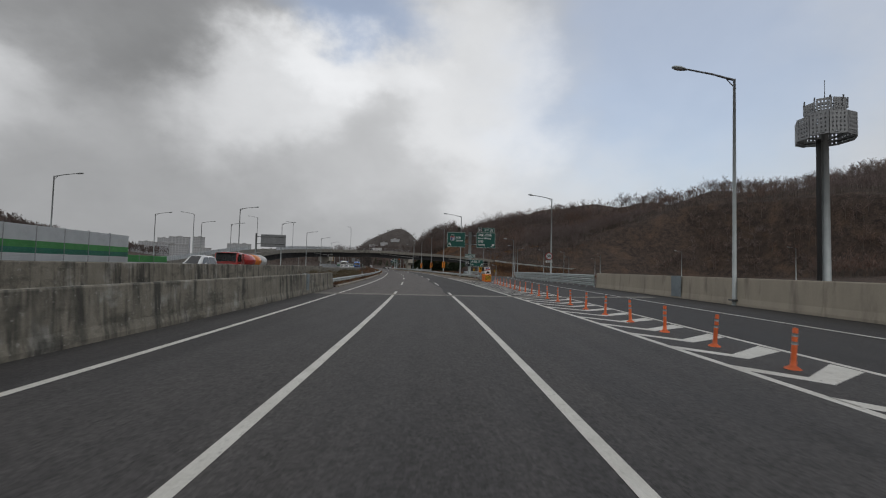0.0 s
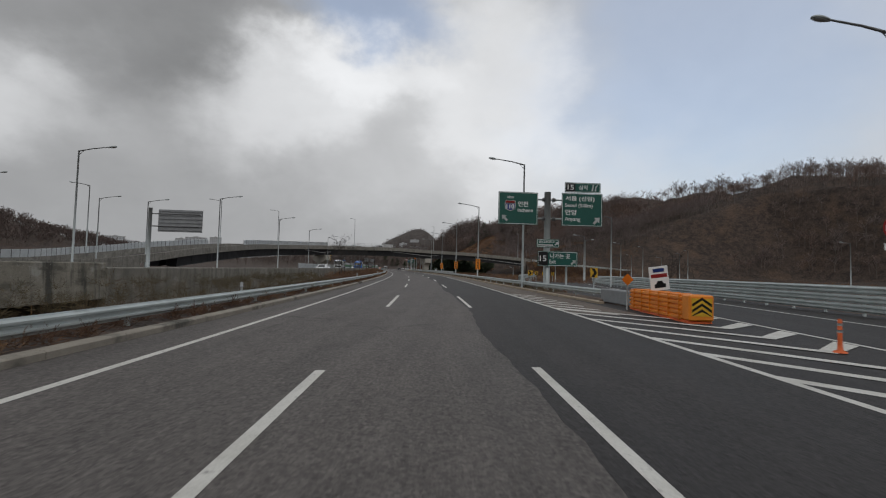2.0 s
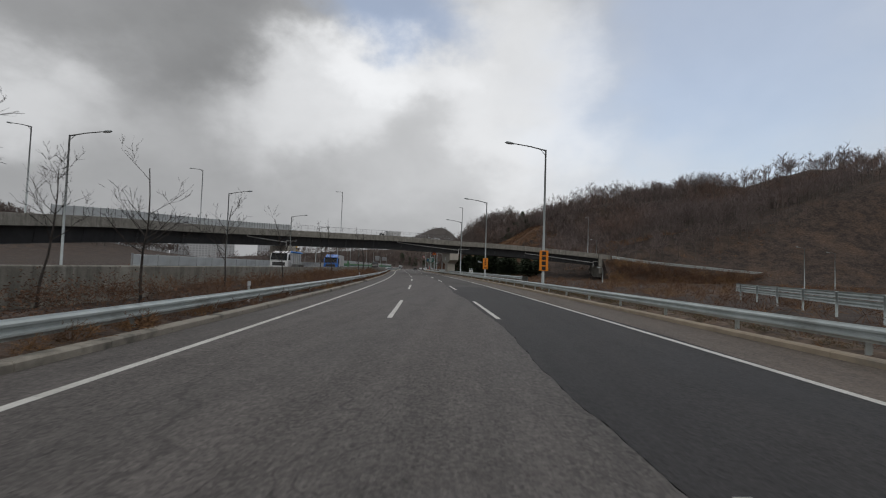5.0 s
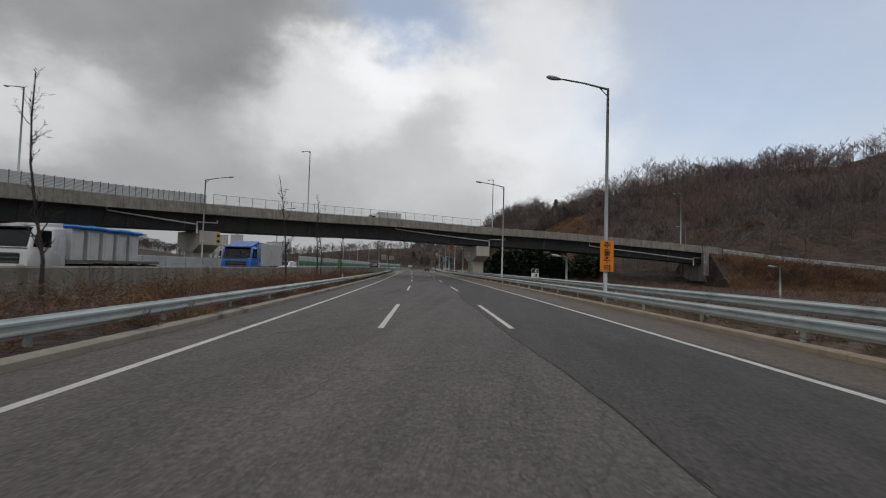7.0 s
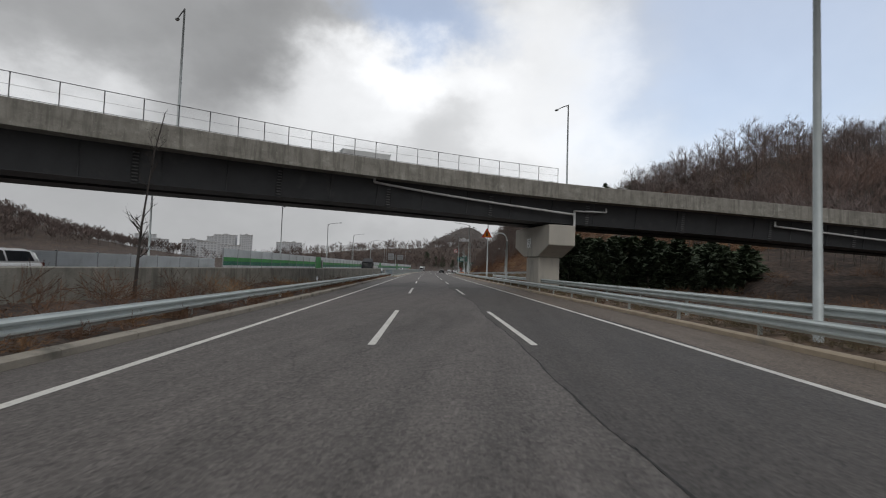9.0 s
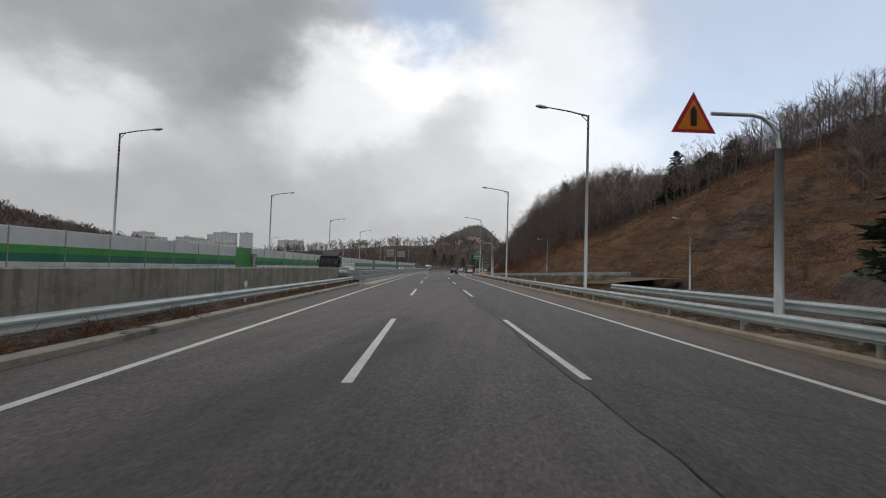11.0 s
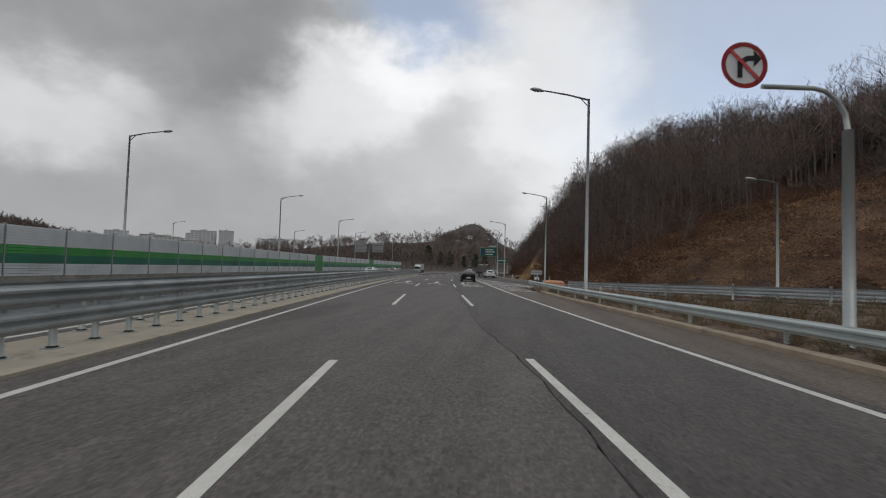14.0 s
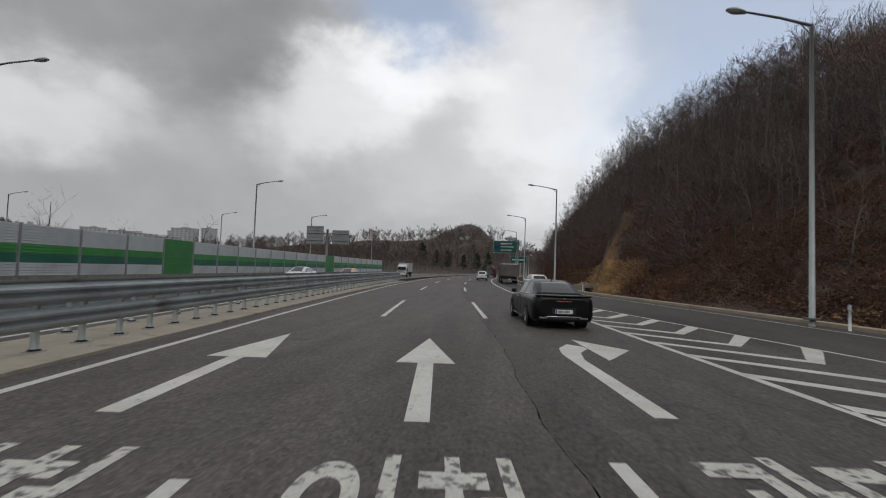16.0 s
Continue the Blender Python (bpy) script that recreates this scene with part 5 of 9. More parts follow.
lamp = street_lamp(11.6, 2.75, "tall galvanised street lamp with a single arm over the road", "lamps along the motorway")
lamp.matrix_world = spot(61.1, 18.4, 0.1)
for s, n, z in ((22.7, 16.05, 0.45), (85.2, 8.9, 0), (114.5, 8.9, 0), (144.5, 8.9, 0), (174.5, 8.88, 0), (204.2, 8.85, 0), (234.5, 10.3, 0), (264.8, 9.0, 0), (294, 8.75, 0), (328.6, 8.55, 0), (365.2, 14.45, 0.28), (401.5, 12.3, 0), (431.6, 11.4, 0), (462, 10.3, 0), (496, 10.3, 0), (530, 10.3, 0)):
    if s == 234.5:
        continue
    copy_thing(lamp, spot(s, n, z))
for s, n in ((87, -32.3), (116.7, -31.6), (147, -30.4), (177, -29.2), (208.1, -27.6), (238, -27.4), (273.4, -26.1), (303.5, -24.75), (339.3, -24.9), (371.0, -24.5), (402.7, -24.7), (437.5, -32), (470, -30), (436, -51), (415.6, -74)):
    copy_thing(lamp, spot(s, n, 0.0 if s > 280 else 0.1, 180))
for s, n in ((57.9, -44.3), (102, -54.4), (121, -52.2), (123, -45.7)):
    copy_thing(lamp, spot(s, n, 0.0, 180))
# lamps on the ramp, arms across its deck
for i, u in ((ramp_index(219, -15.5) + 1.05, DECK - 0.1), (ramp_index(196, -35), DECK - 0.1), (ramp_index(121.6, -45.7), DECK - 0.1), (ramp_index(167, -41.6), DECK - 0.1)):
    p = ramp_at(i, u, -0.4)
    d = RAMP_DIR[int(i)]
    copy_thing(lamp, Matrix.Translation(p) @ Matrix.Rotation(math.atan2(d.y, d.x) + (math.pi / 2 if u > 4 else -math.pi / 2), 4, "Z") @ Matrix.Rotation(math.pi if u > 4 else math.pi, 4, "Z"))
for s, n, i in ((241.0, 14.05, ramp_index(231, 10.2) + 3), (236.6, 51.0, ramp_index(231, 52))):
    p, d = at(s, n, ramp_at(i, 4.5, -0.9).z), RAMP_DIR[int(i)]
    copy_thing(lamp, Matrix.Translation(p) @ Matrix.Rotation(math.atan2(d.y, d.x) - math.pi / 2, 4, "Z"))
small = street_lamp(8.6, 1.6, "small street lamp beside a side road", "lamps along the side roads", 0.15)
small.matrix_world = spot(127.6, 31.4, 0.0)
for s, n, z, r in ((95.7, 21.9, 0.1, 0), (138, 44, -0.5, 20), (132.3, 33.6, 0.0, 200), (150, 56, -0.4, 30), (160, 75, 0.2, 30), (176, 84, 0.5, 30), (196, 80, 0.5, 10), (333.8, 23.35, 0.3, 0), (290, 30, 0.5, 0), (246, 58, 3.5, 0), (208, 100, 4.0, 0), (120, 78, 0, 0), (95, 88, 0, 0)):
    copy_thing(small, spot(s, n, min(z, float(land(np.array([at(s, n).x]), np.array([at(s, n).y]))[0])), r))
low = street_lamp(3.2, 0.7, "low white roadside lamp", "low lamps on the verge", 0.05)
low.matrix_world = spot(196, 36.5, -0.45)
copy_thing(low, spot(188, 11.2, -0.3))
copy_thing(low, spot(128, 26, -0.3))

# ---- signs ----


def upright(name, body, w, h, mat, parent, x, z, y=-0.012, bold=0.012, label=""):
    return part(name, text_mesh(body, w, h, mat, 0.0, bold), None, parent, label, m=pose(x, y, z, 90, 0, 0))


def flat_part(name, pts, mat, parent, y=-0.010, label=""):
    """A thin sheet with outline pts (x, z), facing the driver."""
    bm = bmesh.new()
    f = bm.faces.new([bm.verts.new((x, y, z)) for x, z in pts])
    bmesh.ops.solidify(bm, geom=[f], thickness=0.003)
    return part(name, bm, mat, parent, label)


def arrow_up(parent, cx, cz, size, ang, mat=SIGN_WHITE, y=-0.014):
    c, s = math.cos(radians(ang)), math.sin(radians(ang))
    pts = [(-0.14, -0.5), (0.14, -0.5), (0.14, 0.02), (0.42, 0.02), (0.0, 0.5), (-0.42, 0.02), (-0.14, 0.02)]
    flat_part("arrow", [(cx + size * (x * c - z * s), cz + size * (x * s + z * c)) for x, z in pts], mat, parent, y, "white arrow")


def panel(name, parent, x0, x1, z0, z1, mat, border=True, y=0.0, label=""):
    p = part(name, box((x0, y, z0), (x1, y + 0.05, z1), 0.008), mat, parent, label)
    if border:
        w, g = 0.035, 0.045
        bm = bmesh.new()
        for a, b, c, d in ((x0 + g, z0 + g, x1 - g, z0 + g + w), (x0 + g, z1 - g - w, x1 - g, z1 - g), (x0 + g, z0 + g, x0 + g + w, z1 - g), (x1 - g - w, z0 + g, x1 - g, z1 - g)):
            add_box(bm, (a, y - 0.005, b), (c, y + 0.001, d))
        part("border", bm, SIGN_WHITE, p, "white border")
    for k in range(3):
        x = x0 + (x1 - x0) * (0.2 + 0.3 * k)
        part("back_rib", box((x - 0.03, y + 0.05, z0 + 0.05), (x + 0.03, y + 0.11, z1 - 0.05)), SIGN_BACK, p)
    return p


g = thing("sign_gantry", spot(81.2, 10.2), "green motorway direction signs on one round steel column", "road sign")
part("column", tube([(-0.1, 0.35, -0.5), (-0.1, 0.35, 8.4)], 0.27, 16), POLE, g)
for z in (7.75, 6.15):
    part("cross_arm", tube([(-1.4, 0.35, z), (1.4, 0.35, z)], 0.07, 8), POLE, g)
    for x in (-0.42, 0.42):
        bm = bmesh.new()
        add_tube(bm, [(x - 0.13, 0.35, z), (x + 0.13, 0.35, z)], 0.15, 10)
        add_tube(bm, [(x - 0.02, 0.35, z), (x + 0.02, 0.35, z)], 0.2, 10)
        part("flange", bm, STEEL_DARK, g, "dark bolted flange")
A = panel("sign_panel", g, -4.35, -1.02, 5.55, 8.28, SIGN_GREEN, label="green sign to Incheon")
upright("sign_word", "서W", 0.62, 0.27, SIGN_WHITE, A, -3.35, 7.82)
upright("sign_word", "인천", 0.84, 0.44, SIGN_WHITE, A, -2.28, 7.28, bold=0.02)
upright("sign_word", "Incheon", 1.28, 0.33, SIGN_WHITE, A, -2.08, 6.76)
shield = [(-0.40, 0.34), (-0.28, 0.42), (0, 0.36), (0.28, 0.42), (0.40, 0.34), (0.42, 0.05), (0.36, -0.28), (0, -0.42), (-0.36, -0.28), (-0.42, 0.05)]
cx, cz = -3.35, 7.12
flat_part("shield", [(cx + x * 1.12, cz + z * 1.1) for x, z in shield], SIGN_WHITE, A, -0.008, "white route shield")
flat_part("shield_face", [(cx - 0.41, cz + 0.17), (cx + 0.41, cz + 0.17), (cx + 0.42, cz + 0.05), (cx + 0.36, cz - 0.28), (cx, cz - 0.42), (cx - 0.36, cz - 0.28), (cx - 0.42, cz + 0.05)], SIGN_BLUE, A, -0.014)
flat_part("shield_top", [(cx - 0.40, cz + 0.21), (cx - 0.40, cz + 0.34), (cx - 0.28, cz + 0.42), (cx, cz + 0.36), (cx + 0.28, cz + 0.42), (cx + 0.40, cz + 0.34), (cx + 0.40, cz + 0.21)][::-1], SIGN_RED, A, -0.014)
upright("sign_word", "110", 0.66, 0.38, SIGN_WHITE, A, cx, cz - 0.08, -0.02, 0.03)
arrow_up(A, -3.82, 6.08, 0.66, 45)
B = panel("sign_panel", g, 1.02, 4.5, 5.56, 8.35, SIGN_GREEN, label="green sign to Seoul and Anyang")
upright("sign_word", "서울 (신림)", 2.5, 0.48, SIGN_WHITE, B, 2.56, 7.86, bold=0.02)
upright("sign_word", "Seoul (Sillim)", 2.36, 0.40, SIGN_WHITE, B, 2.47, 7.27)
upright("sign_word", "안양", 1.0, 0.47, SIGN_WHITE, B, 1.8, 6.71, bold=0.02)
upright("sign_word", "Anyang", 1.34, 0.41, SIGN_WHITE, B, 1.95, 6.11)
arrow_up(B, 4.0, 6.06, 0.76, -45)
C = panel("sign_plate", g, 1.27, 4.33, 8.40, 9.25, SIGN_GREEN, label="green exit number plate")
flat_part("number_field", [(1.35, 8.48), (2.16, 8.48), (2.16, 9.17), (1.35, 9.17)], SIGN_BLACK, C, -0.012)
upright("sign_word", "15", 0.54, 0.45, SIGN_WHITE, C, 1.75, 8.83, -0.02, 0.02)
upright("sign_word", "삼막", 0.8, 0.42, SIGN_WHITE, C, 2.85, 8.83)
flat_part("road_symbol", [(3.52, 8.55), (3.68, 8.55), (3.76, 9.1), (3.63, 9.1)], SIGN_WHITE, C, -0.014)
flat_part("road_symbol", [(3.81, 8.55), (3.96, 8.55), (3.96, 8.86), (4.09, 9.03), (4.03, 9.1), (3.83, 8.92)], SIGN_WHITE, C, -0.014)
D = panel("sign_plate", g, -1.07, 0.86, 3.69, 4.39, SIGN_GREEN, label="small green sign to a university")
upright("sign_word", "경인교육대학교", 1.32, 0.22, SIGN_WHITE, D, -0.22, 4.16)
flat_part("text_bar", [(-0.95, 3.85), (0.35, 3.85), (0.35, 3.95), (-0.95, 3.95)], SIGN_WHITE, D, -0.012)
arrow_up(D, 0.62, 4.03, 0.4, -45)
x_ = thing("exit_sign", spot(81.1, 10.2), "green exit sign on two grey posts", "road sign")
E_ = panel("sign_panel", x_, -0.98, 2.39, 2.14, 3.38, SIGN_GREEN)
flat_part("number_field", [(-0.92, 2.2), (-0.12, 2.2), (-0.12, 3.32), (-0.92, 3.32)], SIGN_BLACK, E_, -0.012)
upright("sign_word", "15", 0.56, 0.48, SIGN_WHITE, E_, -0.53, 2.77, -0.02, 0.015)
upright("sign_word", "나가는 곳", 1.7, 0.42, SIGN_WHITE, E_, 0.9, 3.0, bold=0.012)
upright("sign_word", "Exit", 0.54, 0.32, SIGN_WHITE, E_, 0.28, 2.52)
arrow_up(E_, 2.05, 2.5, 0.54, -50)
for x in (-0.35, 1.48):
    part("post", tube([(x, 0.12, -0.5), (x, 0.12, 3.3)], 0.09, 10), POLE, x_)

# orange warning boards strapped to lamp poles
for s, n, words in ((114.5, 8.9, "전방정체"), (174.5, 8.88, "추돌주의")):
    t = thing("warning_board", spot(s, n, 0), "orange vertical warning board strapped to a lamp pole", "road sign", "orange warning boards")
    b = part("board", box((-0.36, -0.18, 1.72), (0.36, -0.14, 3.36), 0.01), SIGN_ORANGE, t)
    for k, ch in enumerate(words):
        upright("sign_word", ch, 0.36, 0.33, BLACK, b, 0, 3.14 - 0.4 * k, -0.19, 0.02)
    for z in (2.0, 3.0):
        part("strap", tube([(-0.12, -0.13, z), (-0.12, 0.1, z), (0.12, 0.1, z), (0.12, -0.13, z)], 0.012, 5), STEEL, t)
t = thing("warning_board", spot(144.5, 8.9, 0), "orange vertical warning board strapped to a lamp pole", "road sign", "orange warning boards")
b = part("board", box((-0.36, -0.18, 1.72), (0.36, -0.14, 3.36), 0.01), SIGN_ORANGE, t)
for k in range(4):
    part("text_bar", box((-0.16, -0.19, 2.98 - 0.4 * k), (0.16, -0.18, 3.28 - 0.4 * k)), BLACK, b)


def disc(r, y, sides=28, ring=None):
    bm = bmesh.new()
    outer = [bm.verts.new((r * math.cos(2 * math.pi * k / sides), y, r * math.sin(2 * math.pi * k / sides))) for k in range(sides)]
    if ring:
        inner = [bm.verts.new((ring * math.cos(2 * math.pi * k / sides), y, ring * math.sin(2 * math.pi * k / sides))) for k in range(sides)]
        for k in range(sides):
            bm.faces.new((outer[k], outer[(k + 1) % sides], inner[(k + 1) % sides], inner[k]))
    else:
        bm.faces.new(outer)
    bmesh.ops.solidify(bm, geom=bm.faces[:], thickness=0.01)
    return bm


t = thing("speed_limit_sign", spot(60.95, 18.0, 0), "round red-rimmed speed limit sign on a lamp pole", "road sign")
M = pose(0, -0.2, 3.72)
part("disc", disc(0.48, 0), SIGN_WHITE, t, m=M)
part("rim", disc(0.5, -0.012, 28, 0.40), SIGN_RED, t, m=M)
upright("sign_word", "50", 0.5, 0.36, BLACK, t, 0, 3.72, -0.225, 0.03)
part("sub_plate", box((-0.45, -0.22, 2.85), (0.45, -0.19, 3.12)), SIGN_WHITE, t)
for k in range(2):
    part("text_bar", box((-0.36, -0.226, 2.89 + 0.12 * k), (0.36, -0.219, 2.95 + 0.12 * k)), BLACK, t)
part("bracket", box((-0.05, -0.19, 2.9), (0.05, 0.05, 3.9)), STEEL_DARK, t)

# cantilevered signs
def hook_pole(name, s, n, label, height=5.6, reach=2.3):
    t = thing(name, spot(s, n), label, "road sign")
    part("pole", tube([(0, 0, -0.4), (0, 0, height - 0.9)], [0.13, 0.11], 12), POLE, t)
    pts = [(0, 0, height - 0.9)] + [(-0.8 + 0.8 * math.cos(a), 0, height - 0.9 + 0.95 * math.sin(a)) for a in (0.4, 0.8, 1.2, 1.57)] + [(-reach, 0, height + 0.05)]
    part("hook_arm", tube(pts, 0.055, 10), POLE, t)
    return t


t = hook_pole("no_turn_sign", 313.2, 9.4, "round no-right-turn sign on a hooked pole", 6.0, 2.0)
M = pose(-2.45, -0.05, 6.5)
part("disc", disc(0.52, 0), SIGN_WHITE, t, m=M)
part("rim", disc(0.54, -0.012, 28, 0.43), SIGN_RED, t, m=M)
flat_part("turn_arrow", [(-2.62, 6.2), (-2.5, 6.2), (-2.5, 6.52), (-2.36, 6.6), (-2.24, 6.6), (-2.24, 6.46), (-2.06, 6.66), (-2.24, 6.86), (-2.24, 6.72), (-2.4, 6.72), (-2.62, 6.58)], BLACK, t, -0.07)
part("slash", box((-0.46, -0.035, -0.04), (0.46, -0.025, 0.04)), SIGN_RED, t, m=pose(-2.45, -0.05, 6.5, 0, 45, 0))
t = hook_pole("merge_warning_sign", 249.4, 9.3, "triangular orange warning sign on a hooked pole", 6.3, 2.0)
flat_part("rim", [(-3.2, 5.75), (-1.9, 5.75), (-2.55, 6.95)], SIGN_RED, t, -0.05)
flat_part("face", [(-3.02, 5.85), (-2.08, 5.85), (-2.55, 6.72)], SIGN_ORANGE, t, -0.06)
flat_part("symbol", [(-2.64, 5.95), (-2.46, 5.95), (-2.46, 6.4), (-2.55, 6.55), (-2.64, 6.4)], BLACK, t, -0.07)

# chevron boards on the bend of the exit road
def chevron_board(s, n, z, rz=0):
    t = thing("chevron_board", spot(s, n, z, rz), "yellow board with a black chevron on a post", "road sign", "chevron boards")
    part("post", tube([(0, 0.05, -1.4), (0, 0.05, 0.3)], 0.04, 8), POLE, t)
    part("board", box((-0.22, -0.01, -0.3), (0.22, 0.02, 0.3), 0.006), SIGN_YELLOW, t)
    flat_part("chevron_mark", [(-0.17, 0.27), (0.02, 0.27), (0.19, 0.0), (0.02, -0.27), (-0.17, -0.27), (0.0, 0.0)], BLACK, t, -0.02)


for s, n, z in ((71.9, 10.42, 1.68), (97, 12.6, 1.45), (107.2, 15.5, 1.45), (118, 19.3, 1.35), (124, 22.4, 1.3), (131, 26.5, 1.25)):
    chevron_board(s, n, z, -8)

# sign backs of the opposite carriageway
t = thing("sign_from_behind", spot(100.4, -33.1), "back of a large road sign on a steel pole", "road sign", "sign backs")
part("pole", tube([(0, 0, -0.3), (0, 0, 8.1)], 0.2, 12), POLE, t)
for z in (7.4, 5.9):
    part("cross_arm", tube([(0, 0, z), (5.8, 0, z)], 0.07, 8), STEEL_DARK, t)
part("sign_back", box((0.9, 0.1, 5.25), (6.1, 0.16, 7.95), 0.01), SIGN_BACK, t)
for k in range(6):
    part("back_rib", box((0.95, -0.02, 5.45 + 0.45 * k), (6.05, 0.1, 5.53 + 0.45 * k)), SIGN_BACK, t)
t = thing("sign_from_behind", spot(428, -24.6), "backs of two road signs on one steel column", "road sign", "sign backs")
part("pole", tube([(0, 0, -0.3), (0, 0, 8.3)], 0.2, 12), POLE, t)
for z in (7.5, 6.2):
    part("cross_arm", tube([(-3.9, 0, z), (3.9, 0, z)], 0.07, 8), STEEL_DARK, t)
for x0, x1, z0, z1 in ((-4.0, -0.8, 5.5, 8.9), (0.9, 4.1, 5.6, 8.2)):
    part("sign_back", box((x0, 0.1, z0), (x1, 0.16, z1), 0.01), SIGN_BACK, t)
    for k in range(6):
        z = z0 + 0.2 + (z1 - z0 - 0.4) * k / 5
        part("back_rib", box((x0, -0.02, z - 0.04), (x1, 0.1, z + 0.04)), SIGN_BACK, t)
# green direction sign ahead
t = thing("direction_sign", spot(455, 9.6), "far green direction sign on a steel column", "road sign")
part("column", tube([(1.2, 0.3, -0.3), (1.2, 0.3, 9.2)], 0.2, 12), POLE, t)
P_ = panel("sign_panel", t, -4.6, 1.0, 6.0, 8.9, SIGN_GREEN)
Q_ = panel("sign_plate", t, -1.8, 0.9, 9.0, 9.7, SIGN_GREEN)
flat_part("text_bar", [(-1.5, 9.2), (0.6, 9.2), (0.6, 9.5), (-1.5, 9.5)], SIGN_WHITE, Q_, -0.012)
for x0, x1, z in ((-2.8, -0.2, 8.2), (-2.8, 0.2, 7.5), (-2.8, -0.3, 6.7)):
    flat_part("text_bar", [(x0, z - 0.16), (x1, z - 0.16), (x1, z + 0.16), (x0, z + 0.16)], SIGN_WHITE, P_, -0.012)
flat_part("route_mark", [(-4.1, 7.0), (-3.3, 7.0), (-3.2, 8.0), (-4.2, 8.0)], SIGN_BLUE, P_, -0.012)
t = thing("direction_sign", spot(480, 10.4), "lower green direction sign further along the road", "road sign")
part("column", tube([(2.4, 0.3, -0.3), (2.4, 0.3, 6.4)], 0.16, 12), POLE, t)
P_ = panel("sign_panel", t, -2.2, 2.6, 4.2, 6.2, SIGN_GREEN)
flat_part("text_bar", [(-1.6, 5.0), (1.9, 5.0), (1.9, 5.4), (-1.6, 5.4)], SIGN_WHITE, P_, -0.012)

BLOCK_GREY = material("smooth_grey_concrete", (0.30, 0.315, 0.325), 0.85, 0, (0.23, 0.24, 0.25), 0.35, 0.5, 1.6, 0.12, 0.4)

# ---- crash cushion in the gore ----
t = thing("crash_cushion", spot(59.15, 9.33, 0.03, -5.5), "orange ribbed plastic crash cushion with a striped nose", "crash cushion")
bm = bmesh.new()
prof = []
for k in range(5):
    z = 0.06 + 0.175 * k
    prof += [(0.36, z), (0.42, z + 0.04), (0.42, z + 0.11), (0.36, z + 0.15)]
outline = prof + [(0.36, 0.95), (-0.36, 0.95)] + [(-x, z) for x, z in prof[::-1]]
rings = [[bm.verts.new((x, y, z)) for x, z in outline] for y in (0.55, 2.0, 4.0, 5.85)]
for a, b in zip(rings, rings[1:]):
    for k in range(len(outline)):
        bm.faces.new((a[k], b[k], b[(k + 1) % len(outline)], a[(k + 1) % len(outline)]))
bm.faces.new(rings[0])
bm.faces.new(rings[-1][::-1])
bmesh.ops.recalc_face_normals(bm, faces=bm.faces[:])
part("ribbed_body", bm, CUSHION, t)
part("nose", box((-0.42, 0.0, 0.08), (0.42, 0.56, 0.97), 0.05), CUSHION, t)
part("striped_plate", box((-0.34, -0.02, 0.25), (0.34, 0.004, 0.86)), SIGN_YELLOW, t, "yellow plate with black stripes")
for side in (-1, 1):
    for k in range(3):
        z = 0.30 + 0.2 * k
        flat_part("stripe", [(0.0, z + 0.10), (0.0, z + 0.2), (side * 0.33, z - 0.03), (side * 0.33, z - 0.05 if z < 0.31 else z - 0.13)][:: side], BLACK, t, -0.026)
part("skid", box((-0.4, 0.1, -0.05), (0.4, 5.9, 0.07), 0.02), ORANGE_PLASTIC, t)
for k in range(6):
    part("rib_joint", box((-0.44, 0.75 + 0.9 * k, 0.05), (0.44, 0.80 + 0.9 * k, 0.97), 0.01), CUSHION, t)
t = thing("notice_board", spot(63.2, 10.05, 0.99) @ Matrix.Rotation(radians(-8), 4, "Y"), "white notice board with red and blue writing and a car symbol", "road sign")
part("board", box((-0.42, 0.0, 0.0), (0.42, 0.03, 1.05), 0.01), SIGN_WHITE, t)
for x0, x1, z, m_ in ((-0.25, 0.25, 0.88, SIGN_BLUE), (-0.36, 0.36, 0.64, SIGN_RED)):
    flat_part("text_bar", [(x0, z - 0.08), (x1, z - 0.08), (x1, z + 0.08), (x0, z + 0.08)], m_, t, -0.006)
flat_part("car_symbol", [(-0.25, 0.12), (0.25, 0.12), (0.25, 0.28), (0.16, 0.3), (0.1, 0.42), (-0.1, 0.42), (-0.16, 0.3), (-0.25, 0.28)], BLACK, t, -0.006)
part("stand", box((-0.3, 0.03, -0.02), (0.3, 0.4, 0.04)), STEEL_DARK, t)
t = thing("concrete_block", spot(65.9, 10.25, 0.0, 1.5), "long grey concrete end block between crash cushion and guardrail", "block")
part("block", box((-0.32, 0.0, 0.06), (0.3, 3.5, 0.80), 0.05), BLOCK_GREY, t)
part("footing", box((-0.26, 0.2, -0.3), (0.26, 3.3, 0.06), 0.02), EARTH, t, "stained footing")
t = thing("diamond_sign", spot(64.4, 9.12, 0.26), "small orange diamond sign on a post", "road sign")
part("post", tube([(0, 0.04, -0.5), (0, 0.04, 1.3)], 0.03, 6), POLE, t)
flat_part("plate", [(0, 0.87), (0.28, 1.15), (0, 1.43), (-0.28, 1.15)], SIGN_ORANGE, t)

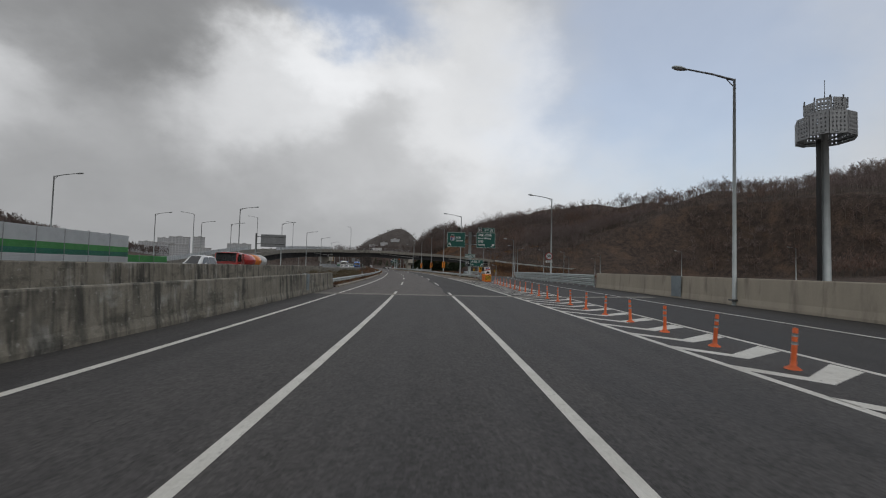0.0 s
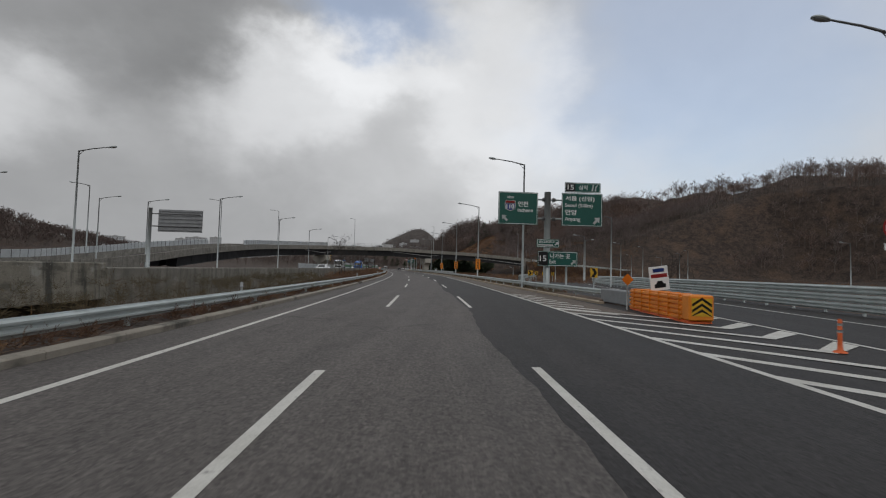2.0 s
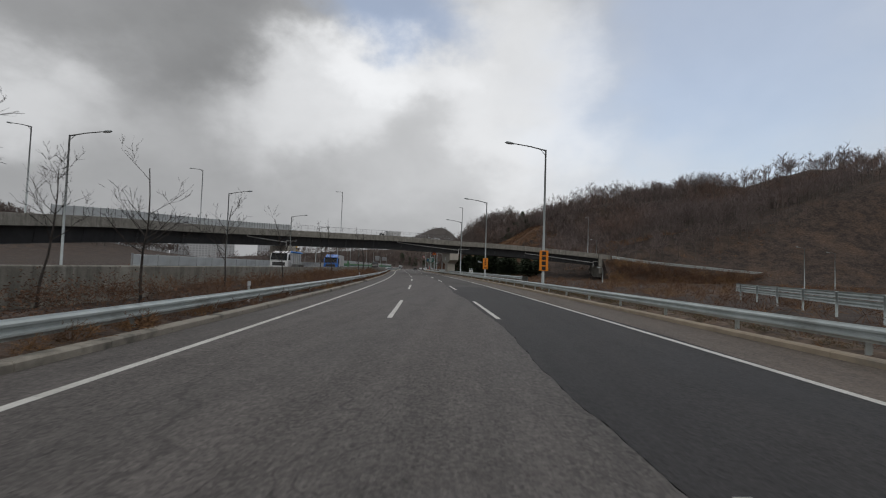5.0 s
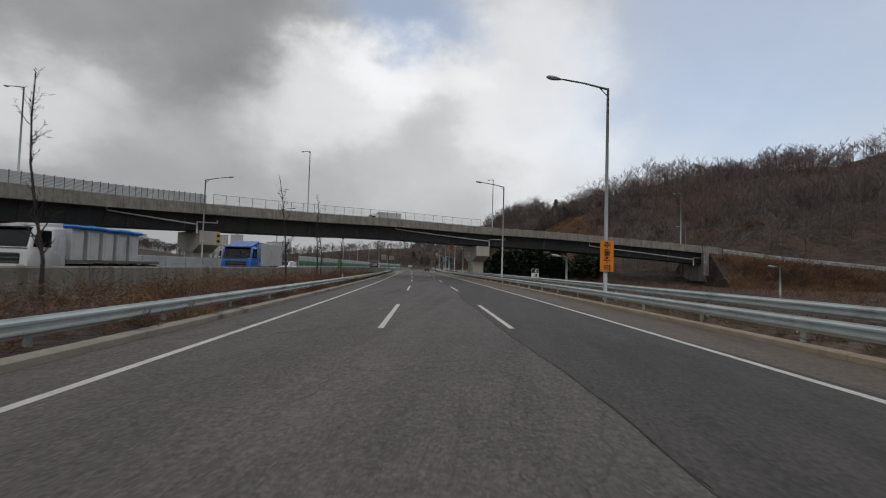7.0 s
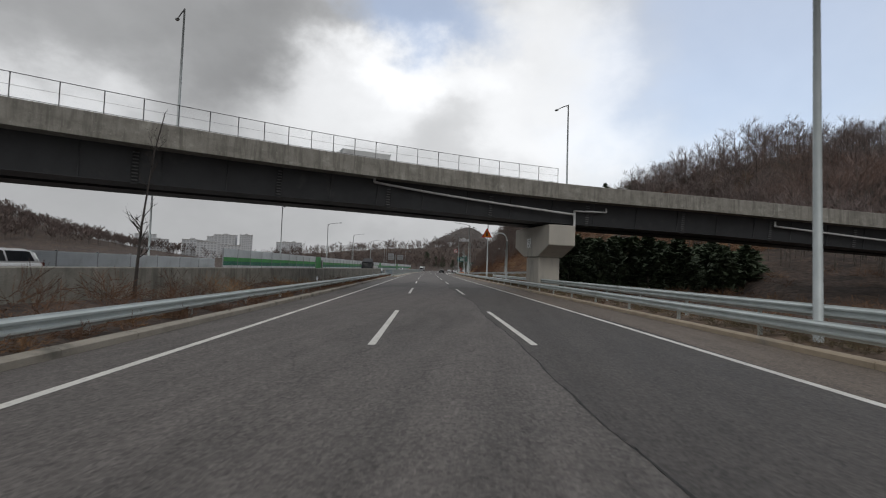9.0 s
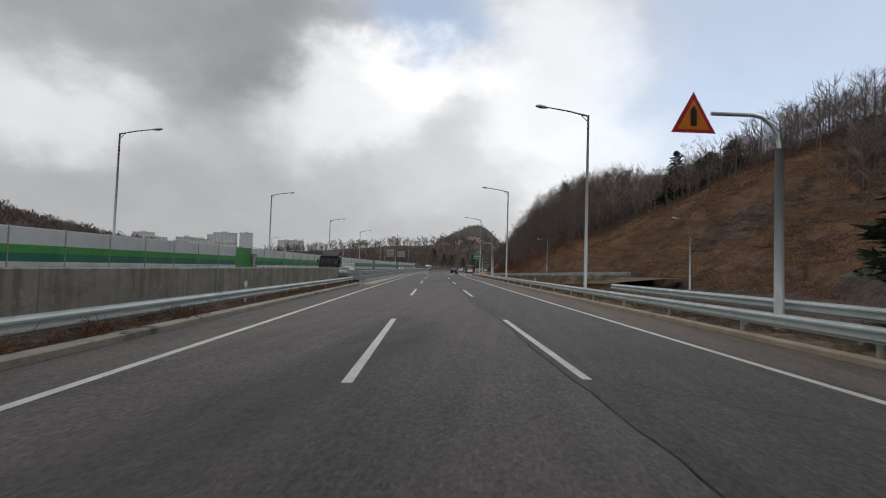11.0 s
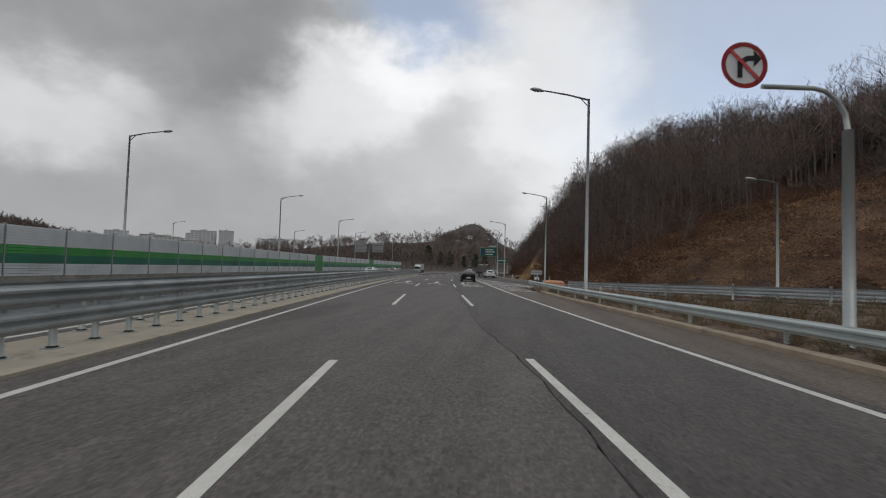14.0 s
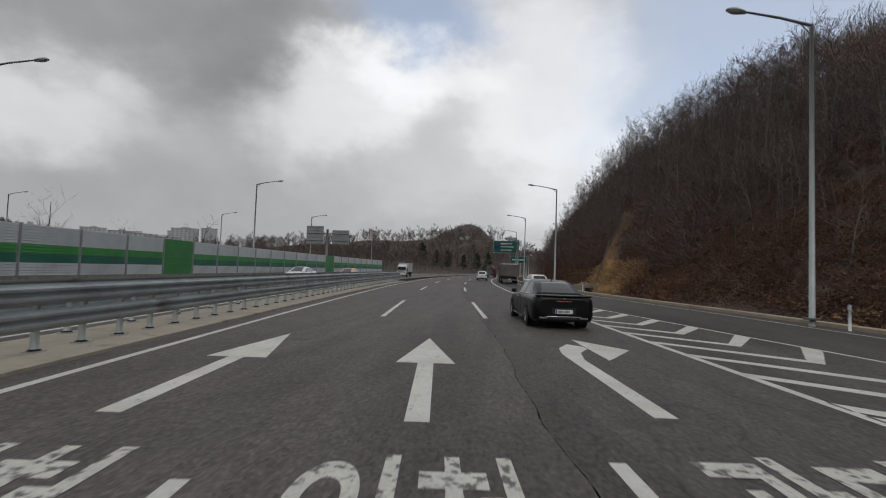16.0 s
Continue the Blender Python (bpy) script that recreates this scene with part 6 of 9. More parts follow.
# ---- orange marker posts ----
mk = thing("marker_post", spot(5.75, gore_right(5.75) - 1.25, 0.0), "orange flexible marker post in the gore", "marker post", "marker posts in the gore")
bm = bmesh.new()
add_tube(bm, [(0, 0, 0), (0, 0, 0.025), (0, 0, 0.07)], [0.14, 0.13, 0.055], 12)
part("foot", bm, ORANGE_PLASTIC, mk)
part("tube", tube([(0, 0, 0.05), (0, 0, 0.2), (0, 0, 0.74), (0, 0, 0.76)], [0.055, 0.046, 0.042, 0.03], 10), ORANGE_PLASTIC, mk)
for z in (0.45, 0.6):
    part("band", tube([(0, 0, z), (0, 0, z + 0.06)], 0.048, 10), SIGN_BACK, mk, "dull reflective band")
k = 1
while k < 22:
    s_ = 5.75 + 2.405 * k
    if s_ < 55:
        n_ = gore_right(s_) - 1.25
        rnd = random.Random(k)
        copy_thing(mk, spot(s_, n_, ramp_z(s_, n_), rnd.uniform(0, 90)) @ pose(0, 0, 0, rnd.uniform(-3, 3), rnd.uniform(-4, 4), 0))
    k += 1

# white delineators on the verges
dl = thing("delineator", spot(363.9, 14.75, 0.0), "white delineator post with a capped top", "delineator", "delineators")
part("stem", tube([(0, 0, -0.1), (0, 0, 0.85)], 0.045, 8), SIGN_WHITE, dl)
part("cap", tube([(0, 0, 0.72), (0, 0, 0.9), (0, 0, 0.93)], [0.06, 0.06, 0.03], 10), SIGN_BACK, dl)
for s, n in ((62, -7.4), (94.4, -7.4), (126, -7.45), (158, -7.5), (189.8, -7.55), (222.3, -7.6), (254, -7.6), (280, 9.3), (304, 9.2), (328, 9.15), (392, 13.2), (410, 10.8)):
    copy_thing(dl, spot(s, n, 0.02))

# ---- noise barrier beyond the opposite carriageway ----
def rib_panel(name, z0, z1, mat, length, pitch=0.15, deep=0.08):
    """Louvred panel: proud slats over dark recesses."""
    bm = bmesh.new()
    prof = []
    count = max(2, round((z1 - z0) / pitch))
    h = (z1 - z0) / count
    for k in range(count):
        z = z0 + h * k
        prof += [(0.0, z + 0.004), (0.0, z + h * 0.30), (deep, z + h * 0.22), (deep * 0.75, z + h * 0.98)]
    prof += [(-0.06, z1 - 0.004), (-0.06, z0 + 0.004)]
    a = [bm.verts.new((x, 0.03, z)) for x, z in prof]
    b = [bm.verts.new((x, length - 0.03, z)) for x, z in prof]
    for k in range(len(prof)):
        bm.faces.new((a[k], b[k], b[(k + 1) % len(prof)], a[(k + 1) % len(prof)]))
    bm.faces.new(a[::-1])
    bm.faces.new(b)
    return mesh_of(name, bm, mat)


def noise_barrier(label, s0, s1, noff, zoff, bands, posts_top, bays=4.0, special=()):
    t = thing("noise_barrier", spot(s0, noff(s0)), label, "noise barrier", "noise barriers")
    meshes = {}
    for z0, z1, mat in bands:
        meshes[(z0, z1)] = rib_panel("panel", z0, z1, mat, bays)
    lime = [rib_panel("panel", z0, z1, PANEL_LIME, bays) for z0, z1, mat in bands]
    post = mesh_of("barrier_post", box((-0.08, -0.035, -0.3), (0.085, 0.035, posts_top), 0.0), SIGN_BACK)
    s = s0
    while s < s1:
        a, b = at(s, noff(s), zoff(s)), at(s + bays, noff(s + bays), zoff(s + bays))
        ang = math.degrees(math.atan2(b.y - a.y, b.x - a.x)) - 90
        sp = any(abs(s - q) < bays / 2 for q in special)
        for k, (z0, z1, mat) in enumerate(bands):
            o = part("panel", lime[k] if sp else meshes[(z0, z1)], None, t)
            o.matrix_parent_inverse = t.matrix_basis.inverted()
            o.matrix_basis = Matrix.Translation(a) @ pose(0, 0, 0, 0, 0, ang)
        o = part("barrier_post", post, None, t)
        o.matrix_parent_inverse = t.matrix_basis.inverted()
        o.matrix_basis = Matrix.Translation(a) @ pose(0, 0, 0, 0, 0, ang)
        s += bays
    return t


zero = lambda s: 0.0
noise_barrier("white and green ribbed noise barrier with steel posts", 252.4, 296.0, noise_n, zero, ((0.5, 1.25, PANEL_WHITE), (1.25, 1.78, PANEL_TEAL), (1.78, 2.3, PANEL_GREEN), (2.3, 3.42, PANEL_WHITE)), 3.5, 4.0, (292.4,))
noise_barrier("white and green ribbed noise barrier with steel posts", 296.4, 460, noise_n, zero, ((0.5, 1.25, PANEL_WHITE), (1.25, 1.78, PANEL_TEAL), (1.78, 2.3, PANEL_GREEN), (2.3, 3.42, PANEL_WHITE)), 3.5, 4.0, (384.4, 424.4))
noise_barrier("low grey slatted screen along the opposite carriageway", 150, 250, lambda s: -26.6, lambda s: 0.3, ((0.3, 1.75, PANEL_WHITE),), 1.85, 4.0)
noise_barrier("tall white and green noise barrier beside the ramp", -42, 64, lambda s: -40.0, zero, ((0.4, 2.1, PANEL_WHITE), (2.1, 2.7, PANEL_TEAL), (2.7, 3.4, PANEL_GREEN), (3.4, 5.0, PANEL_WHITE)), 5.1, 4.0)
noise_barrier("stepped low end of a green noise barrier", 66, 76, lambda s: -40.6, zero, ((0.4, 1.4, PANEL_WHITE), (1.4, 2.4, PANEL_GREEN)), 2.5, 4.0)
b = thing("low_wall", spot(254, -25), "stained concrete footing of the noise barrier", "wall")
segments("footing", [(0.25, -0.4), (0.22, 0.5), (-0.22, 0.5), (-0.25, -0.4)], 250, 464, 8.0, noise_n, 0, CONCRETE_WALL, b)

door = thing("service_door", spot(296.45, -24.45 + 0.12), "grey steel service door in the noise barrier", "door")
part("leaf", box((0.02, 0.08, 0.5), (0.10, 1.15, 2.62), 0.01), SIGN_BACK, door)
for y0, y1, z0, z1 in ((0.0, 0.08, 0.45, 2.7), (1.15, 1.23, 0.45, 2.7), (0.0, 1.23, 2.62, 2.7)):
    part("frame", box((0.0, y0, z0), (0.13, y1, z1)), STEEL_DARK, door)
part("handle", box((0.10, 0.98, 1.45), (0.15, 1.06, 1.62), 0.01), BLACK, door)

# ---- telecom mast ----
t = thing("telecom_mast", spot(32, 30.0, -0.5), "tall steel mast with a cage of white perforated antenna panels", "telecom mast")
part("mast", tube([(0, 0, -0.5), (0, 0, 6.5), (0, 0, 13.2)], [0.34, 0.28, 0.22], 12), POLE, t)
part("cable_ladder", box((-0.62, -0.12, 0.0), (-0.42, 0.12, 12.6)), BLACK, t, "black cable ladder")
for z, r in ((12.75, 1.75), (13.9, 1.55), (15.0, 1.1)):
    bm = bmesh.new()
    ringpts = [(r * math.cos(2 * math.pi * k / 16), r * math.sin(2 * math.pi * k / 16), z) for k in range(17)]
    add_tube(bm, ringpts, 0.05, 6, caps=False)
    for k in range(0, 16, 4):
        add_tube(bm, [(0, 0, z - 0.3), ringpts[k]], 0.04, 6)
    part("ring_frame", bm, STEEL_DARK, t)
me_cache = {}


def antenna_panel(w, h):
    bm = bmesh.new()
    cols, rows_ = 4, max(3, round(h / 0.3))
    fw, fh = w / cols, h / rows_
    for i in range(cols + 1):
        add_box(bm, (-w / 2 + i * fw - fw * 0.3, -0.04, 0), (-w / 2 + i * fw + fw * 0.3, 0.04, h))
    for j in range(rows_ + 1):
        add_box(bm, (-w / 2 - fw * 0.3, -0.035, j * fh - fh * 0.25), (w / 2 + fw * 0.3, 0.035, j * fh + fh * 0.25))
    return mesh_of("antenna_panel", bm, SIGN_BACK)


pm = [antenna_panel(0.95, 1.5), antenna_panel(0.8, 1.25)]
rnd = random.Random(4)
for tier, (z, r, cnt) in enumerate(((12.6, 1.72, 10), (14.0, 1.2, 8))):
    for k in range(cnt):
        a = 360 * k / cnt
        part("antenna_panel", pm[tier], None, t, m=pose(r * math.cos(radians(a)), r * math.sin(radians(a)), z + rnd.uniform(-0.1, 0.15), 0, 0, a + 90))
for k in range(9):
    a = 2 * math.pi * k / 9
    part("antenna_rod", tube([(1.3 * math.cos(a), 1.3 * math.sin(a), 14.8), (1.3 * math.cos(a), 1.3 * math.sin(a), 15.6)], 0.05, 6), SIGN_BACK, t)
part("lightning_rod", tube([(0, 0, 13.0), (0, 0, 17.2)], [0.05, 0.015], 6), STEEL_DARK, t)

BARRIER_PEACH = material("sun_bleached_orange_plastic", (0.66, 0.36, 0.22), 0.6, 0, (0.52, 0.25, 0.14), 0.3, 0.4, 6.0, 0.1, 0.0)

# ---- distance markers and the end of the shoulder rail ----


def distance_marker(s, n, whole, tenth, size=1.0):
    t = thing("distance_marker", spot(s, n, 0.0) @ Matrix.Scale(size, 4), "small green and white distance marker on a post", "road sign", "distance markers")
    part("post", tube([(0, 0.03, -0.3), (0, 0.03, 1.65)], 0.035, 8), SIGN_WHITE, t)
    part("plate", box((-0.32, -0.01, 1.1), (0.32, 0.015, 1.82), 0.006), SIGN_WHITE, t)
    flat_part("green_field", [(-0.3, 1.47), (0.3, 1.47), (0.3, 1.8), (-0.3, 1.8)], SIGN_GREEN, t, -0.013)
    upright("digit", whole, 0.2, 0.24, SIGN_WHITE, t, 0.08, 1.63, -0.02)
    upright("digit", tenth, 0.22, 0.27, SIGN_BLACK, t, 0.06, 1.28, -0.02)
    part("point", box((-0.17, -0.02, 1.16), (-0.09, -0.011, 1.2)), SIGN_BLACK, t)
    return t


distance_marker(189.5, 8.95, "0", "8")
distance_marker(347.2, 9.75, "0", "6", 0.72)
t = thing("road_sign", spot(347.3, 9.75, 0.0), "back of a wide grey sign plate on a short post", "road sign")
part("plate", box((-0.58, -0.01, 1.31), (0.54, 0.02, 1.72), 0.006), SIGN_BACK, t)
for z in (1.38, 1.64):
    part("rail", box((-0.52, -0.04, z), (0.48, -0.012, z + 0.03)), SIGN_WHITE, t)
part("post", tube([(0, 0.06, -0.3), (0, 0.06, 1.68)], 0.04, 8), POLE, t)
t = thing("plastic_barrier", spot(343.7, 10.55, 0.0, 80), "dusty orange plastic barrier standing behind the shoulder rail", "barrier")
bm = bmesh.new()
rings = [[bm.verts.new((x * w, y * l + 0.0, z)) for x, y in ((-1, -1), (1, -1), (1, 1), (-1, 1))] for w, l, z in ((0.3, 0.95, -0.05), (0.3, 0.95, 0.2), (0.22, 0.92, 0.34), (0.22, 0.92, 0.62), (0.26, 0.9, 0.68), (0.16, 0.74, 0.86))]
for a, b in zip(rings, rings[1:]):
    for j in range(4):
        bm.faces.new((a[j], a[(j + 1) % 4], b[(j + 1) % 4], b[j]))
bm.faces.new(rings[-1])
bm.faces.new(rings[0][::-1])
bmesh.ops.bevel(bm, geom=bm.edges[:], offset=0.02, segments=1, affect="EDGES")
part("shell", bm, BARRIER_PEACH, t)
t = thing("rail_terminal", spot(345.6, 10.1, 0.0, 60), "rounded grey steel end shell of the entry road guardrail", "guardrail", "guardrails")
bm = bmesh.new()
ring = [(0.2, -0.3), (0.2, 0.3), (0.12, 0.7), (-0.05, 0.9), (-0.25, 0.85), (-0.4, 0.6), (-0.42, 0.0)]
lo, hi = [[bm.verts.new((x, y, z)) for x, y in ring] for z in (0.26, 0.84)]
for j in range(len(ring) - 1):
    bm.faces.new((lo[j], lo[j + 1], hi[j + 1], hi[j]))
bmesh.ops.solidify(bm, geom=bm.faces[:], thickness=0.01)
part("end_shell", bm, STEEL, t, smooth=True)
part("post", tube([(0, 0.3, -0.4), (0, 0.3, 0.8)], 0.06, 8), STEEL, t)
t = thing("rail_terminal", spot(346.0, 8.95, 0.0), "bent grey steel end plate of the shoulder guardrail", "guardrail", "guardrails")
bm = bmesh.new()
prof = [(0.0, 0.0), (0.07, 0.09), (0.01, 0.175), (0.07, 0.26), (0.0, 0.35)]
rings = []
for k in range(7):
    a, r = 0.32 * k, 0.5
    rings.append([bm.verts.new((-q * math.cos(a) + 0.55 * (1 - math.cos(a)) * 0.9 - 0.14, 0.6 * math.sin(a) + q * math.sin(a) * 0.5, 0.42 + z - 0.01 * k)) for q, z in prof])
for a, b in zip(rings, rings[1:]):
    for j in range(4):
        bm.faces.new((a[j], b[j], b[j + 1], a[j + 1]))
bmesh.ops.solidify(bm, geom=bm.faces[:], thickness=0.008)
part("end_plate", bm, STEEL_BLUE, t, smooth=True)
part("post", tube([(0.1, 0.15, -0.3), (0.1, 0.15, 0.75)], 0.062, 8), STEEL_BLUE, t)
part("nose_kerb", box((-0.42, -2.0, -0.2), (0.75, 0.5, 0.16), 0.1), KERB, t, "rounded concrete nose of the kerb")

# hazard stripes on the road-facing end of the pier over the opposite carriageway
side = -1 if (p2.matrix_world.to_3x3() @ Vector((-1, 0, 0))).x > 0 else 1
for k in range(5):
    part("hazard_stripe", box((side * 3.606 - 0.006, -1.2, 3.74 + 0.34 * k), (side * 3.606 + 0.006, -0.82, 4.06 + 0.34 * k)), BLACK if k % 2 else SIGN_YELLOW, p2, "black stripe" if k % 2 else "yellow stripe")

# cover plates over the barrier joints, a paint smear and a repaired spot
t = thing("cover_plate", spot(26.1, -6.6, 0.0), "dull blue steel plate over a joint of the barrier", "plate", "cover plates")
part("sheet", box((-0.03, 0.0, 0.12), (0.012, 0.55, 1.12), 0.004), PLATE, t)
part("top_sheet", box((-0.30, 0.0, 1.12), (-0.05, 0.55, 1.155), 0.004), PLATE, t)
for z in (0.3, 0.65, 1.0):
    part("bolt", box((0.012, 0.05, z), (0.03, 0.08, z + 0.03)), STEEL_DARK, t)
t = thing("cover_plate", spot(27.9, bar_right(27.9), ramp_z(27.9, 16.0)), "dull blue steel plate over a joint of the barrier", "plate", "cover plates")
part("sheet", box((-0.03, 0.0, 0.1), (0.0, 1.1, 1.42), 0.004), PLATE, t)
for z in (0.3, 0.65, 1.0):
    part("bolt", box((-0.045, 0.08, z), (-0.028, 0.12, z + 0.04)), STEEL_DARK, t)
rnd = random.Random(31)
t = thing("paint_smear", spot(21.0, -6.62, 0.65), "faded white paint smear brushed on the barrier", "stain")
for k in range(90):
    a = rnd.uniform(0, 2 * math.pi)
    r = 1 + rnd.gauss(0, 0.07) if k < 62 else rnd.uniform(0.1, 1)
    y, z = 1.25 * r * math.cos(a), 0.40 * r * math.sin(a)
    w, h = rnd.uniform(0.08, 0.26), rnd.uniform(0.03, 0.10)
    x = -0.064 - 0.0525 * (z - 0.07) * 1.0 + 0.016
    bm = bmesh.new()
    vs = [bm.verts.new((x + 0.004 - 0.052 * h * math.sin(q), y + w * math.cos(q) * rnd.uniform(0.6, 1.2), z + h * math.sin(q) * rnd.uniform(0.6, 1.2))) for q in (0.2, 1.1, 2.0, 3.0, 4.1, 5.2)]
    bm.faces.new(vs)
    part("brush_stroke", bm, SMEAR, t)
# wrapped end of the higher rail
t = thing("rail_terminal", spot(155.0, rail_right(155) + 1.35, 0.06), "wrapped grey steel end of the higher guardrail", "guardrail", "guardrails")
bm = bmesh.new()
ring = [(-0.2, 0.3), (-0.22, -0.5), (-0.17, -0.85), (-0.04, -1.0), (0.1, -0.95), (0.2, -0.75), (0.22, -0.3)]
lo, hi = [[bm.verts.new((x, y, z)) for x, y in ring] for z in (0.62, 1.06)]
for j in range(len(ring) - 1):
    bm.faces.new((lo[j], lo[j + 1], hi[j + 1], hi[j]))
bmesh.ops.solidify(bm, geom=bm.faces[:], thickness=0.01)
part("end_shell", bm, STEEL_BLUE, t, smooth=True)
part("post", tube([(0, -0.4, -0.4), (0, -0.4, 1.0)], 0.06, 8), STEEL_BLUE, t)
# wrapped start of the median rails
t = thing("rail_terminal", spot(277.0, -7.45, 0.05), "wrapped grey steel nose joining the median guardrails", "guardrail", "guardrails")
for z0, z1 in ((0.36, 0.74), (0.79, 1.17)):
    bm = bmesh.new()
    ring = [(0.62 * math.cos(a), -0.85 * math.sin(a) + 0.1) for a in np.linspace(0, math.pi, 13)]
    ring = [(0.62, 0.7), *ring, (-0.62, 0.7)]
    lo, hi = [[bm.verts.new((x, y, z)) for x, y in ring] for z in (z0, z1)]
    for j in range(len(ring) - 1):
        bm.faces.new((lo[j], lo[j + 1], hi[j + 1], hi[j]))
    bmesh.ops.solidify(bm, geom=bm.faces[:], thickness=0.012)
    part("nose_shell", bm, PLATE, t, smooth=True)
for x in (-0.5, 0.5):
    part("post", tube([(x, 0.0, -0.3), (x, 0.0, 1.05)], 0.06, 8), STEEL_BLUE, t)

# ---- trees and undergrowth ----


def bare_tree(seed, height=8.0, spread=0.34, limbs=7, subs=4, twigs=3, slim=False):
    """Wood and twigs of a leafless tree: lists of (a, b, ra, rb) pieces."""
    rnd = random.Random(seed)
    wood, fine = [], []
    p, d = Vector((0, 0, -0.3)), Vector((rnd.uniform(-0.06, 0.06), rnd.uniform(-0.06, 0.06), 1)).normalized()
    r = height * (0.009 if slim else 0.0115)
    line = [(p.copy(), r)]
    for k in range(5):
        q = p + d * (height * 0.9 / 5)
        r2 = r * 0.76
        wood.append((p.copy(), q.copy(), r, r2))
        p, r = q, r2
        d = (d + Vector((rnd.uniform(-0.13, 0.13), rnd.uniform(-0.13, 0.13), 0.05))).normalized()
        line.append((p.copy(), r))

    def grow(o, way, length, rad, level):
        q = o
        steps = 3 if level == 0 else 2
        pts = [o.copy()]
        for j in range(steps):
            way = (way + Vector((rnd.uniform(-0.28, 0.28), rnd.uniform(-0.28, 0.28), rnd.uniform(-0.02, 0.26)))).normalized()
            q2 = q + way * (length / steps)
            ra, rb = rad * (1 - 0.75 * j / steps), rad * (1 - 0.75 * (j + 1) / steps)
            (wood if level == 0 else fine).append((q.copy(), q2.copy(), ra, rb))
            q = q2
            pts.append(q.copy())
        if level < 2:
            for j in range(subs if level == 0 else twigs):
                f = rnd.uniform(0.25, 1.0) * steps
                i = min(int(f), steps - 1)
                o2 = pts[i].lerp(pts[i + 1], f - i)
                side = Vector((rnd.gauss(0, 1), rnd.gauss(0, 1), rnd.gauss(0.25, 0.6))).normalized()
                grow(o2, (way * 0.75 + side * 0.75).normalized(), length * rnd.uniform(0.38, 0.6), rad * 0.5, level + 1)

    for k in range(limbs):
        f = rnd.uniform(0.22 if slim else 0.28, 0.98)
        i = min(int(f * 5), 4)
        o = line[i][0].lerp(line[i + 1][0], f * 5 - i)
        a = 2.4 * k + rnd.uniform(-0.5, 0.5)
        lift = 1.1 if slim else 0.75
        way = Vector((math.cos(a), math.sin(a), lift)).normalized()
        grow(o, way, height * (spread * (0.26 if slim else 1.0)) * (1.15 - 0.6 * f) * rnd.uniform(0.8, 1.2), line[i][1] * 0.5, 0)
    return wood, fine


def wood_arrays(wood, sides=3):
    vs, fs = [], []
    for a, b, ra, rb in wood:
        d = (b - a).normalized()
        u = d.cross(Vector((0.31, 0.87, 0.37))).normalized()
        w = d.cross(u)
        base = len(vs)
        for p, r in ((a, ra), (b, rb)):
            for k in range(sides):
                t = 2 * math.pi * k / sides
                vs.append(p + r * (math.cos(t) * u + math.sin(t) * w))
        for k in range(sides):
            fs.append((base + k, base + (k + 1) % sides, base + sides + (k + 1) % sides, base + sides + k))
    return np.array([tuple(v) for v in vs]), np.array(fs)


def twig_arrays(fine, thick=1.0, least=0.008):
    vs, fs = [], []
    for n, (a, b, ra, rb) in enumerate(fine):
        d = (b - a).normalized()
        u = d.cross(Vector((math.sin(n * 1.7), math.cos(n * 2.3), 0.4))).normalized()
        base = len(vs)
        ra, rb = max(ra, least) * thick, max(rb, least * 0.6) * thick
        vs += [a - u * ra, a + u * ra, b + u * rb, b - u * rb]
        fs.append((base, base + 1, base + 2, base + 3))
    return np.array([tuple(v) for v in vs]), np.array(fs)


def quad_object(name, co, quads, mats, idx=None):
    me = bpy.data.meshes.new(name)
    me.vertices.add(len(co))
    me.vertices.foreach_set("co", np.asarray(co, dtype=np.float32).ravel())
    me.loops.add(len(quads) * 4)
    me.loops.foreach_set("vertex_index", np.asarray(quads, dtype=np.int32).ravel())
    me.polygons.add(len(quads))
    me.polygons.foreach_set("loop_start", np.arange(len(quads), dtype=np.int32) * 4)
    for m in mats:
        me.materials.append(m)
    if idx is not None:
        me.polygons.foreach_set("material_index", np.asarray(idx, dtype=np.int32))
    me.update(calc_edges=True)
    me.validate()
    return new(name, me)


def scatter(protos, xs, ys, zs, scales, rng):
    """Copies of prototype arrays joined into one."""
    cos, qs, mi, base = [], [], [], 0
    for x, y, z, sc in zip(xs, ys, zs, scales):
        v, f, m = protos[rng.integers(len(protos))]
        a = rng.uniform(0, 2 * math.pi)
        c, s = math.cos(a) * sc, math.sin(a) * sc
        w = np.empty_like(v)
        w[:, 0], w[:, 1], w[:, 2] = v[:, 0] * c - v[:, 1] * s + x, v[:, 0] * s + v[:, 1] * c + y, v[:, 2] * sc * rng.uniform(0.88, 1.12) + z
        cos.append(w)
        qs.append(f + base)
        mi.append(m)
        base += len(v)
    return np.concatenate(cos), np.concatenate(qs), np.concatenate(mi)


def tree_proto(seed, height, **kw):
    thick = kw.pop("thick", 1.0)
    wood, fine = bare_tree(seed, height, **kw)
    a, fa = wood_arrays(wood)
    b, fb = twig_arrays(fine, thick, 0.012)
    return np.concatenate([a, b]), np.concatenate([fa, fb + len(a)]), np.concatenate([np.zeros(len(fa)), np.ones(len(fb))])


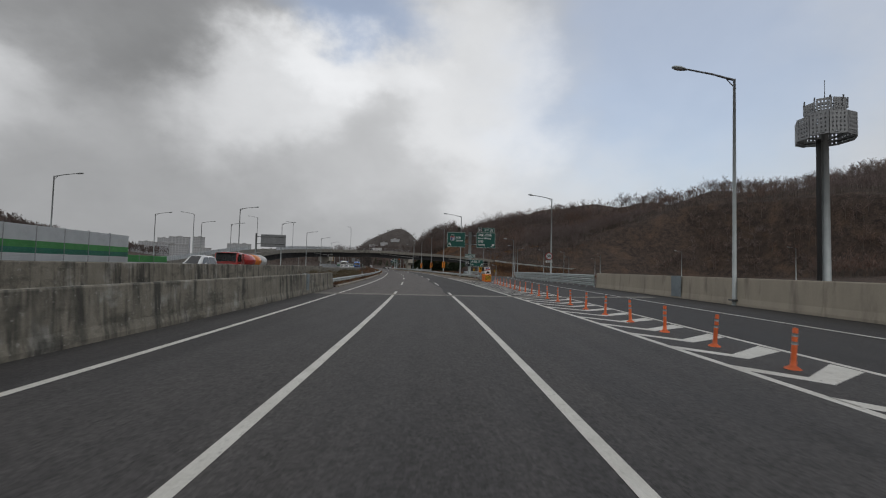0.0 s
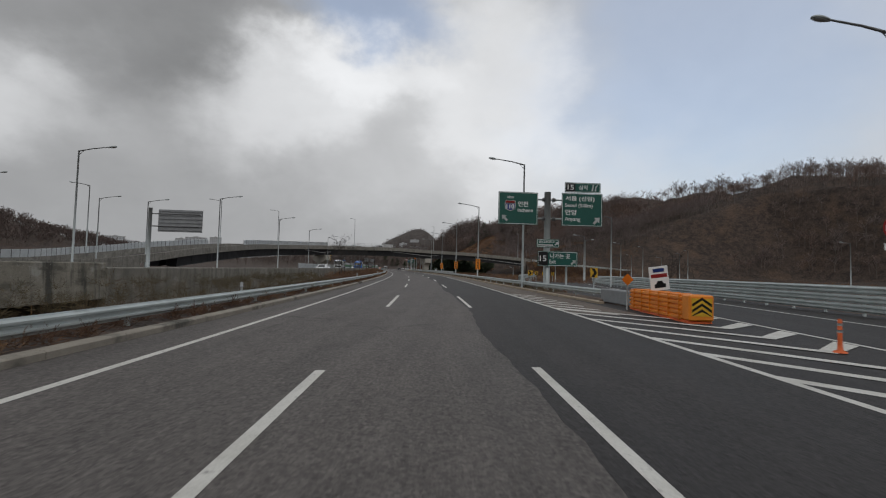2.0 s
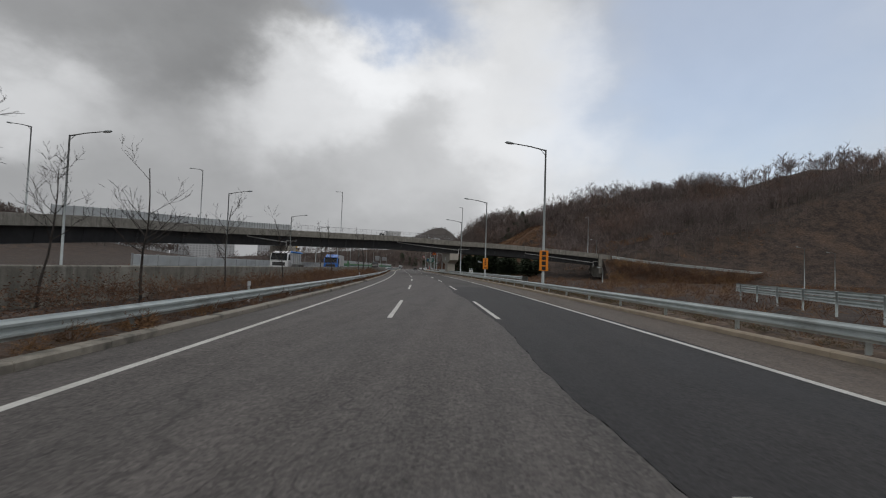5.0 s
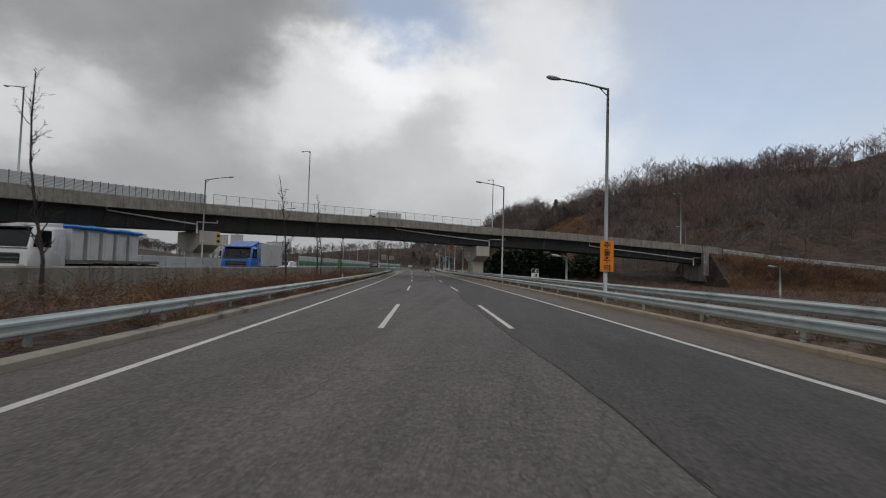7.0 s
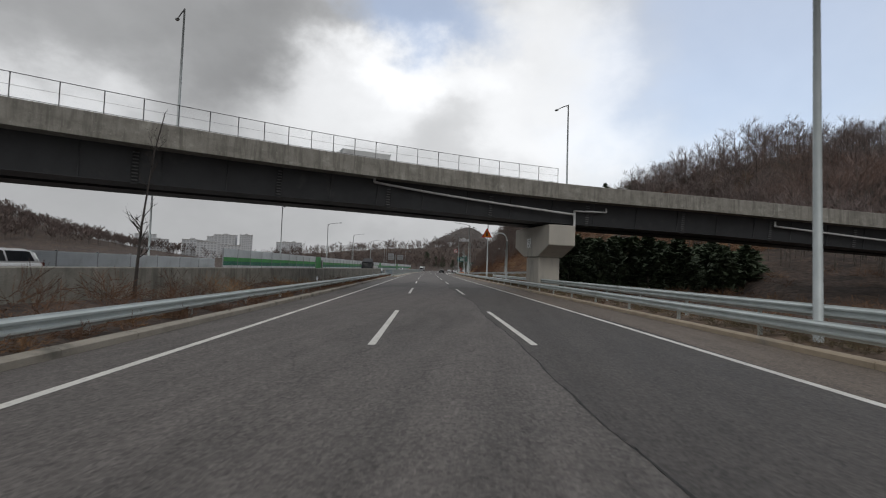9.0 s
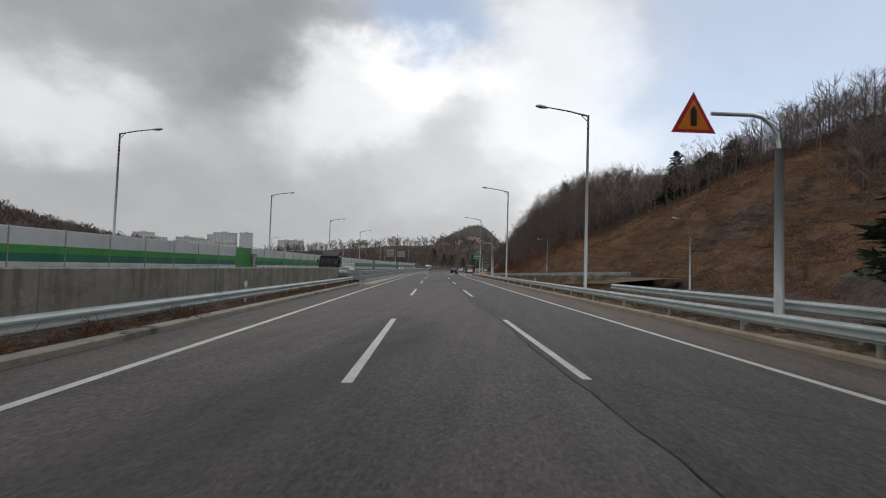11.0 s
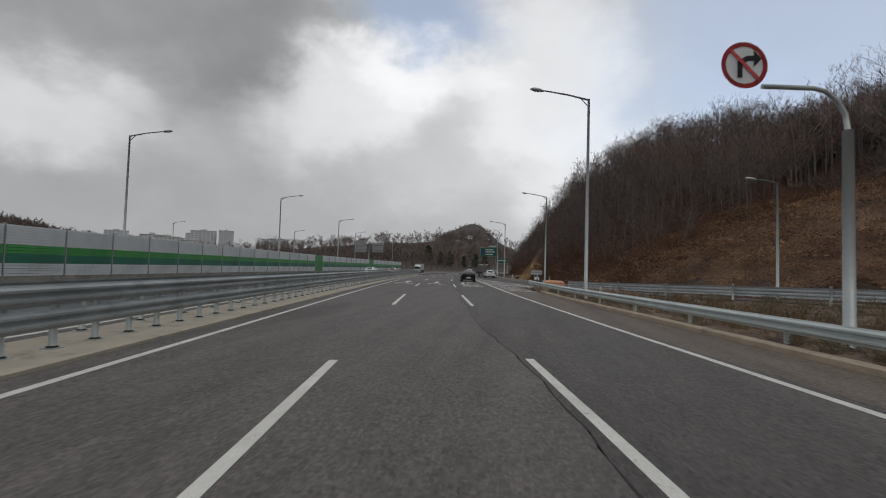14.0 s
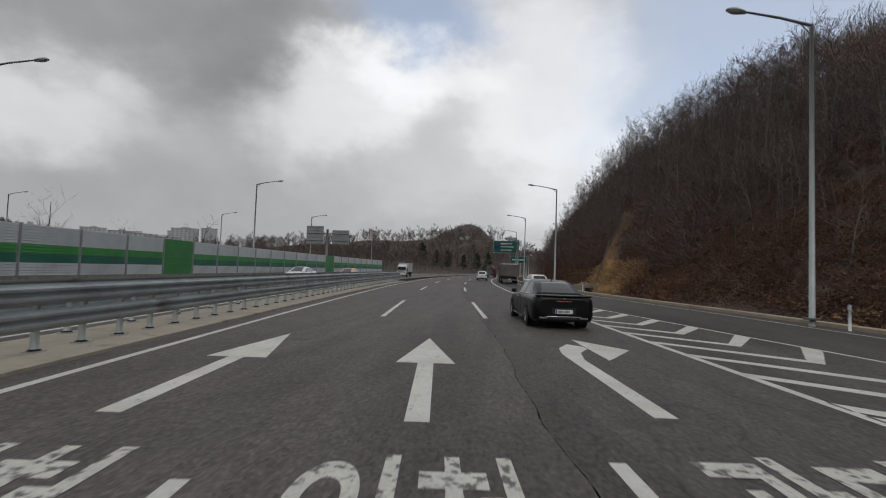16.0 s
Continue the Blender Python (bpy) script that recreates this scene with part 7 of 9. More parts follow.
def fan_tree(seed, height, limbs=9, fan=6, wide=0.05, reach=0.34):
    """A leafless tree for the middle distance: trunk, limbs and sprays of twigs that make a rounded crown."""
    rnd = random.Random(seed)
    wood, fine = [], []
    lean = Vector((rnd.uniform(-0.05, 0.05), rnd.uniform(-0.05, 0.05), 1))
    r = height * 0.013
    wood.append((Vector((0, 0, -0.4)), lean * height * 0.45, r, r * 0.7))
    wood.append((lean * height * 0.45, lean * height * 0.8, r * 0.7, r * 0.25))
    for k in range(limbs):
        h = rnd.uniform(0.28, 0.72)
        a = 2.4 * k + rnd.uniform(-0.6, 0.6)
        d = Vector((math.cos(a), math.sin(a), rnd.uniform(0.7, 1.5))).normalized()
        o = lean * height * h
        tip = o + d * height * reach * rnd.uniform(0.6, 1.0) * (1.25 - 0.7 * h)
        fine.append((o, tip, max(r * 0.4, wide * 0.8), wide * 0.7))
        for j in range(fan):
            q = o.lerp(tip, rnd.uniform(0.45, 1.0))
            e = (d * 0.8 + Vector((rnd.gauss(0, 0.55), rnd.gauss(0, 0.55), rnd.gauss(0.35, 0.4)))).normalized()
            fine.append((q, q + e * height * rnd.uniform(0.09, 0.2), wide, wide * 0.35))
    a, fa = wood_arrays(wood)
    b, fb = twig_arrays(fine, 1.0, 0.01)
    return np.concatenate([a, b]), np.concatenate([fa, fb + len(a)]), np.concatenate([np.zeros(len(fa)), np.ones(len(fb))])


def bush_proto(seed, radius, stems=26, thick=0.02):
    """A leafless bush: bent stems rising from one place."""
    rnd = random.Random(seed)
    fine = []
    for k in range(stems):
        a, e = rnd.uniform(0, 2 * math.pi), rnd.uniform(0.35, 1.4)
        d = Vector((math.cos(a) * math.cos(e), math.sin(a) * math.cos(e), math.sin(e)))
        p = Vector((rnd.uniform(-0.3, 0.3), rnd.uniform(-0.3, 0.3), -0.1)) * radius
        for j in range(3):
            q = p + d * radius * rnd.uniform(0.3, 0.5)
            fine.append((p.copy(), q.copy(), thick, thick * 0.7))
            if j:
                s = (d + Vector((rnd.gauss(0, 0.7), rnd.gauss(0, 0.7), rnd.gauss(0.1, 0.5)))).normalized()
                fine.append((p.copy(), p + s * radius * 0.4, thick * 0.7, thick * 0.4))
            p = q
            d = (d + Vector((rnd.gauss(0, 0.35), rnd.gauss(0, 0.35), rnd.gauss(-0.1, 0.25)))).normalized()
    v, f = twig_arrays(fine, 1.0, 0.006)
    return v, f, np.zeros(len(f))


def leaf_proto(seed, radius, count=40, size=0.12, flat=0.6):
    """A loose heap of dead leaves and stems."""
    rnd = random.Random(seed)
    vs, fs = [], []
    for k in range(count):
        a, r = rnd.uniform(0, 2 * math.pi), radius * math.sqrt(rnd.random())
        c = Vector((r * math.cos(a), r * math.sin(a), rnd.uniform(0, radius * flat) * (1 - (r / radius) ** 2) + 0.02))
        u = Vector((rnd.gauss(0, 1), rnd.gauss(0, 1), rnd.gauss(0, 0.8))).normalized()
        w = u.cross(Vector((rnd.gauss(0, 1), rnd.gauss(0, 1), rnd.gauss(0, 1)))).normalized()
        h = size * rnd.uniform(0.6, 1.4)
        b = len(vs)
        vs += [c - u * h, c - w * h * 0.5, c + u * h, c + w * h * 0.5]
        fs.append((b, b + 1, b + 2, b + 3))
    return np.array([tuple(v) for v in vs]), np.array(fs), np.zeros(len(fs))


def along(s, n):
    """World x, y of arrays of s and n."""
    a = np.interp(s, S_GRID, _psi)
    return np.interp(s, S_GRID, _rx) + n * np.cos(a), np.interp(s, S_GRID, _ry) + n * np.sin(a)


rng = np.random.default_rng(7)
foot = lambda s: np.interp(s, FOOT_S, FOOT_N)


def off_ramp(x, y, keep=14):
    """True where a point keeps clear of the ramp."""
    px, py = np.array([v.x for v in RAMP_LINE]), np.array([v.y for v in RAMP_LINE])
    return np.min((x[:, None] - px) ** 2 + (y[:, None] - py) ** 2, axis=1) > keep * keep


def stuff(name, co, q, mats, idx, label, category):
    return tagged(quad_object(name, co, q, mats, idx), label, category, kind="stuff")


# woods on the near hillside
near_protos = [tree_proto(k, 9.0, limbs=9, subs=5, twigs=4, thick=0.95) for k in range(7)]
N = 820
s_, d_ = rng.uniform(352, 492, N), rng.uniform(3.0, 54, N)
x, y = along(s_, foot(s_) + d_)
z = land(x, y)
co, q, mi = scatter(near_protos, x, y, z - 0.2, rng.uniform(0.6, 1.3, N) * np.interp(d_, [4, 14, 24, 40], [0.6, 0.95, 1.08, 1.05]), rng)
big = [tree_proto(40 + k, 12.5, limbs=12, subs=6, twigs=5, thick=1.0) for k in range(2)]
CREST = [(410.9, 89.0, 1.25), (396.9, 94.7, 1.2), (322.1, 48.8, 0.62), (416.1, 95.1, 1.2)]
s_, n_ = (np.array([c[k] for c in CREST], float) for k in (0, 1))
bx, by = along(s_, n_)
bc, bq, bi = scatter(big, bx, by, land(bx, by) - 0.3, np.array([c[2] for c in CREST]), rng)
stuff("crest_trees", bc, bq, [BARK, TWIG], bi, "large bare spreading trees on the crest of the cut slope", "wood")
stuff("hillside_wood", co, q, [BARK, TWIG], mi, "bare grey-brown deciduous trees covering the steep hillside", "wood")
mid_protos = [fan_tree(20 + k, 9.5, 11, 12, 0.022) for k in range(8)]


def hill_wood(count, s0, s1, d0, d1, least, label, fan=mid_protos):
    s_, d_ = rng.uniform(s0, s1, count), rng.uniform(d0, d1, count)
    keep = (s_ > 268) | (d_ > least)
    x, y = along(s_[keep], foot(s_[keep]) + d_[keep])
    ok = off_ramp(x, y, 12)
    x, y = x[ok], y[ok]
    co, q, mi = scatter(fan, x, y, land(x, y) - 0.2, rng.uniform(0.6, 1.2, len(x)), rng)
    stuff("hill_wood", co, q, [BARK, TWIG_HILL_HAZED], mi, label, "wood")


far_like = [fan_tree(36 + k, 10.0, 9, 7, 0.05) for k in range(5)]
hill_wood(2000, 262, 420, 24, 110, 6, "bare deciduous wood on the hill beside the motorway")
N = 6800
x, y = rng.uniform(20, 330, N), rng.uniform(175, 420, N)
z = land(x, y)
s_, n_ = road_coords(x, y)
ok = (z > 1.5) & off_ramp(x, y, 13) & (n_ > 40) & (s_ < 300)
x, y, z = x[ok], y[ok], z[ok]
co, q, mi = scatter([fan_tree(30 + k, 9.0, 9, 7, 0.04) for k in range(9)], x, y, z - 0.2, rng.uniform(0.6, 1.2, len(x)), rng)
stuff("hill_wood", co, q, [BARK, TWIG_HILL_HAZED], mi, "brown bare wood on the long hill behind the ramp", "wood")
hill_wood(700, 290, 430, 100, 190, 0, "bare wood on the upper hill", far_like)
far_protos = [fan_tree(40 + k, 11.0, 7, 3, 0.13) for k in range(6)]
N = 4700
x, y = rng.uniform(-270, 200, N), rng.uniform(500, 1010, N)
s_, n_ = road_coords(x, y)
ok = (np.abs(n_ + 6) > 30) & ((n_ < 0) | (n_ > foot(s_) + 2))
x, y = x[ok], y[ok]
z = land(x, y)
ok = (z > 1.0) | (rng.random(len(z)) < 0.25)
co, q, mi = scatter(far_protos, x[ok], y[ok], z[ok] - 0.3, rng.uniform(0.65, 1.25, ok.sum()), rng)
stuff("far_wood", co, q, [BARK, TWIG], mi, "far bare woods on the hills ahead", "wood")
N = 3800
x, y = rng.uniform(-1150, -480, N), rng.uniform(330, 850, N)
z = land(x, y)
ok = z > 3
co, q, mi = scatter([fan_tree(50 + k, 11.0, 6, 3, 0.28, 0.42) for k in range(5)], x[ok], y[ok], z[ok] - 0.3, rng.uniform(1.1, 1.9, ok.sum()), rng)
stuff("far_wood", co, q, [BARK, TWIG], mi, "hazy bare woods on a distant hill", "wood")

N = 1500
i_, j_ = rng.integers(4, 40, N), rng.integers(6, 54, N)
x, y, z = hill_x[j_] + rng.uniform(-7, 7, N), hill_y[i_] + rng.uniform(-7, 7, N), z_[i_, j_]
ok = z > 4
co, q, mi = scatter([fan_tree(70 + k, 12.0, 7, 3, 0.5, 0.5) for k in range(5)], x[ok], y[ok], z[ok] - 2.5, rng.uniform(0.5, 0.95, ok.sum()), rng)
stuff("far_wood", co, q, [BARK, TWIG_FAR_HAZED], mi, "bare woods on the lone hill far ahead", "wood")

# undergrowth of the hillsides
tall_brush = [bush_proto(160 + k, 1.5, 26, 0.011) for k in range(7)]
bushes = [bush_proto(60 + k, 1.5, 12, 0.018) for k in range(6)]
CHUTE = [at(398 + 18.5 * k / 30, 17.0 + 8.8 * k / 30) for k in range(31)]


def off_chute(x, y, keep=1.7):
    """True where a point keeps clear of the drain chute."""
    px, py = np.array([v.x for v in CHUTE]), np.array([v.y for v in CHUTE])
    return np.min((x[:, None] - px) ** 2 + (y[:, None] - py) ** 2, axis=1) > keep * keep


N = 2600
s_, d_ = rng.uniform(350, 450, N), rng.uniform(0.5, 40, N)
x, y = along(s_, foot(s_) + d_)
ok = off_chute(x, y)
x, y = x[ok], y[ok]
z = land(x, y)
co, q, mi = scatter(tall_brush, x, y, z - 0.1, rng.uniform(0.5, 1.4, len(x)), rng)
stuff("hillside_brush", co, q, [BRUSH], mi, "tangled dead brush under the trees", "undergrowth")
N = 1500
s_, d_ = rng.uniform(384, 475, N), rng.uniform(2.0, 46, N)
x, y = along(s_, foot(s_) + d_)
ok = off_chute(x, y, 2.6)
x, y = x[ok], y[ok]
co, q, mi = scatter(tall_brush, x, y, land(x, y) - 0.1, rng.uniform(1.1, 2.4, len(x)), rng)
stuff("hillside_thicket", co, q, [TWIG], mi, "taller leafless saplings and thicket along the hill's edge", "undergrowth")
N = 1200
s_ = rng.uniform(270, 356, N)
d_ = rng.uniform(-3, 6, N) + np.interp(s_, [325, 350], [31, 24])
x, y = along(s_, foot(s_) + d_)
z = land(x, y)
co, q, mi = scatter(bushes, x, y, z, rng.uniform(0.6, 1.5, N), rng)
stuff("crest_brush", co, q, [TWIG], mi, "dark leafless thicket along the crest of the cut slope", "undergrowth")
g_s, g_d = np.arange(262, 362.1, 1.0), np.arange(-0.5, 31.6, 0.9)
GS, GD = np.meshgrid(g_s, g_d)
x, y = along(GS.ravel(), foot(GS.ravel()) + GD.ravel())
x, y = x + rng.uniform(-0.25, 0.25, len(x)), y + rng.uniform(-0.25, 0.25, len(y))
z = land(x, y) + rng.uniform(-0.02, 0.32, len(x)) * (GD.ravel() > 0)
cols, rows_n = len(g_s), len(g_d)
idx = np.arange(cols * rows_n).reshape(rows_n, cols)
q = np.stack([idx[:-1, :-1], idx[:-1, 1:], idx[1:, 1:], idx[1:, :-1]], -1).reshape(-1, 4)
stuff("vine_mat", np.stack([x, y, z], -1), q, [VINE_MAT], None, "thick mat of dead brown vines on the cut slope", "undergrowth")
heaps = [leaf_proto(80 + k, 1.1, 44, 0.125, 0.45) for k in range(5)]
fine_heaps = [leaf_proto(85 + k, 1.1, 120, 0.068, 0.4) for k in range(5)]
N = 3900
s_, d_ = rng.uniform(262, 362, N), rng.uniform(0.0, 1.0, N)
d_ = d_ * np.interp(s_, [262, 325, 350, 362], [31, 31, 25, 22])
x, y = along(s_, foot(s_) + d_)
z = land(x, y)
co, q, mi = scatter(fine_heaps, x, y, z + 0.24, rng.uniform(0.6, 1.5, N), rng)
stuff("vine_slope", co, q, [VINE], mi, "mat of dead brown vines covering the cut slope", "undergrowth")
cs, cd = rng.uniform(268, 358, 34), rng.uniform(0.5, 21, 34)
k_ = rng.integers(0, 34, 420)
s_, d_ = cs[k_] + rng.normal(0, 1.9, 420), np.clip(cd[k_] + rng.normal(0, 0.9, 420), 0.1, 24)
x, y = along(s_, foot(s_) + d_)
z = land(x, y)
co, q, mi = scatter(bushes, x, y, z, rng.uniform(0.35, 0.75, 420), rng)
stuff("slope_brush", co, q, [BRUSH], mi, "dark tangled shrubs among the vines of the cut slope", "undergrowth")
N = 1300
s_, d_ = rng.uniform(348, 440, N), rng.uniform(-1.2, 14, N)
x, y = along(s_, foot(s_) + d_)
z = land(x, y)
co, q, mi = scatter(heaps, x, y, z - 0.02, rng.uniform(0.5, 1.1, N), rng)
stuff("leaf_litter", co, q, [BRUSH], mi, "fallen brown leaves at the foot of the slope", "undergrowth")
straw = [bush_proto(100 + k, 0.8, 26, 0.022) for k in range(4)]
N = 900
s_, d_ = 391 + 14 * rng.beta(1.6, 2.0, N), rng.uniform(-1.4, 2.6, N)
x, y = along(s_, foot(s_) + d_)
z = land(x, y)
co, q, mi = scatter(straw, x, y, z, rng.uniform(0.5, 1.25, N), rng)
stuff("straw_grass", co, q, [STRAW], mi, "tall pale straw grass at the roadside", "grass")
mounds = [leaf_proto(180 + k, 1.3, 130, 0.085, 1.0) for k in range(5)]
N = 1100
s_, d_ = rng.uniform(352, 440, N), 7.5 * rng.random(N) ** 1.3 - 0.3
x, y = along(s_, foot(s_) + d_)
z = land(x, y)
keep = ((np.abs(s_ - 397) > 6) | (d_ > 2.2)) & off_chute(x, y)
co, q, mi = scatter(mounds, x[keep], y[keep], z[keep] - 0.05, rng.uniform(0.45, 1.15, keep.sum()), rng)
stuff("toe_shrubs", co, q, [BRUSH], mi, "rounded red-brown dead shrubs at the foot of the slope", "undergrowth")
litter = [leaf_proto(190 + k, 1.0, 60, 0.07, 0.08) for k in range(4)]
N = 2000
s_, d_ = rng.uniform(346, 425, N), rng.uniform(-3.2, 2.0, N)
n_ = np.maximum(foot(s_) + d_, np.array([ramp2_out(v) + 1.5 for v in s_]))
x, y = along(s_, n_)
co, q, mi = scatter(litter, x, y, land(x, y) + 0.01, rng.uniform(0.6, 1.3, N), rng)
stuff("roadside_litter", co, q, [VINE], mi, "loose fallen leaves along the kerb of the entry road", "undergrowth")

EARTH_STEP = material("brown_stained_concrete", (0.34, 0.225, 0.145), 0.95, 0, (0.20, 0.13, 0.085), 0.5, 0.5, 2.5, 0.3, 0.5)
# stepped concrete chute down the slope, and the headwall of the ditch below it
chute = thing("drain_chute", spot(398, 17.2, 0.0), "stepped brown concrete drain chute climbing the wooded slope", "drain")
chute_way = (CHUTE[-1] - CHUTE[0]).normalized()
chute_turn = math.degrees(math.atan2(chute_way.y, chute_way.x)) - 90
for p in CHUTE:
    zz = float(land(np.array([p.x]), np.array([p.y]))[0])
    m = pose(p.x, p.y, zz, 0, 0, chute_turn)
    for nm, lo, hi, mat in (("step", (-0.9, -0.36, -0.5), (0.9, 0.36, 0.30), EARTH_STEP), ("side_wall", (-1.04, -0.36, -0.5), (-0.9, 0.36, 0.62), ROCK), ("side_wall", (0.9, -0.36, -0.5), (1.04, 0.36, 0.36), ROCK)):
        o = part(nm, box(lo, hi), mat, chute)
        o.matrix_parent_inverse = chute.matrix_basis.inverted()
        o.matrix_basis = m
head = thing("headwall", spot(394.6, 14.4, 0.0, 20), "low grey concrete headwall of a ditch", "wall")
part("wall", box((-1.3, -0.15, -0.4), (1.3, 0.15, 0.62), 0.03), CONCRETE_WALL, head)
for x_0 in (-1.3, 1.1):
    part("wing", box((x_0, 0.15, -0.4), (x_0 + 0.2, 1.3, 0.5), 0.03), CONCRETE_WALL, head)
# the wall is not cut; a flat black sheet stands for the pipe's shade
part("opening_shade", box((-0.5, -0.16, -0.1), (0.5, -0.145, 0.34), 0.0), BLACK, head, "flat black sheet for the shade inside a pipe")

# dry grass on the bank beside the entry road and under the shoulder rail
blades = [bush_proto(220 + k, 0.75, 22, 0.009) for k in range(4)]
N = 620
s_ = rng.uniform(298, 343, N)
q_ = rng.beta(2.0, 2.0, N)
kr, rr, rh = (np.array([f(v) for v in s_]) for f in (kerb_right, ramp2_rail, ramp2_high))
n_ = kr + 1.7 + (np.minimum(rr, 30) - 0.3 - kr - 1.7) * q_
x, y = along(s_, n_)
z = np.interp(q_, [0, 0.17, 0.33, 0.5, 0.67, 0.83, 1.0], [0.0, 0.02, 0.10, 0.13, 0.55, 0.92, 1.0]) * rh
co, q, mi = scatter(blades, x, y, z - 0.05, rng.uniform(0.35, 0.85, N) * np.interp(s_, [298, 325, 335, 343], [1.15, 1.0, 0.6, 0.4]), rng)
stuff("bank_weeds", co, q, [STRAW_BROWN, STRAW_BROWN], mi, "tall dead brown weeds between the guardrail and the entry road", "grass")
N = 1500
s_ = rng.uniform(76, 338, N)
n_ = np.array([kerb_right(v) for v in s_]) + rng.uniform(0.4, 1.3, N)
x, y = along(s_, n_)
co, q, mi = scatter(blades, x, y, np.full(N, 0.13), rng.uniform(0.2, 0.5, N), rng)
stuff("kerb_grass", co, q, [STRAW_BROWN, STRAW_BROWN], mi, "short dull grass and weeds behind the shoulder kerb", "grass")

# verge between the carriageways
N = 700
s_ = 36 + 250 * rng.random(N) ** 1.25
wl = np.interp(s_, [60, 150, 220, 262, 285], [-12.6, -12.0, -11.3, -9.6, -8.6])
n_ = -7.5 - (wl * -1 - 7.9) * rng.random(N) ** 0.8
x, y = along(s_, n_)
co, q, mi = scatter([bush_proto(110 + k, 0.9, 22, 0.008) for k in range(4)], x, y, land(x, y) - 0.1, rng.uniform(0.35, 1.05, N) * np.interp(s_, [40, 120, 150, 205, 230], [0.8, 0.8, 1.25, 1.25, 0.7]), rng)
stuff("verge_shrubs", co, q, [SHRUB], mi, "dry brown shrubs on the verge behind the guardrail", "undergrowth")
thick_s = np.concatenate([rng.uniform(74, 200, 620), rng.uniform(200, 270, 120)])
N = len(thick_s)
wl = np.interp(thick_s, [60, 150, 220, 262, 285], [-12.6, -12.0, -11.3, -9.6, -8.6])
n_ = wl + 0.5 + (-8.3 - wl - 0.5) * rng.random(N) ** 0.9
x, y = along(thick_s, n_)
co, q, mi = scatter([leaf_proto(140 + k, 0.85, 210, 0.032, 0.95) for k in range(5)], x, y, land(x, y) - 0.03, rng.uniform(0.5, 1.25, N) * np.interp(thick_s, [74, 90, 170, 205, 260], [0.7, 1.0, 1.0, 0.7, 0.5]), rng)
stuff("verge_thicket", co, q, [SHRUB], mi, "dense red-brown dead shrubs on the verge before the wall", "undergrowth")
N = 1900
s_ = rng.uniform(36, 284, N)
n_ = np.interp(s_, [30, 272], [-6.75, -7.15]) - rng.random(N) * 1.6
x, y = along(s_, n_)
co, q, mi = scatter([bush_proto(120 + k, 0.34, 20, 0.005) for k in range(4)], x, y, np.full(N, 0.1), rng.uniform(0.5, 1.3, N), rng)
stuff("verge_grass", co, q, [SHRUB], mi, "dry grass and weeds under the guardrail", "grass")
N = 1000
s_ = rng.uniform(78, 346, N)
n_ = np.interp(s_, [80, 95, 345], [9.3, 8.6, 8.1]) + rng.random(N) * 2.2
x, y = along(s_, n_)
co, q, mi = scatter([bush_proto(130 + k, 0.3, 10, 0.009) for k in range(4)], x, y, np.full(N, 0.03), rng.uniform(0.5, 1.2, N), rng)
stuff("shoulder_grass", co, q, [SHRUB], mi, "dead weeds behind the shoulder kerb", "grass")
N = 1600
s_ = rng.uniform(105, 350, N)
lo = np.interp(s_, [105, 150, 260, 300, 345], [20, 12, 11, 10.2, 9.6])
hi = np.minimum(foot(s_), np.interp(s_, [105, 150, 200, 262, 300, 345], [40, 45, 48, 30, 15.2, 12.2]))
n_ = lo + (hi - lo) * rng.random(N)
x, y = along(s_, n_)
ok = off_ramp(x, y, 4)
co, q, mi = scatter(bushes, x[ok], y[ok], np.full(ok.sum(), -0.45), rng.uniform(0.35, 0.8, ok.sum()), rng)
stuff("field_brush", co, q, [SHRUB], mi, "brown overgrown ground between the roads", "undergrowth")
bank_u = rng.uniform(-9, -0.8, 1500)
bank_p = np.array([ramp_at(rng.uniform(i_b + 0.6, last_i), u) for u in bank_u])
co, q, mi = scatter(bushes, bank_p[:, 0], bank_p[:, 1], bank_p[:, 2] - 1.2 + (bank_u + 0.5) * 0.87, rng.uniform(0.6, 1.5, 1500), rng)
stuff("bank_brush", co, q, [SHRUB], mi, "dead brush on the ramp's earth bank", "undergrowth")

N = 800
s_, n_ = rng.uniform(120, 250, N), rng.uniform(40, 130, N)
x, y = along(s_, n_)
ok = off_ramp(x, y, 9)
x, y = x[ok], y[ok]
co, q, mi = scatter(tall_brush, x, y, land(x, y) - 0.1, rng.uniform(0.4, 0.9, len(x)), rng)
stuff("foot_brush", co, q, [SHRUB], mi, "brown scrub on the low ground before the wooded hill", "undergrowth")

N = 420
s_ = rng.uniform(46, 92, N)
n_ = rng.uniform(-12.2, -8.0, N)
x, y = along(s_, n_)
co, q, mi = scatter([bush_proto(170 + k, 0.9, 22, 0.008) for k in range(4)], x, y, -0.3 + 0.25 * (-8.0 - n_), rng.uniform(0.3, 0.62, N), rng)
stuff("bank_grass", co, q, [STRAW_BROWN], mi, "tall brown and olive grass on the bank before the wall", "grass")

# single trees
def single_tree(seed, height, slim, label, group, fine_mat=BARK_DARK):
    wood, fine = bare_tree(seed, height, 0.34, 22 if slim else 10, 3 if slim else 4, 2 if slim else 4, slim)
    t = thing("tree", Matrix(), label, "tree", group)
    a, fa = wood_arrays(wood, 5)
    for nm, v, f, m in (("trunk", a, fa, BARK_DARK), ("crown", *twig_arrays(fine, 1.0, 0.006), fine_mat)):
        o = quad_object(nm, v, f, [m])
        o.parent = t
    return t


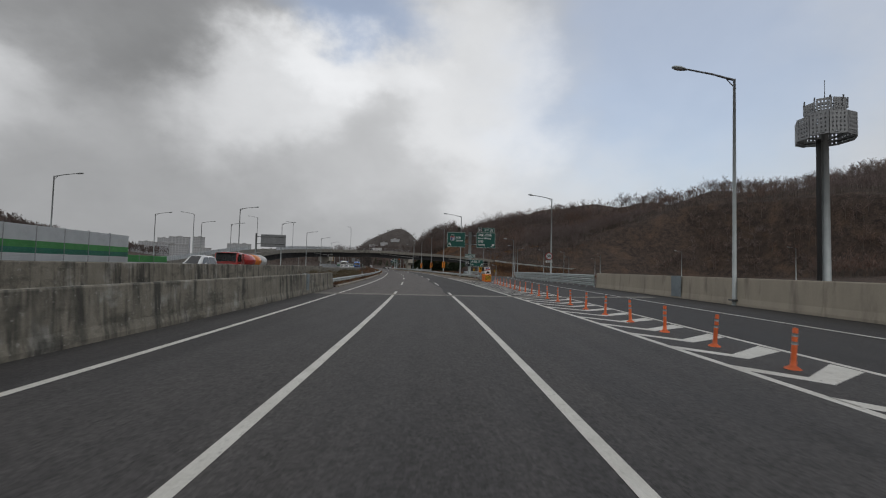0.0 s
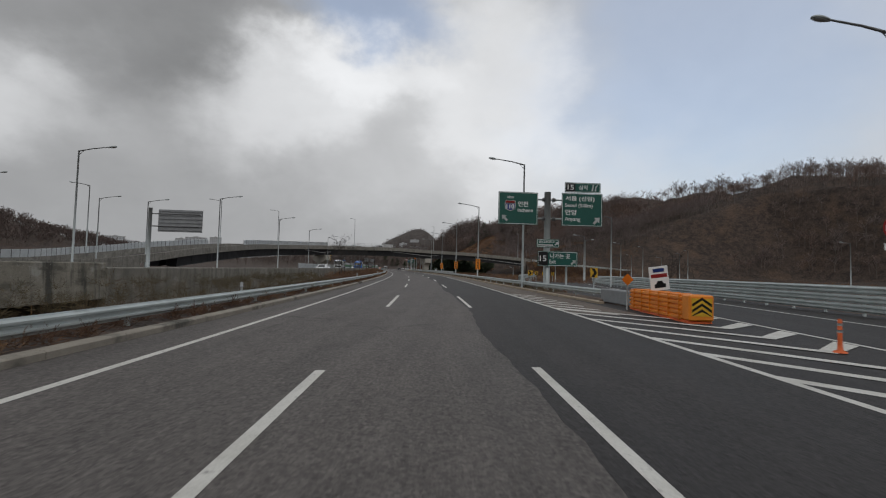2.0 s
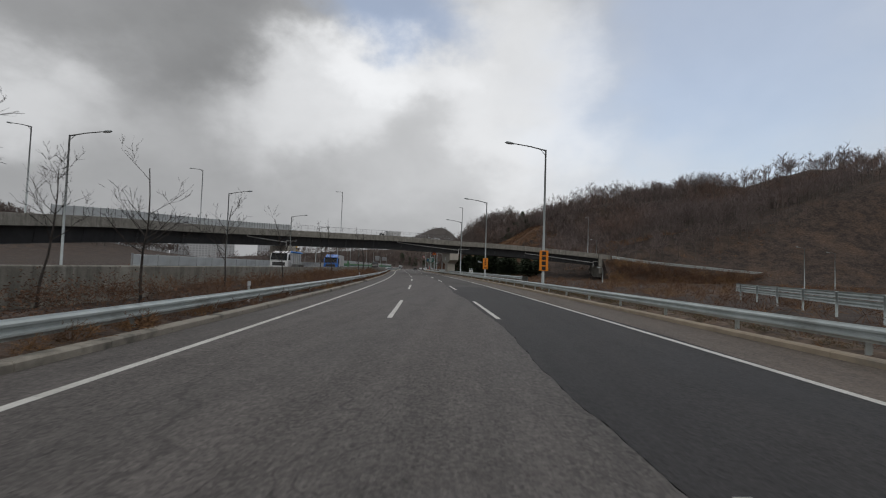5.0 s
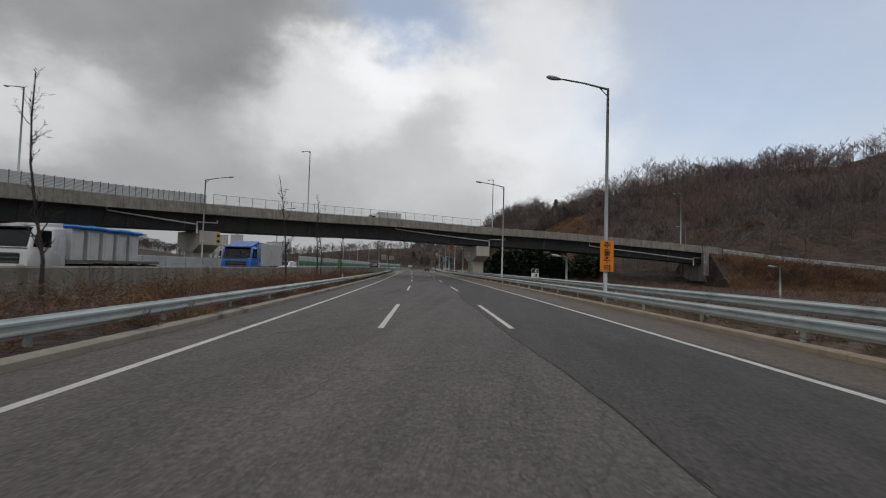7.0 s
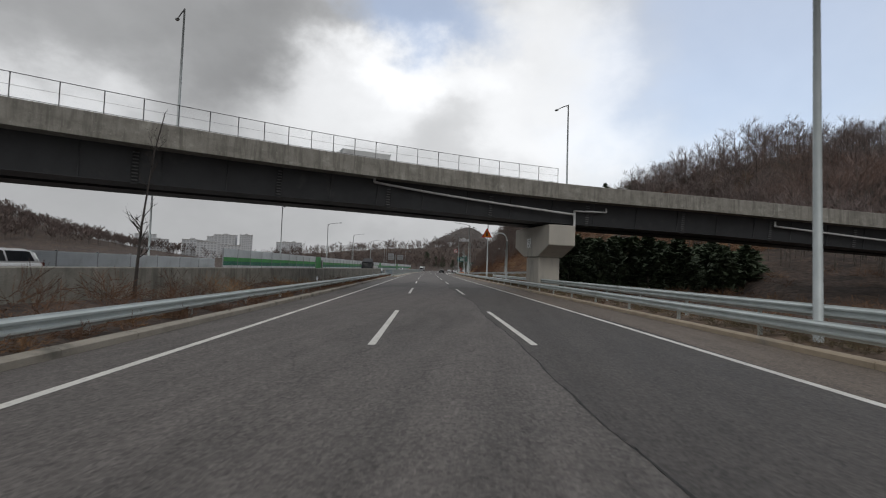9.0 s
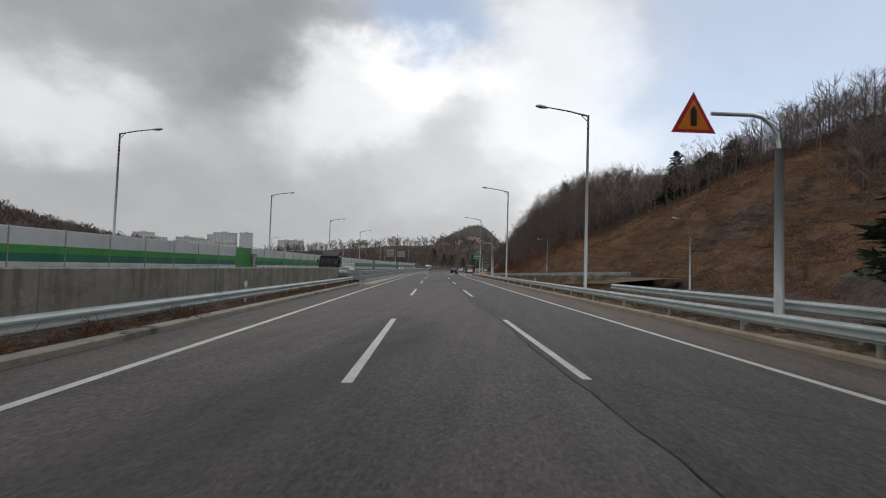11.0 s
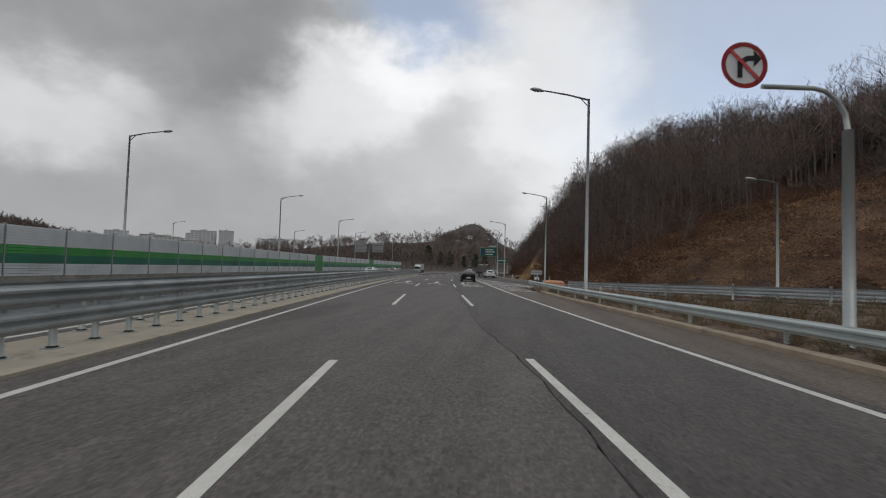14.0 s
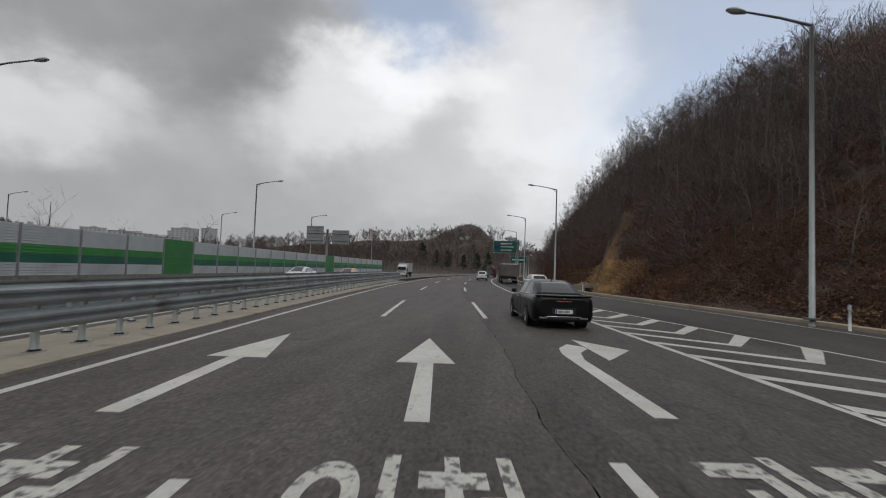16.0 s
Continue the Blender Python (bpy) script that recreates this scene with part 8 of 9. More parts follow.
low_trees = [single_tree(200 + k, 4.6, False, "small bare tree with spreading branches on the verge", "bare trees on the verge") for k in range(3)]
tall_trees = [single_tree(210 + k, 8.2, True, "tall slender bare tree on the verge", "slender trees on the verge") for k in range(3)]
verge_z = lambda s, n: float(land(*along(np.array([float(s)]), np.array([float(n)])))[0]) - 0.05
VERGE_LOW = [(98.7, -10.5, 0), (101.6, -10.5, 1), (103.5, -10.5, 2), (105.6, -10.5, 0), (111.5, -10.5, 1), (117.2, -10.5, 2), (124.4, -10.5, 0), (108, -11.3, 2), (121, -11.2, 1), (131, -10.5, 2), (140, -10.4, 0)]
VERGE_TALL = [(158.7, -11.85, 0), (164.2, -11.6, 1), (184, -10.6, 1), (195.6, -11.0, 2), (197.4, -11.0, 0), (209.8, -11.0, 1)]
used = set()
for protos, rows_ in ((low_trees, VERGE_LOW), (tall_trees, VERGE_TALL)):
    for j, (s, n, k) in enumerate(rows_):
        k_ = (0.95 if protos is low_trees else 0.85) + 0.1 * (j % 4)
        m = spot(s, n, verge_z(s, n), 67 * j) @ Matrix.Scale(k_, 4)
        if id(protos[k]) in used:
            o = copy_thing(protos[k], m)
            o.scale = [k_] * 3
        else:
            protos[k].matrix_world = m
            used.add(id(protos[k]))
for j, (s, n) in enumerate(((99, 31), (104, 35), (110, 39), (117, 46), (121, 36))):
    o = copy_thing(low_trees[j % 3], spot(s, n, verge_z(s, n), 50 * j))
    o.scale = [1.25] * 3
big = single_tree(230, 8.5, False, "bare spreading tree on the crest of the slope", "bare trees", TWIG)
big.matrix_world = spot(345, 42.5, 16.4)
copy_thing(big, spot(412, 34, float(land(*along(np.array([412.0]), np.array([34.0])))[0]), 80))
copy_thing(big, spot(419, 41, float(land(*along(np.array([419.0]), np.array([41.0])))[0]), 140))
copy_thing(big, spot(383, 30, float(land(*along(np.array([383.0]), np.array([30.0])))[0]), 30))
pale = single_tree(240, 7.5, False, "bare tree standing behind the noise barrier", "trees behind the noise barrier", TWIG)
pale.matrix_world = spot(384, -33, -0.3)
rnd = random.Random(9)
for s, n in ((396, -36), (404, -33), (415, -38), (424, -34), (436, -40), (448, -36), (458, -42), (372, -36), (470, -38), (484, -34), (497, -40), (512, -36)):
    o = copy_thing(pale, spot(s, n, -0.3, rnd.uniform(0, 360)))
    k = rnd.uniform(0.7, 1.15)
    o.scale = (k, k, k)


def pine(seed, height, label, group):
    rnd = random.Random(seed)
    t = thing("pine_tree", Matrix(), label, "tree", group)
    part("trunk", tube([(0, 0, -0.4), (0, 0, height * 0.95)], [height * 0.02, 0.03], 7), BARK, t)
    vs, fs = [], []
    for k in range(150):
        h = rnd.uniform(0.10, 1.0) ** 0.8
        reach = height * 0.38 * (1 - h) ** 0.5 * rnd.uniform(0.55, 1.15) + 0.15
        a = rnd.uniform(0, 2 * math.pi)
        for j in range(9):
            f = rnd.uniform(0.2, 1.0)
            c = Vector((math.cos(a) * reach * f, math.sin(a) * reach * f, h * height - 0.12 * reach * f + rnd.uniform(-0.12, 0.12)))
            u = Vector((math.cos(a + rnd.gauss(0, 0.6)), math.sin(a + rnd.gauss(0, 0.6)), rnd.gauss(0.1, 0.4))).normalized()
            w = u.cross(Vector((rnd.gauss(0, 0.6), rnd.gauss(0, 0.6), 1))).normalized()
            g_ = rnd.uniform(0.22, 0.5)
            b = len(vs)
            vs += [c - u * g_, c - w * g_ * 0.4, c + u * g_, c + w * g_ * 0.4]
            fs.append((b, b + 1, b + 2, b + 3))
    o = quad_object("crown", np.array([tuple(v) for v in vs]), np.array(fs), [PINE])
    o.parent = t
    return t


pines = [pine(300 + k, 5.5, "dark green pine beside the bridge pier", "pines by the bridge") for k in range(3)]
rnd = random.Random(12)
spots_ = [(241 + 0.35 * (n_ - 14) + rnd.uniform(0, 5) + 4.5 * row, n_ + rnd.uniform(-0.9, 0.9)) for row in range(2) for n_ in np.arange(15.0, 46.0, 1.75)]
for k, (s, n) in enumerate(spots_):
    m = spot(s, n, -0.5, rnd.uniform(0, 360))
    sc = rnd.uniform(0.85, 1.25)
    if k < 3:
        pines[k].matrix_world = m
        pines[k].scale = (sc,) * 3
    else:
        o = copy_thing(pines[k % 3], m)
        o.scale = (sc * 1.1, sc * 1.1, sc)
hp = pine(320, 8.0, "tall dark pine on the hillside", "pines on the hill")
hp.matrix_world = spot(359, 63, 27.0)
for s, n in ((337, 60), (341, 55), (345, 62), (349, 58), (343, 68), (338, 66), (352, 66), (347, 72), (333, 63), (355, 61), (352, 58), (356, 70), (364, 60), (368, 68), (346, 64), (372, 56), (340, 52), (349, 74), (376, 64), (362, 76)):
    zz = float(land(*along(np.array([float(s)]), np.array([float(n)])))[0])
    o = copy_thing(hp, spot(s, n, zz - 0.3, rnd.uniform(0, 360)))
    k = rnd.uniform(0.85, 1.35)
    o.scale = (k * 1.25, k * 1.25, k)
for x, y in ((-70, 590), (-62, 600), (-78, 604), (-55, 612), (-88, 612), (-48, 596)):
    zz = float(land(np.array([float(x)]), np.array([float(y)]))[0])
    o = copy_thing(hp, pose(x, y, zz - 0.3, 0, 0, rnd.uniform(0, 360)))
    k = rnd.uniform(1.1, 1.7)
    o.scale = (k, k, k)

# rocks at the toe of the slope
rk = bpy.data.meshes.new("rock")
bm = bmesh.new()
bmesh.ops.create_icosphere(bm, subdivisions=2, radius=0.5)
for v in bm.verts:
    v.co *= 1 + 0.35 * noise.noise(v.co * 2.3)
    v.co.z *= 0.6
bm.to_mesh(rk)
bm.free()
rk.materials.append(ROCK)
for k in range(20):
    s = 350 + rnd.uniform(0, 20) if k < 8 else 398 + rnd.uniform(0, 16)
    n = float(foot(s)) + rnd.uniform(0.5, 9)
    zz = float(land(*along(np.array([s]), np.array([n])))[0])
    o = new("rock", rk)
    o.matrix_world = spot(s, n, zz, rnd.uniform(0, 360))
    o.scale = [rnd.uniform(0.5, 1.7)] * 3
    tagged(o, "broken brown rock lying on the slope", "rock", "rocks on the slope")

# ---- far buildings ----
# distant haze is put into both colours: greyed walls, paled window glass
WALL_PALE = material("pale_rendered_wall", (0.56, 0.57, 0.59), 0.8, 0, (0.50, 0.51, 0.53), 0.1, 0.5, 2.0, 0.06, 0.0)
GLASS_HAZED = material("hazed_window_glass", (0.42, 0.44, 0.46), 0.25, 0, None, 0.5, 0.5, 4.0, 0.1, 0.0)


def block(m, w, d, h, storeys, bays, label, group):
    t = thing("apartment_building", m, label, "building", group)
    part("wall", box((-w / 2, -d / 2, -3), (w / 2, d / 2, h)), WALL_PALE, t)
    part("roof", box((-w / 2 - 0.3, -d / 2 - 0.3, h), (w / 2 + 0.3, d / 2 + 0.3, h + 0.7)), CONCRETE_DECK, t)
    part("stair_tower", box((-w * 0.12, -d * 0.3, h + 0.7), (w * 0.12, d * 0.3, h + 3.2)), WALL_PALE, t)
    win = mesh_of("window", box((-0.5 * w / bays * 0.62, -0.08, 0), (0.5 * w / bays * 0.62, 0.02, h / storeys * 0.55)), GLASS_HAZED)
    for i in range(storeys):
        for j in range(bays):
            part("window", win, None, t, m=pose(-w / 2 + w * (j + 0.5) / bays, -d / 2, h * (i + 0.25) / storeys))
    return t


for x, y, w, h, r in ((-255, 1890, 34, 8, 12), (-210, 1880, 30, 12, 5), (-165, 1890, 36, 8, -6)):
    zz = float(z_[np.argmin(np.abs(hill_y - y)), np.argmin(np.abs(hill_x - x))]) + 2
    block(pose(x, y, zz, 0, 0, r), w, 11, h, 3, 7, "white low-rise block on a distant wooded hill", "blocks on the far hill")
rnd = random.Random(21)
for k in range(15):
    x, y = -470 - 48 * k + rnd.uniform(-12, 12), 1120 + 8 * k + rnd.uniform(-60, 60)
    block(pose(x, y, 0, 0, 0, 25 + rnd.uniform(-12, 12)), rnd.uniform(24, 44), 13, rnd.uniform(44, 66), 16, 6, "pale high-rise apartment block in the distance", "distant apartment blocks")
for k in range(9):
    x, y = -410 - 44 * k + rnd.uniform(-10, 10), 800 + 6 * k + rnd.uniform(-30, 30)
    block(pose(x, y, 0, 0, 0, 28 + rnd.uniform(-14, 14)), rnd.uniform(22, 36), 12, rnd.uniform(24, 34), 8, 6, "pale mid-rise apartment block before taller ones", "distant apartment blocks")

# ---- vehicles ----


def car_paint(name, color, rough=0.25, metal=0.0):
    m = material(name, color, rough, metal, tuple(c * 0.93 for c in color), 1.0, 0.5, 20, 0.02, 0.0, third=tuple(c * 0.85 + 0.006 for c in color), third_scale=0.9, third_at=(0.55, 0.8))
    b = m.node_tree.nodes["Principled BSDF"]
    b.inputs["Coat Weight"].default_value, b.inputs["Coat Roughness"].default_value = 0.6, 0.08
    return m


PAINT_BLACK = car_paint("car_paint_black", (0.004, 0.0042, 0.005), 0.34)
PAINT_BLACK.node_tree.nodes["Principled BSDF"].inputs["Specular IOR Level"].default_value = 0.22
PAINT_BLACK.node_tree.nodes["Principled BSDF"].inputs["Coat Weight"].default_value = 0.12
PAINT_WHITE = car_paint("car_paint_white", (0.72, 0.73, 0.74))
PAINT_GREY = car_paint("car_paint_grey", (0.10, 0.13, 0.14))
PAINT_GREEN = car_paint("car_paint_teal", (0.03, 0.12, 0.11))
PAINT_TAXI = car_paint("car_paint_orange", (0.75, 0.22, 0.03))
PAINT_RED = car_paint("truck_paint_red", (0.42, 0.03, 0.025))
PAINT_BLUE = car_paint("truck_paint_blue", (0.02, 0.16, 0.60))
PAINT_DARK = car_paint("truck_paint_dark", (0.007, 0.008, 0.011), 0.4)
PAINT_DARK.node_tree.nodes["Principled BSDF"].inputs["Specular IOR Level"].default_value = 0.25
PAINT_DARK.node_tree.nodes["Principled BSDF"].inputs["Coat Weight"].default_value = 0.15
CAR_GLASS = material("tinted_car_glass", (0.02, 0.023, 0.027), 0.08, 0, None, 1.0, 0.5, 10, 0.02, 0.0, 0.7)
CHROME = material("brushed_chrome", (0.6, 0.6, 0.61), 0.2, 1.0, None, 4, 0.5, 30, 0.03, 0.0)
RIM = material("alloy_rim", (0.32, 0.33, 0.34), 0.3, 0.9, None, 4, 0.5, 30, 0.05, 0.0)
TAIL = material("tail_lamp_red", (0.10, 0.006, 0.006), 0.2, 0, None, 3, 0.5, 30, 0.05, 0.0)
BOX_WHITE = material("truck_box_white", (0.66, 0.67, 0.67), 0.45, 0.1, (0.55, 0.56, 0.56), 0.6, 0.5, 20, 0.05, 0.02, third=(0.4, 0.4, 0.4), third_scale=0.5, third_at=(0.6, 0.8))
CARGO_GREY = material("truck_bed_grey", (0.16, 0.15, 0.14), 0.7, 0.1, (0.11, 0.10, 0.09), 1.0, 0.5, 20, 0.1, 0.1)
TARP = material("blue_tarpaulin", (0.015, 0.22, 0.68), 0.5, 0, (0.015, 0.16, 0.52), 1.5, 0.5, 20, 0.08, 0.1)


def loft(sections):
    """A closed skin over sections: lists of (x, y, z), all of one length, mirrored already."""
    bm = bmesh.new()
    rings = [[bm.verts.new(p) for p in sec] for sec in sections]
    k = len(rings[0])
    for a, b in zip(rings, rings[1:]):
        for j in range(k):
            bm.faces.new((a[j], a[(j + 1) % k], b[(j + 1) % k], b[j])).smooth = True
    bm.faces.new(rings[0][::-1])
    bm.faces.new(rings[-1])
    bmesh.ops.recalc_face_normals(bm, faces=bm.faces[:])
    return bm


def wheel(parent, x, y, r, width, big=False):
    side = 1 if x > 0 else -1
    prof = [(-0.5, 0.62), (-0.5, 0.9), (-0.38, 0.99), (0.38, 0.99), (0.5, 0.9), (0.5, 0.62)]
    bm = bmesh.new()
    rings = [[bm.verts.new((u * width, r * f * math.cos(2 * math.pi * k / 20), r * f * math.sin(2 * math.pi * k / 20))) for u, f in prof] for k in range(20)]
    for k in range(20):
        a, b = rings[k], rings[(k + 1) % 20]
        for j in range(len(prof)):
            bm.faces.new((a[j], b[j], b[(j + 1) % len(prof)], a[(j + 1) % len(prof)])).smooth = True
    w = part("wheel", bm, RUBBER, parent, "black tyre", m=pose(x, y, r))
    bm = bmesh.new()
    add_tube(bm, [(side * width * 0.1, 0, 0), (side * width * 0.42, 0, 0)], [r * 0.63, r * 0.63], 20)
    part("rim_well", bm, BLACK, w)
    bm = bmesh.new()
    for k in range(10 if not big else 5):
        a = 2 * math.pi * k / (10 if not big else 5)
        add_tube(bm, [(side * width * 0.45, 0, 0), (side * width * 0.46, r * 0.6 * math.cos(a), r * 0.6 * math.sin(a))], r * 0.075, 4)
    add_tube(bm, [(side * width * 0.40, 0, 0), (side * width * 0.52, 0, 0)], [r * 0.16, r * 0.12], 10)
    ring = [(side * width * 0.46, r * 0.61 * math.cos(2 * math.pi * k / 20), r * 0.61 * math.sin(2 * math.pi * k / 20)) for k in range(21)]
    add_tube(bm, ring, r * 0.04, 5, caps=False)
    part("rim", bm, RIM, w, "alloy rim")
    return w


def body_section(y, hw, z0, zs, zt):
    half = [(hw * 0.80, z0), (hw * 0.96, z0 + 0.05), (hw * 0.995, z0 + 0.18), (hw, (z0 + zs) * 0.52), (hw * 0.985, zs - 0.10), (hw * 0.95, zs), (hw * 0.82, zt - 0.012), (hw * 0.45, zt)]
    return [(x, y, z) for x, z in half] + [(-x, y, z) for x, z in half[::-1]]


def cabin_point(st, y, u):
    """A point of the cabin: u 0 at the waist, 1 at the roof's middle."""
    ys = [q[0] for q in st]
    hb, ht, z0, z1 = (float(np.interp(y, ys, [q[i] for q in st])) for i in (1, 2, 3, 4))
    pts = [(hb, z0), (hb + (ht - hb) * 0.5, z0 + (z1 - z0) * 0.5), (ht + 0.02, z0 + (z1 - z0) * 0.88), (ht * 0.84, z0 + (z1 - z0) * 0.98), (0, z1)]
    us = [0, 0.35, 0.66, 0.76, 1.0]
    return Vector((float(np.interp(u, us, [p[0] for p in pts])), y, float(np.interp(u, us, [p[1] for p in pts]))))


def cabin_patch(st, corners, off, mirror=False, n=6):
    """A pane lying on the cabin between corner (y, u) pairs: a, b along the bottom, c, d along the top."""
    bm = bmesh.new()
    (ya, ua), (yb, ub), (yc, uc), (yd, ud) = corners
    grid = []
    for i in range(n + 1):
        f = i / n
        row = []
        for j in range(n + 1):
            g_ = j / n
            y = (ya + (yb - ya) * g_) * (1 - f) + (yd + (yc - yd) * g_) * f
            u = (ua + (ub - ua) * g_) * (1 - f) + (ud + (uc - ud) * g_) * f
            e = 0.01
            p = cabin_point(st, y, u)
            t1 = cabin_point(st, y + e, u) - cabin_point(st, y - e, u)
            t2 = cabin_point(st, y, min(u + e, 1)) - cabin_point(st, y, max(u - e, 0))
            nn = t2.cross(t1)
            if nn.length > 0:
                nn.normalize()
            if nn.x * p.x + nn.z * 0.5 < 0:
                nn = -nn
            p = p + nn * off
            row.append(bm.verts.new((-p.x if mirror else p.x, p.y, p.z)))
        grid.append(row)
    for i in range(n):
        for j in range(n):
            bm.faces.new((grid[i][j], grid[i][j + 1], grid[i + 1][j + 1], grid[i + 1][j])).smooth = True
    return bm


def end_glass(st, y_low, y_high, off, inset=0.1, n=8):
    """Front or rear screen: across the cabin between two stations."""
    bm = bmesh.new()
    rows_ = []
    for i in range(n + 1):
        y = y_low + (y_high - y_low) * i / n
        e = 0.05 if y_high > y_low else -0.05
        top, prev = cabin_point(st, y, 1.0), cabin_point(st, y - e, 1.0)
        d = top - prev
        nrm = Vector((0, -d.z, d.y)).normalized()
        if nrm.z < 0:
            nrm = -nrm
        row = []
        for k in range(-4, 5):
            u = 1.0 - abs(k) / 4 * 0.30
            p = cabin_point(st, y, u)
            x = p.x * (1 - inset) * (1 if k > 0 else -1)
            row.append(bm.verts.new((x if k else 0.0, p.y + nrm.y * off, p.z + nrm.z * off)))
        rows_.append(row)
    for a, b in zip(rows_, rows_[1:]):
        for j in range(8):
            bm.faces.new((a[j], a[j + 1], b[j + 1], b[j])).smooth = True
    return bm


def plate(parent, y, z, w=0.52, h=0.12):
    p = part("number_plate", box((-w / 2, y - 0.015, z - h / 2), (w / 2, y, z + h / 2), 0.004), SIGN_WHITE, parent, "white number plate with dark bars")
    part("plate_strip", box((-w / 2 + 0.008, y - 0.018, z - h / 2 + 0.01), (-w / 2 + 0.05, y - 0.012, z + h / 2 - 0.01)), SIGN_BLUE, p)
    for k in range(2):
        part("plate_bar", box((-w * 0.36 + k * w * 0.36, y - 0.018, z - h * 0.26), (-w * 0.36 + k * w * 0.36 + w * 0.30, y - 0.012, z + h * 0.26)), SIGN_BACK, p)


def sedan(m, paint, label, detail=True, group=""):
    t = thing("car", m, label, "car", group)
    secs = [(0.0, 0.74, 0.44, 0.80, 0.90), (0.04, 0.84, 0.33, 0.90, 0.985), (0.14, 0.90, 0.25, 0.93, 1.015), (0.45, 0.925, 0.21, 0.94, 1.03), (1.0, 0.935, 0.20, 0.94, 1.02), (2.0, 0.935, 0.20, 0.93, 1.0), (3.1, 0.935, 0.20, 0.92, 0.99), (3.8, 0.93, 0.20, 0.89, 0.965), (4.5, 0.90, 0.22, 0.80, 0.88), (4.85, 0.82, 0.28, 0.68, 0.77), (5.0, 0.70, 0.36, 0.58, 0.64)]
    part("body", loft([body_section(*s) for s in secs]), paint, t)
    st = [(0.50, 0.80, 0.66, 0.98, 1.03), (0.9, 0.81, 0.62, 0.98, 1.21), (1.3, 0.82, 0.585, 0.98, 1.36), (1.7, 0.82, 0.575, 0.97, 1.435), (2.3, 0.82, 0.58, 0.96, 1.465), (2.9, 0.82, 0.59, 0.96, 1.42), (3.4, 0.81, 0.62, 0.95, 1.22), (3.95, 0.80, 0.68, 0.93, 0.97)]
    cab = []
    for y in np.linspace(0.5, 3.95, 24):
        half = [cabin_point(st, float(y), u) for u in (0, 0.2, 0.35, 0.5, 0.66, 0.7, 0.76, 0.88, 0.999)]
        cab.append([tuple(p) for p in half] + [(-p.x, p.y, p.z) for p in half[::-1]])
    part("cabin", loft(cab), paint, t)
    part("rear_window", end_glass(st, 0.60, 1.42, 0.006), CAR_GLASS, t, "dark tinted rear window")
    part("windscreen", end_glass(st, 3.9, 2.75, 0.006), CAR_GLASS, t)
    for mir in (False, True):
        for cs in (((1.02, 0.06), (2.05, 0.05), (2.05, 0.60), (1.42, 0.62)), ((2.13, 0.05), (3.45, 0.07), (2.85, 0.60), (2.13, 0.60)), ((0.80, 0.12), (0.97, 0.07), (1.36, 0.60), (1.26, 0.52))):
            part("side_window", cabin_patch(st, cs, 0.006, mir), CAR_GLASS, t)
        part("window_trim", cabin_patch(st, ((0.8, 0.02), (3.5, 0.02), (3.5, 0.05), (0.8, 0.05)), 0.01, mir, 10), CHROME, t, "thin chrome window line")
        sx = -1 if mir else 1
        bm = bmesh.new()
        bmesh.ops.create_uvsphere(bm, u_segments=12, v_segments=8, radius=1)
        for v in bm.verts:
            v.co = Vector((v.co.x * 0.10, v.co.y * 0.09, v.co.z * 0.075))
        part("door_mirror", bm, paint, t, smooth=True, m=pose(sx * 0.99, 3.18, 1.02))
        for y in (1.75, 2.75):
            part("door_handle", box((-0.012, -0.1, -0.014), (0.012, 0.1, 0.014), 0.005), CHROME, t, m=pose(sx * 0.925, y, 0.83))
        part("sill_trim", box((-0.01, 1.25, 0.22), (0.01, 3.75, 0.27)), CHROME if detail else BLACK, t, m=pose(sx * 0.928, 0, 0))
        for y in (1.08, 3.98):
            bm = bmesh.new()
            add_tube(bm, [(sx * 0.7, y, 0.34), (sx * 0.938, y, 0.34)], 0.385, 20)
            part("wheel_arch", bm, BLACK, t)
            wheel(t, sx * 0.835, y, 0.345, 0.235)
        part("door_seam", box((-0.003, 2.08, 0.3), (0.003, 2.095, 0.95)), BLACK, t, m=pose(sx * 0.934, 0, 0))
    # rear end
    part("tail_lamp_bar", loft([[(x, -0.004 + 0.10 * (abs(x) / 0.86) ** 2.5 + dy, z) for x, dy, z in ((xx, dd, zz) for dd, zz in ((0.0, 0.80), (0.0, 0.87), (0.05, 0.87), (0.05, 0.80)))] for xx in np.linspace(-0.86, 0.86, 13)]), TAIL, t, "full-width dark red tail lamp")
    part("boot_lip", loft([[(xx, 0.02 + 0.10 * (abs(xx) / 0.86) ** 2.5 + dd, zz) for dd, zz in ((-0.03, 0.985), (-0.03, 1.015), (0.12, 1.035), (0.12, 1.0))] for xx in np.linspace(-0.84, 0.84, 13)]), paint, t)
    plate(t, -0.006, 0.545)
    part("plate_recess", box((-0.36, -0.004, 0.46), (0.36, 0.05, 0.66), 0.01), BLACK, t)
    part("lower_bumper", loft([[(xx, 0.01 + 0.12 * (abs(xx) / 0.86) ** 3 + dd, zz) for dd, zz in ((0.0, 0.28), (0.0, 0.40), (0.12, 0.40), (0.12, 0.24))] for xx in np.linspace(-0.84, 0.84, 13)]), BLACK, t)
    part("chrome_trim", loft([[(xx, -0.012 + 0.12 * (abs(xx) / 0.86) ** 3 + dd, zz) for dd, zz in ((0.0, 0.385), (0.0, 0.405), (0.05, 0.405), (0.05, 0.385))] for xx in np.linspace(-0.82, 0.82, 13)]), CHROME, t)
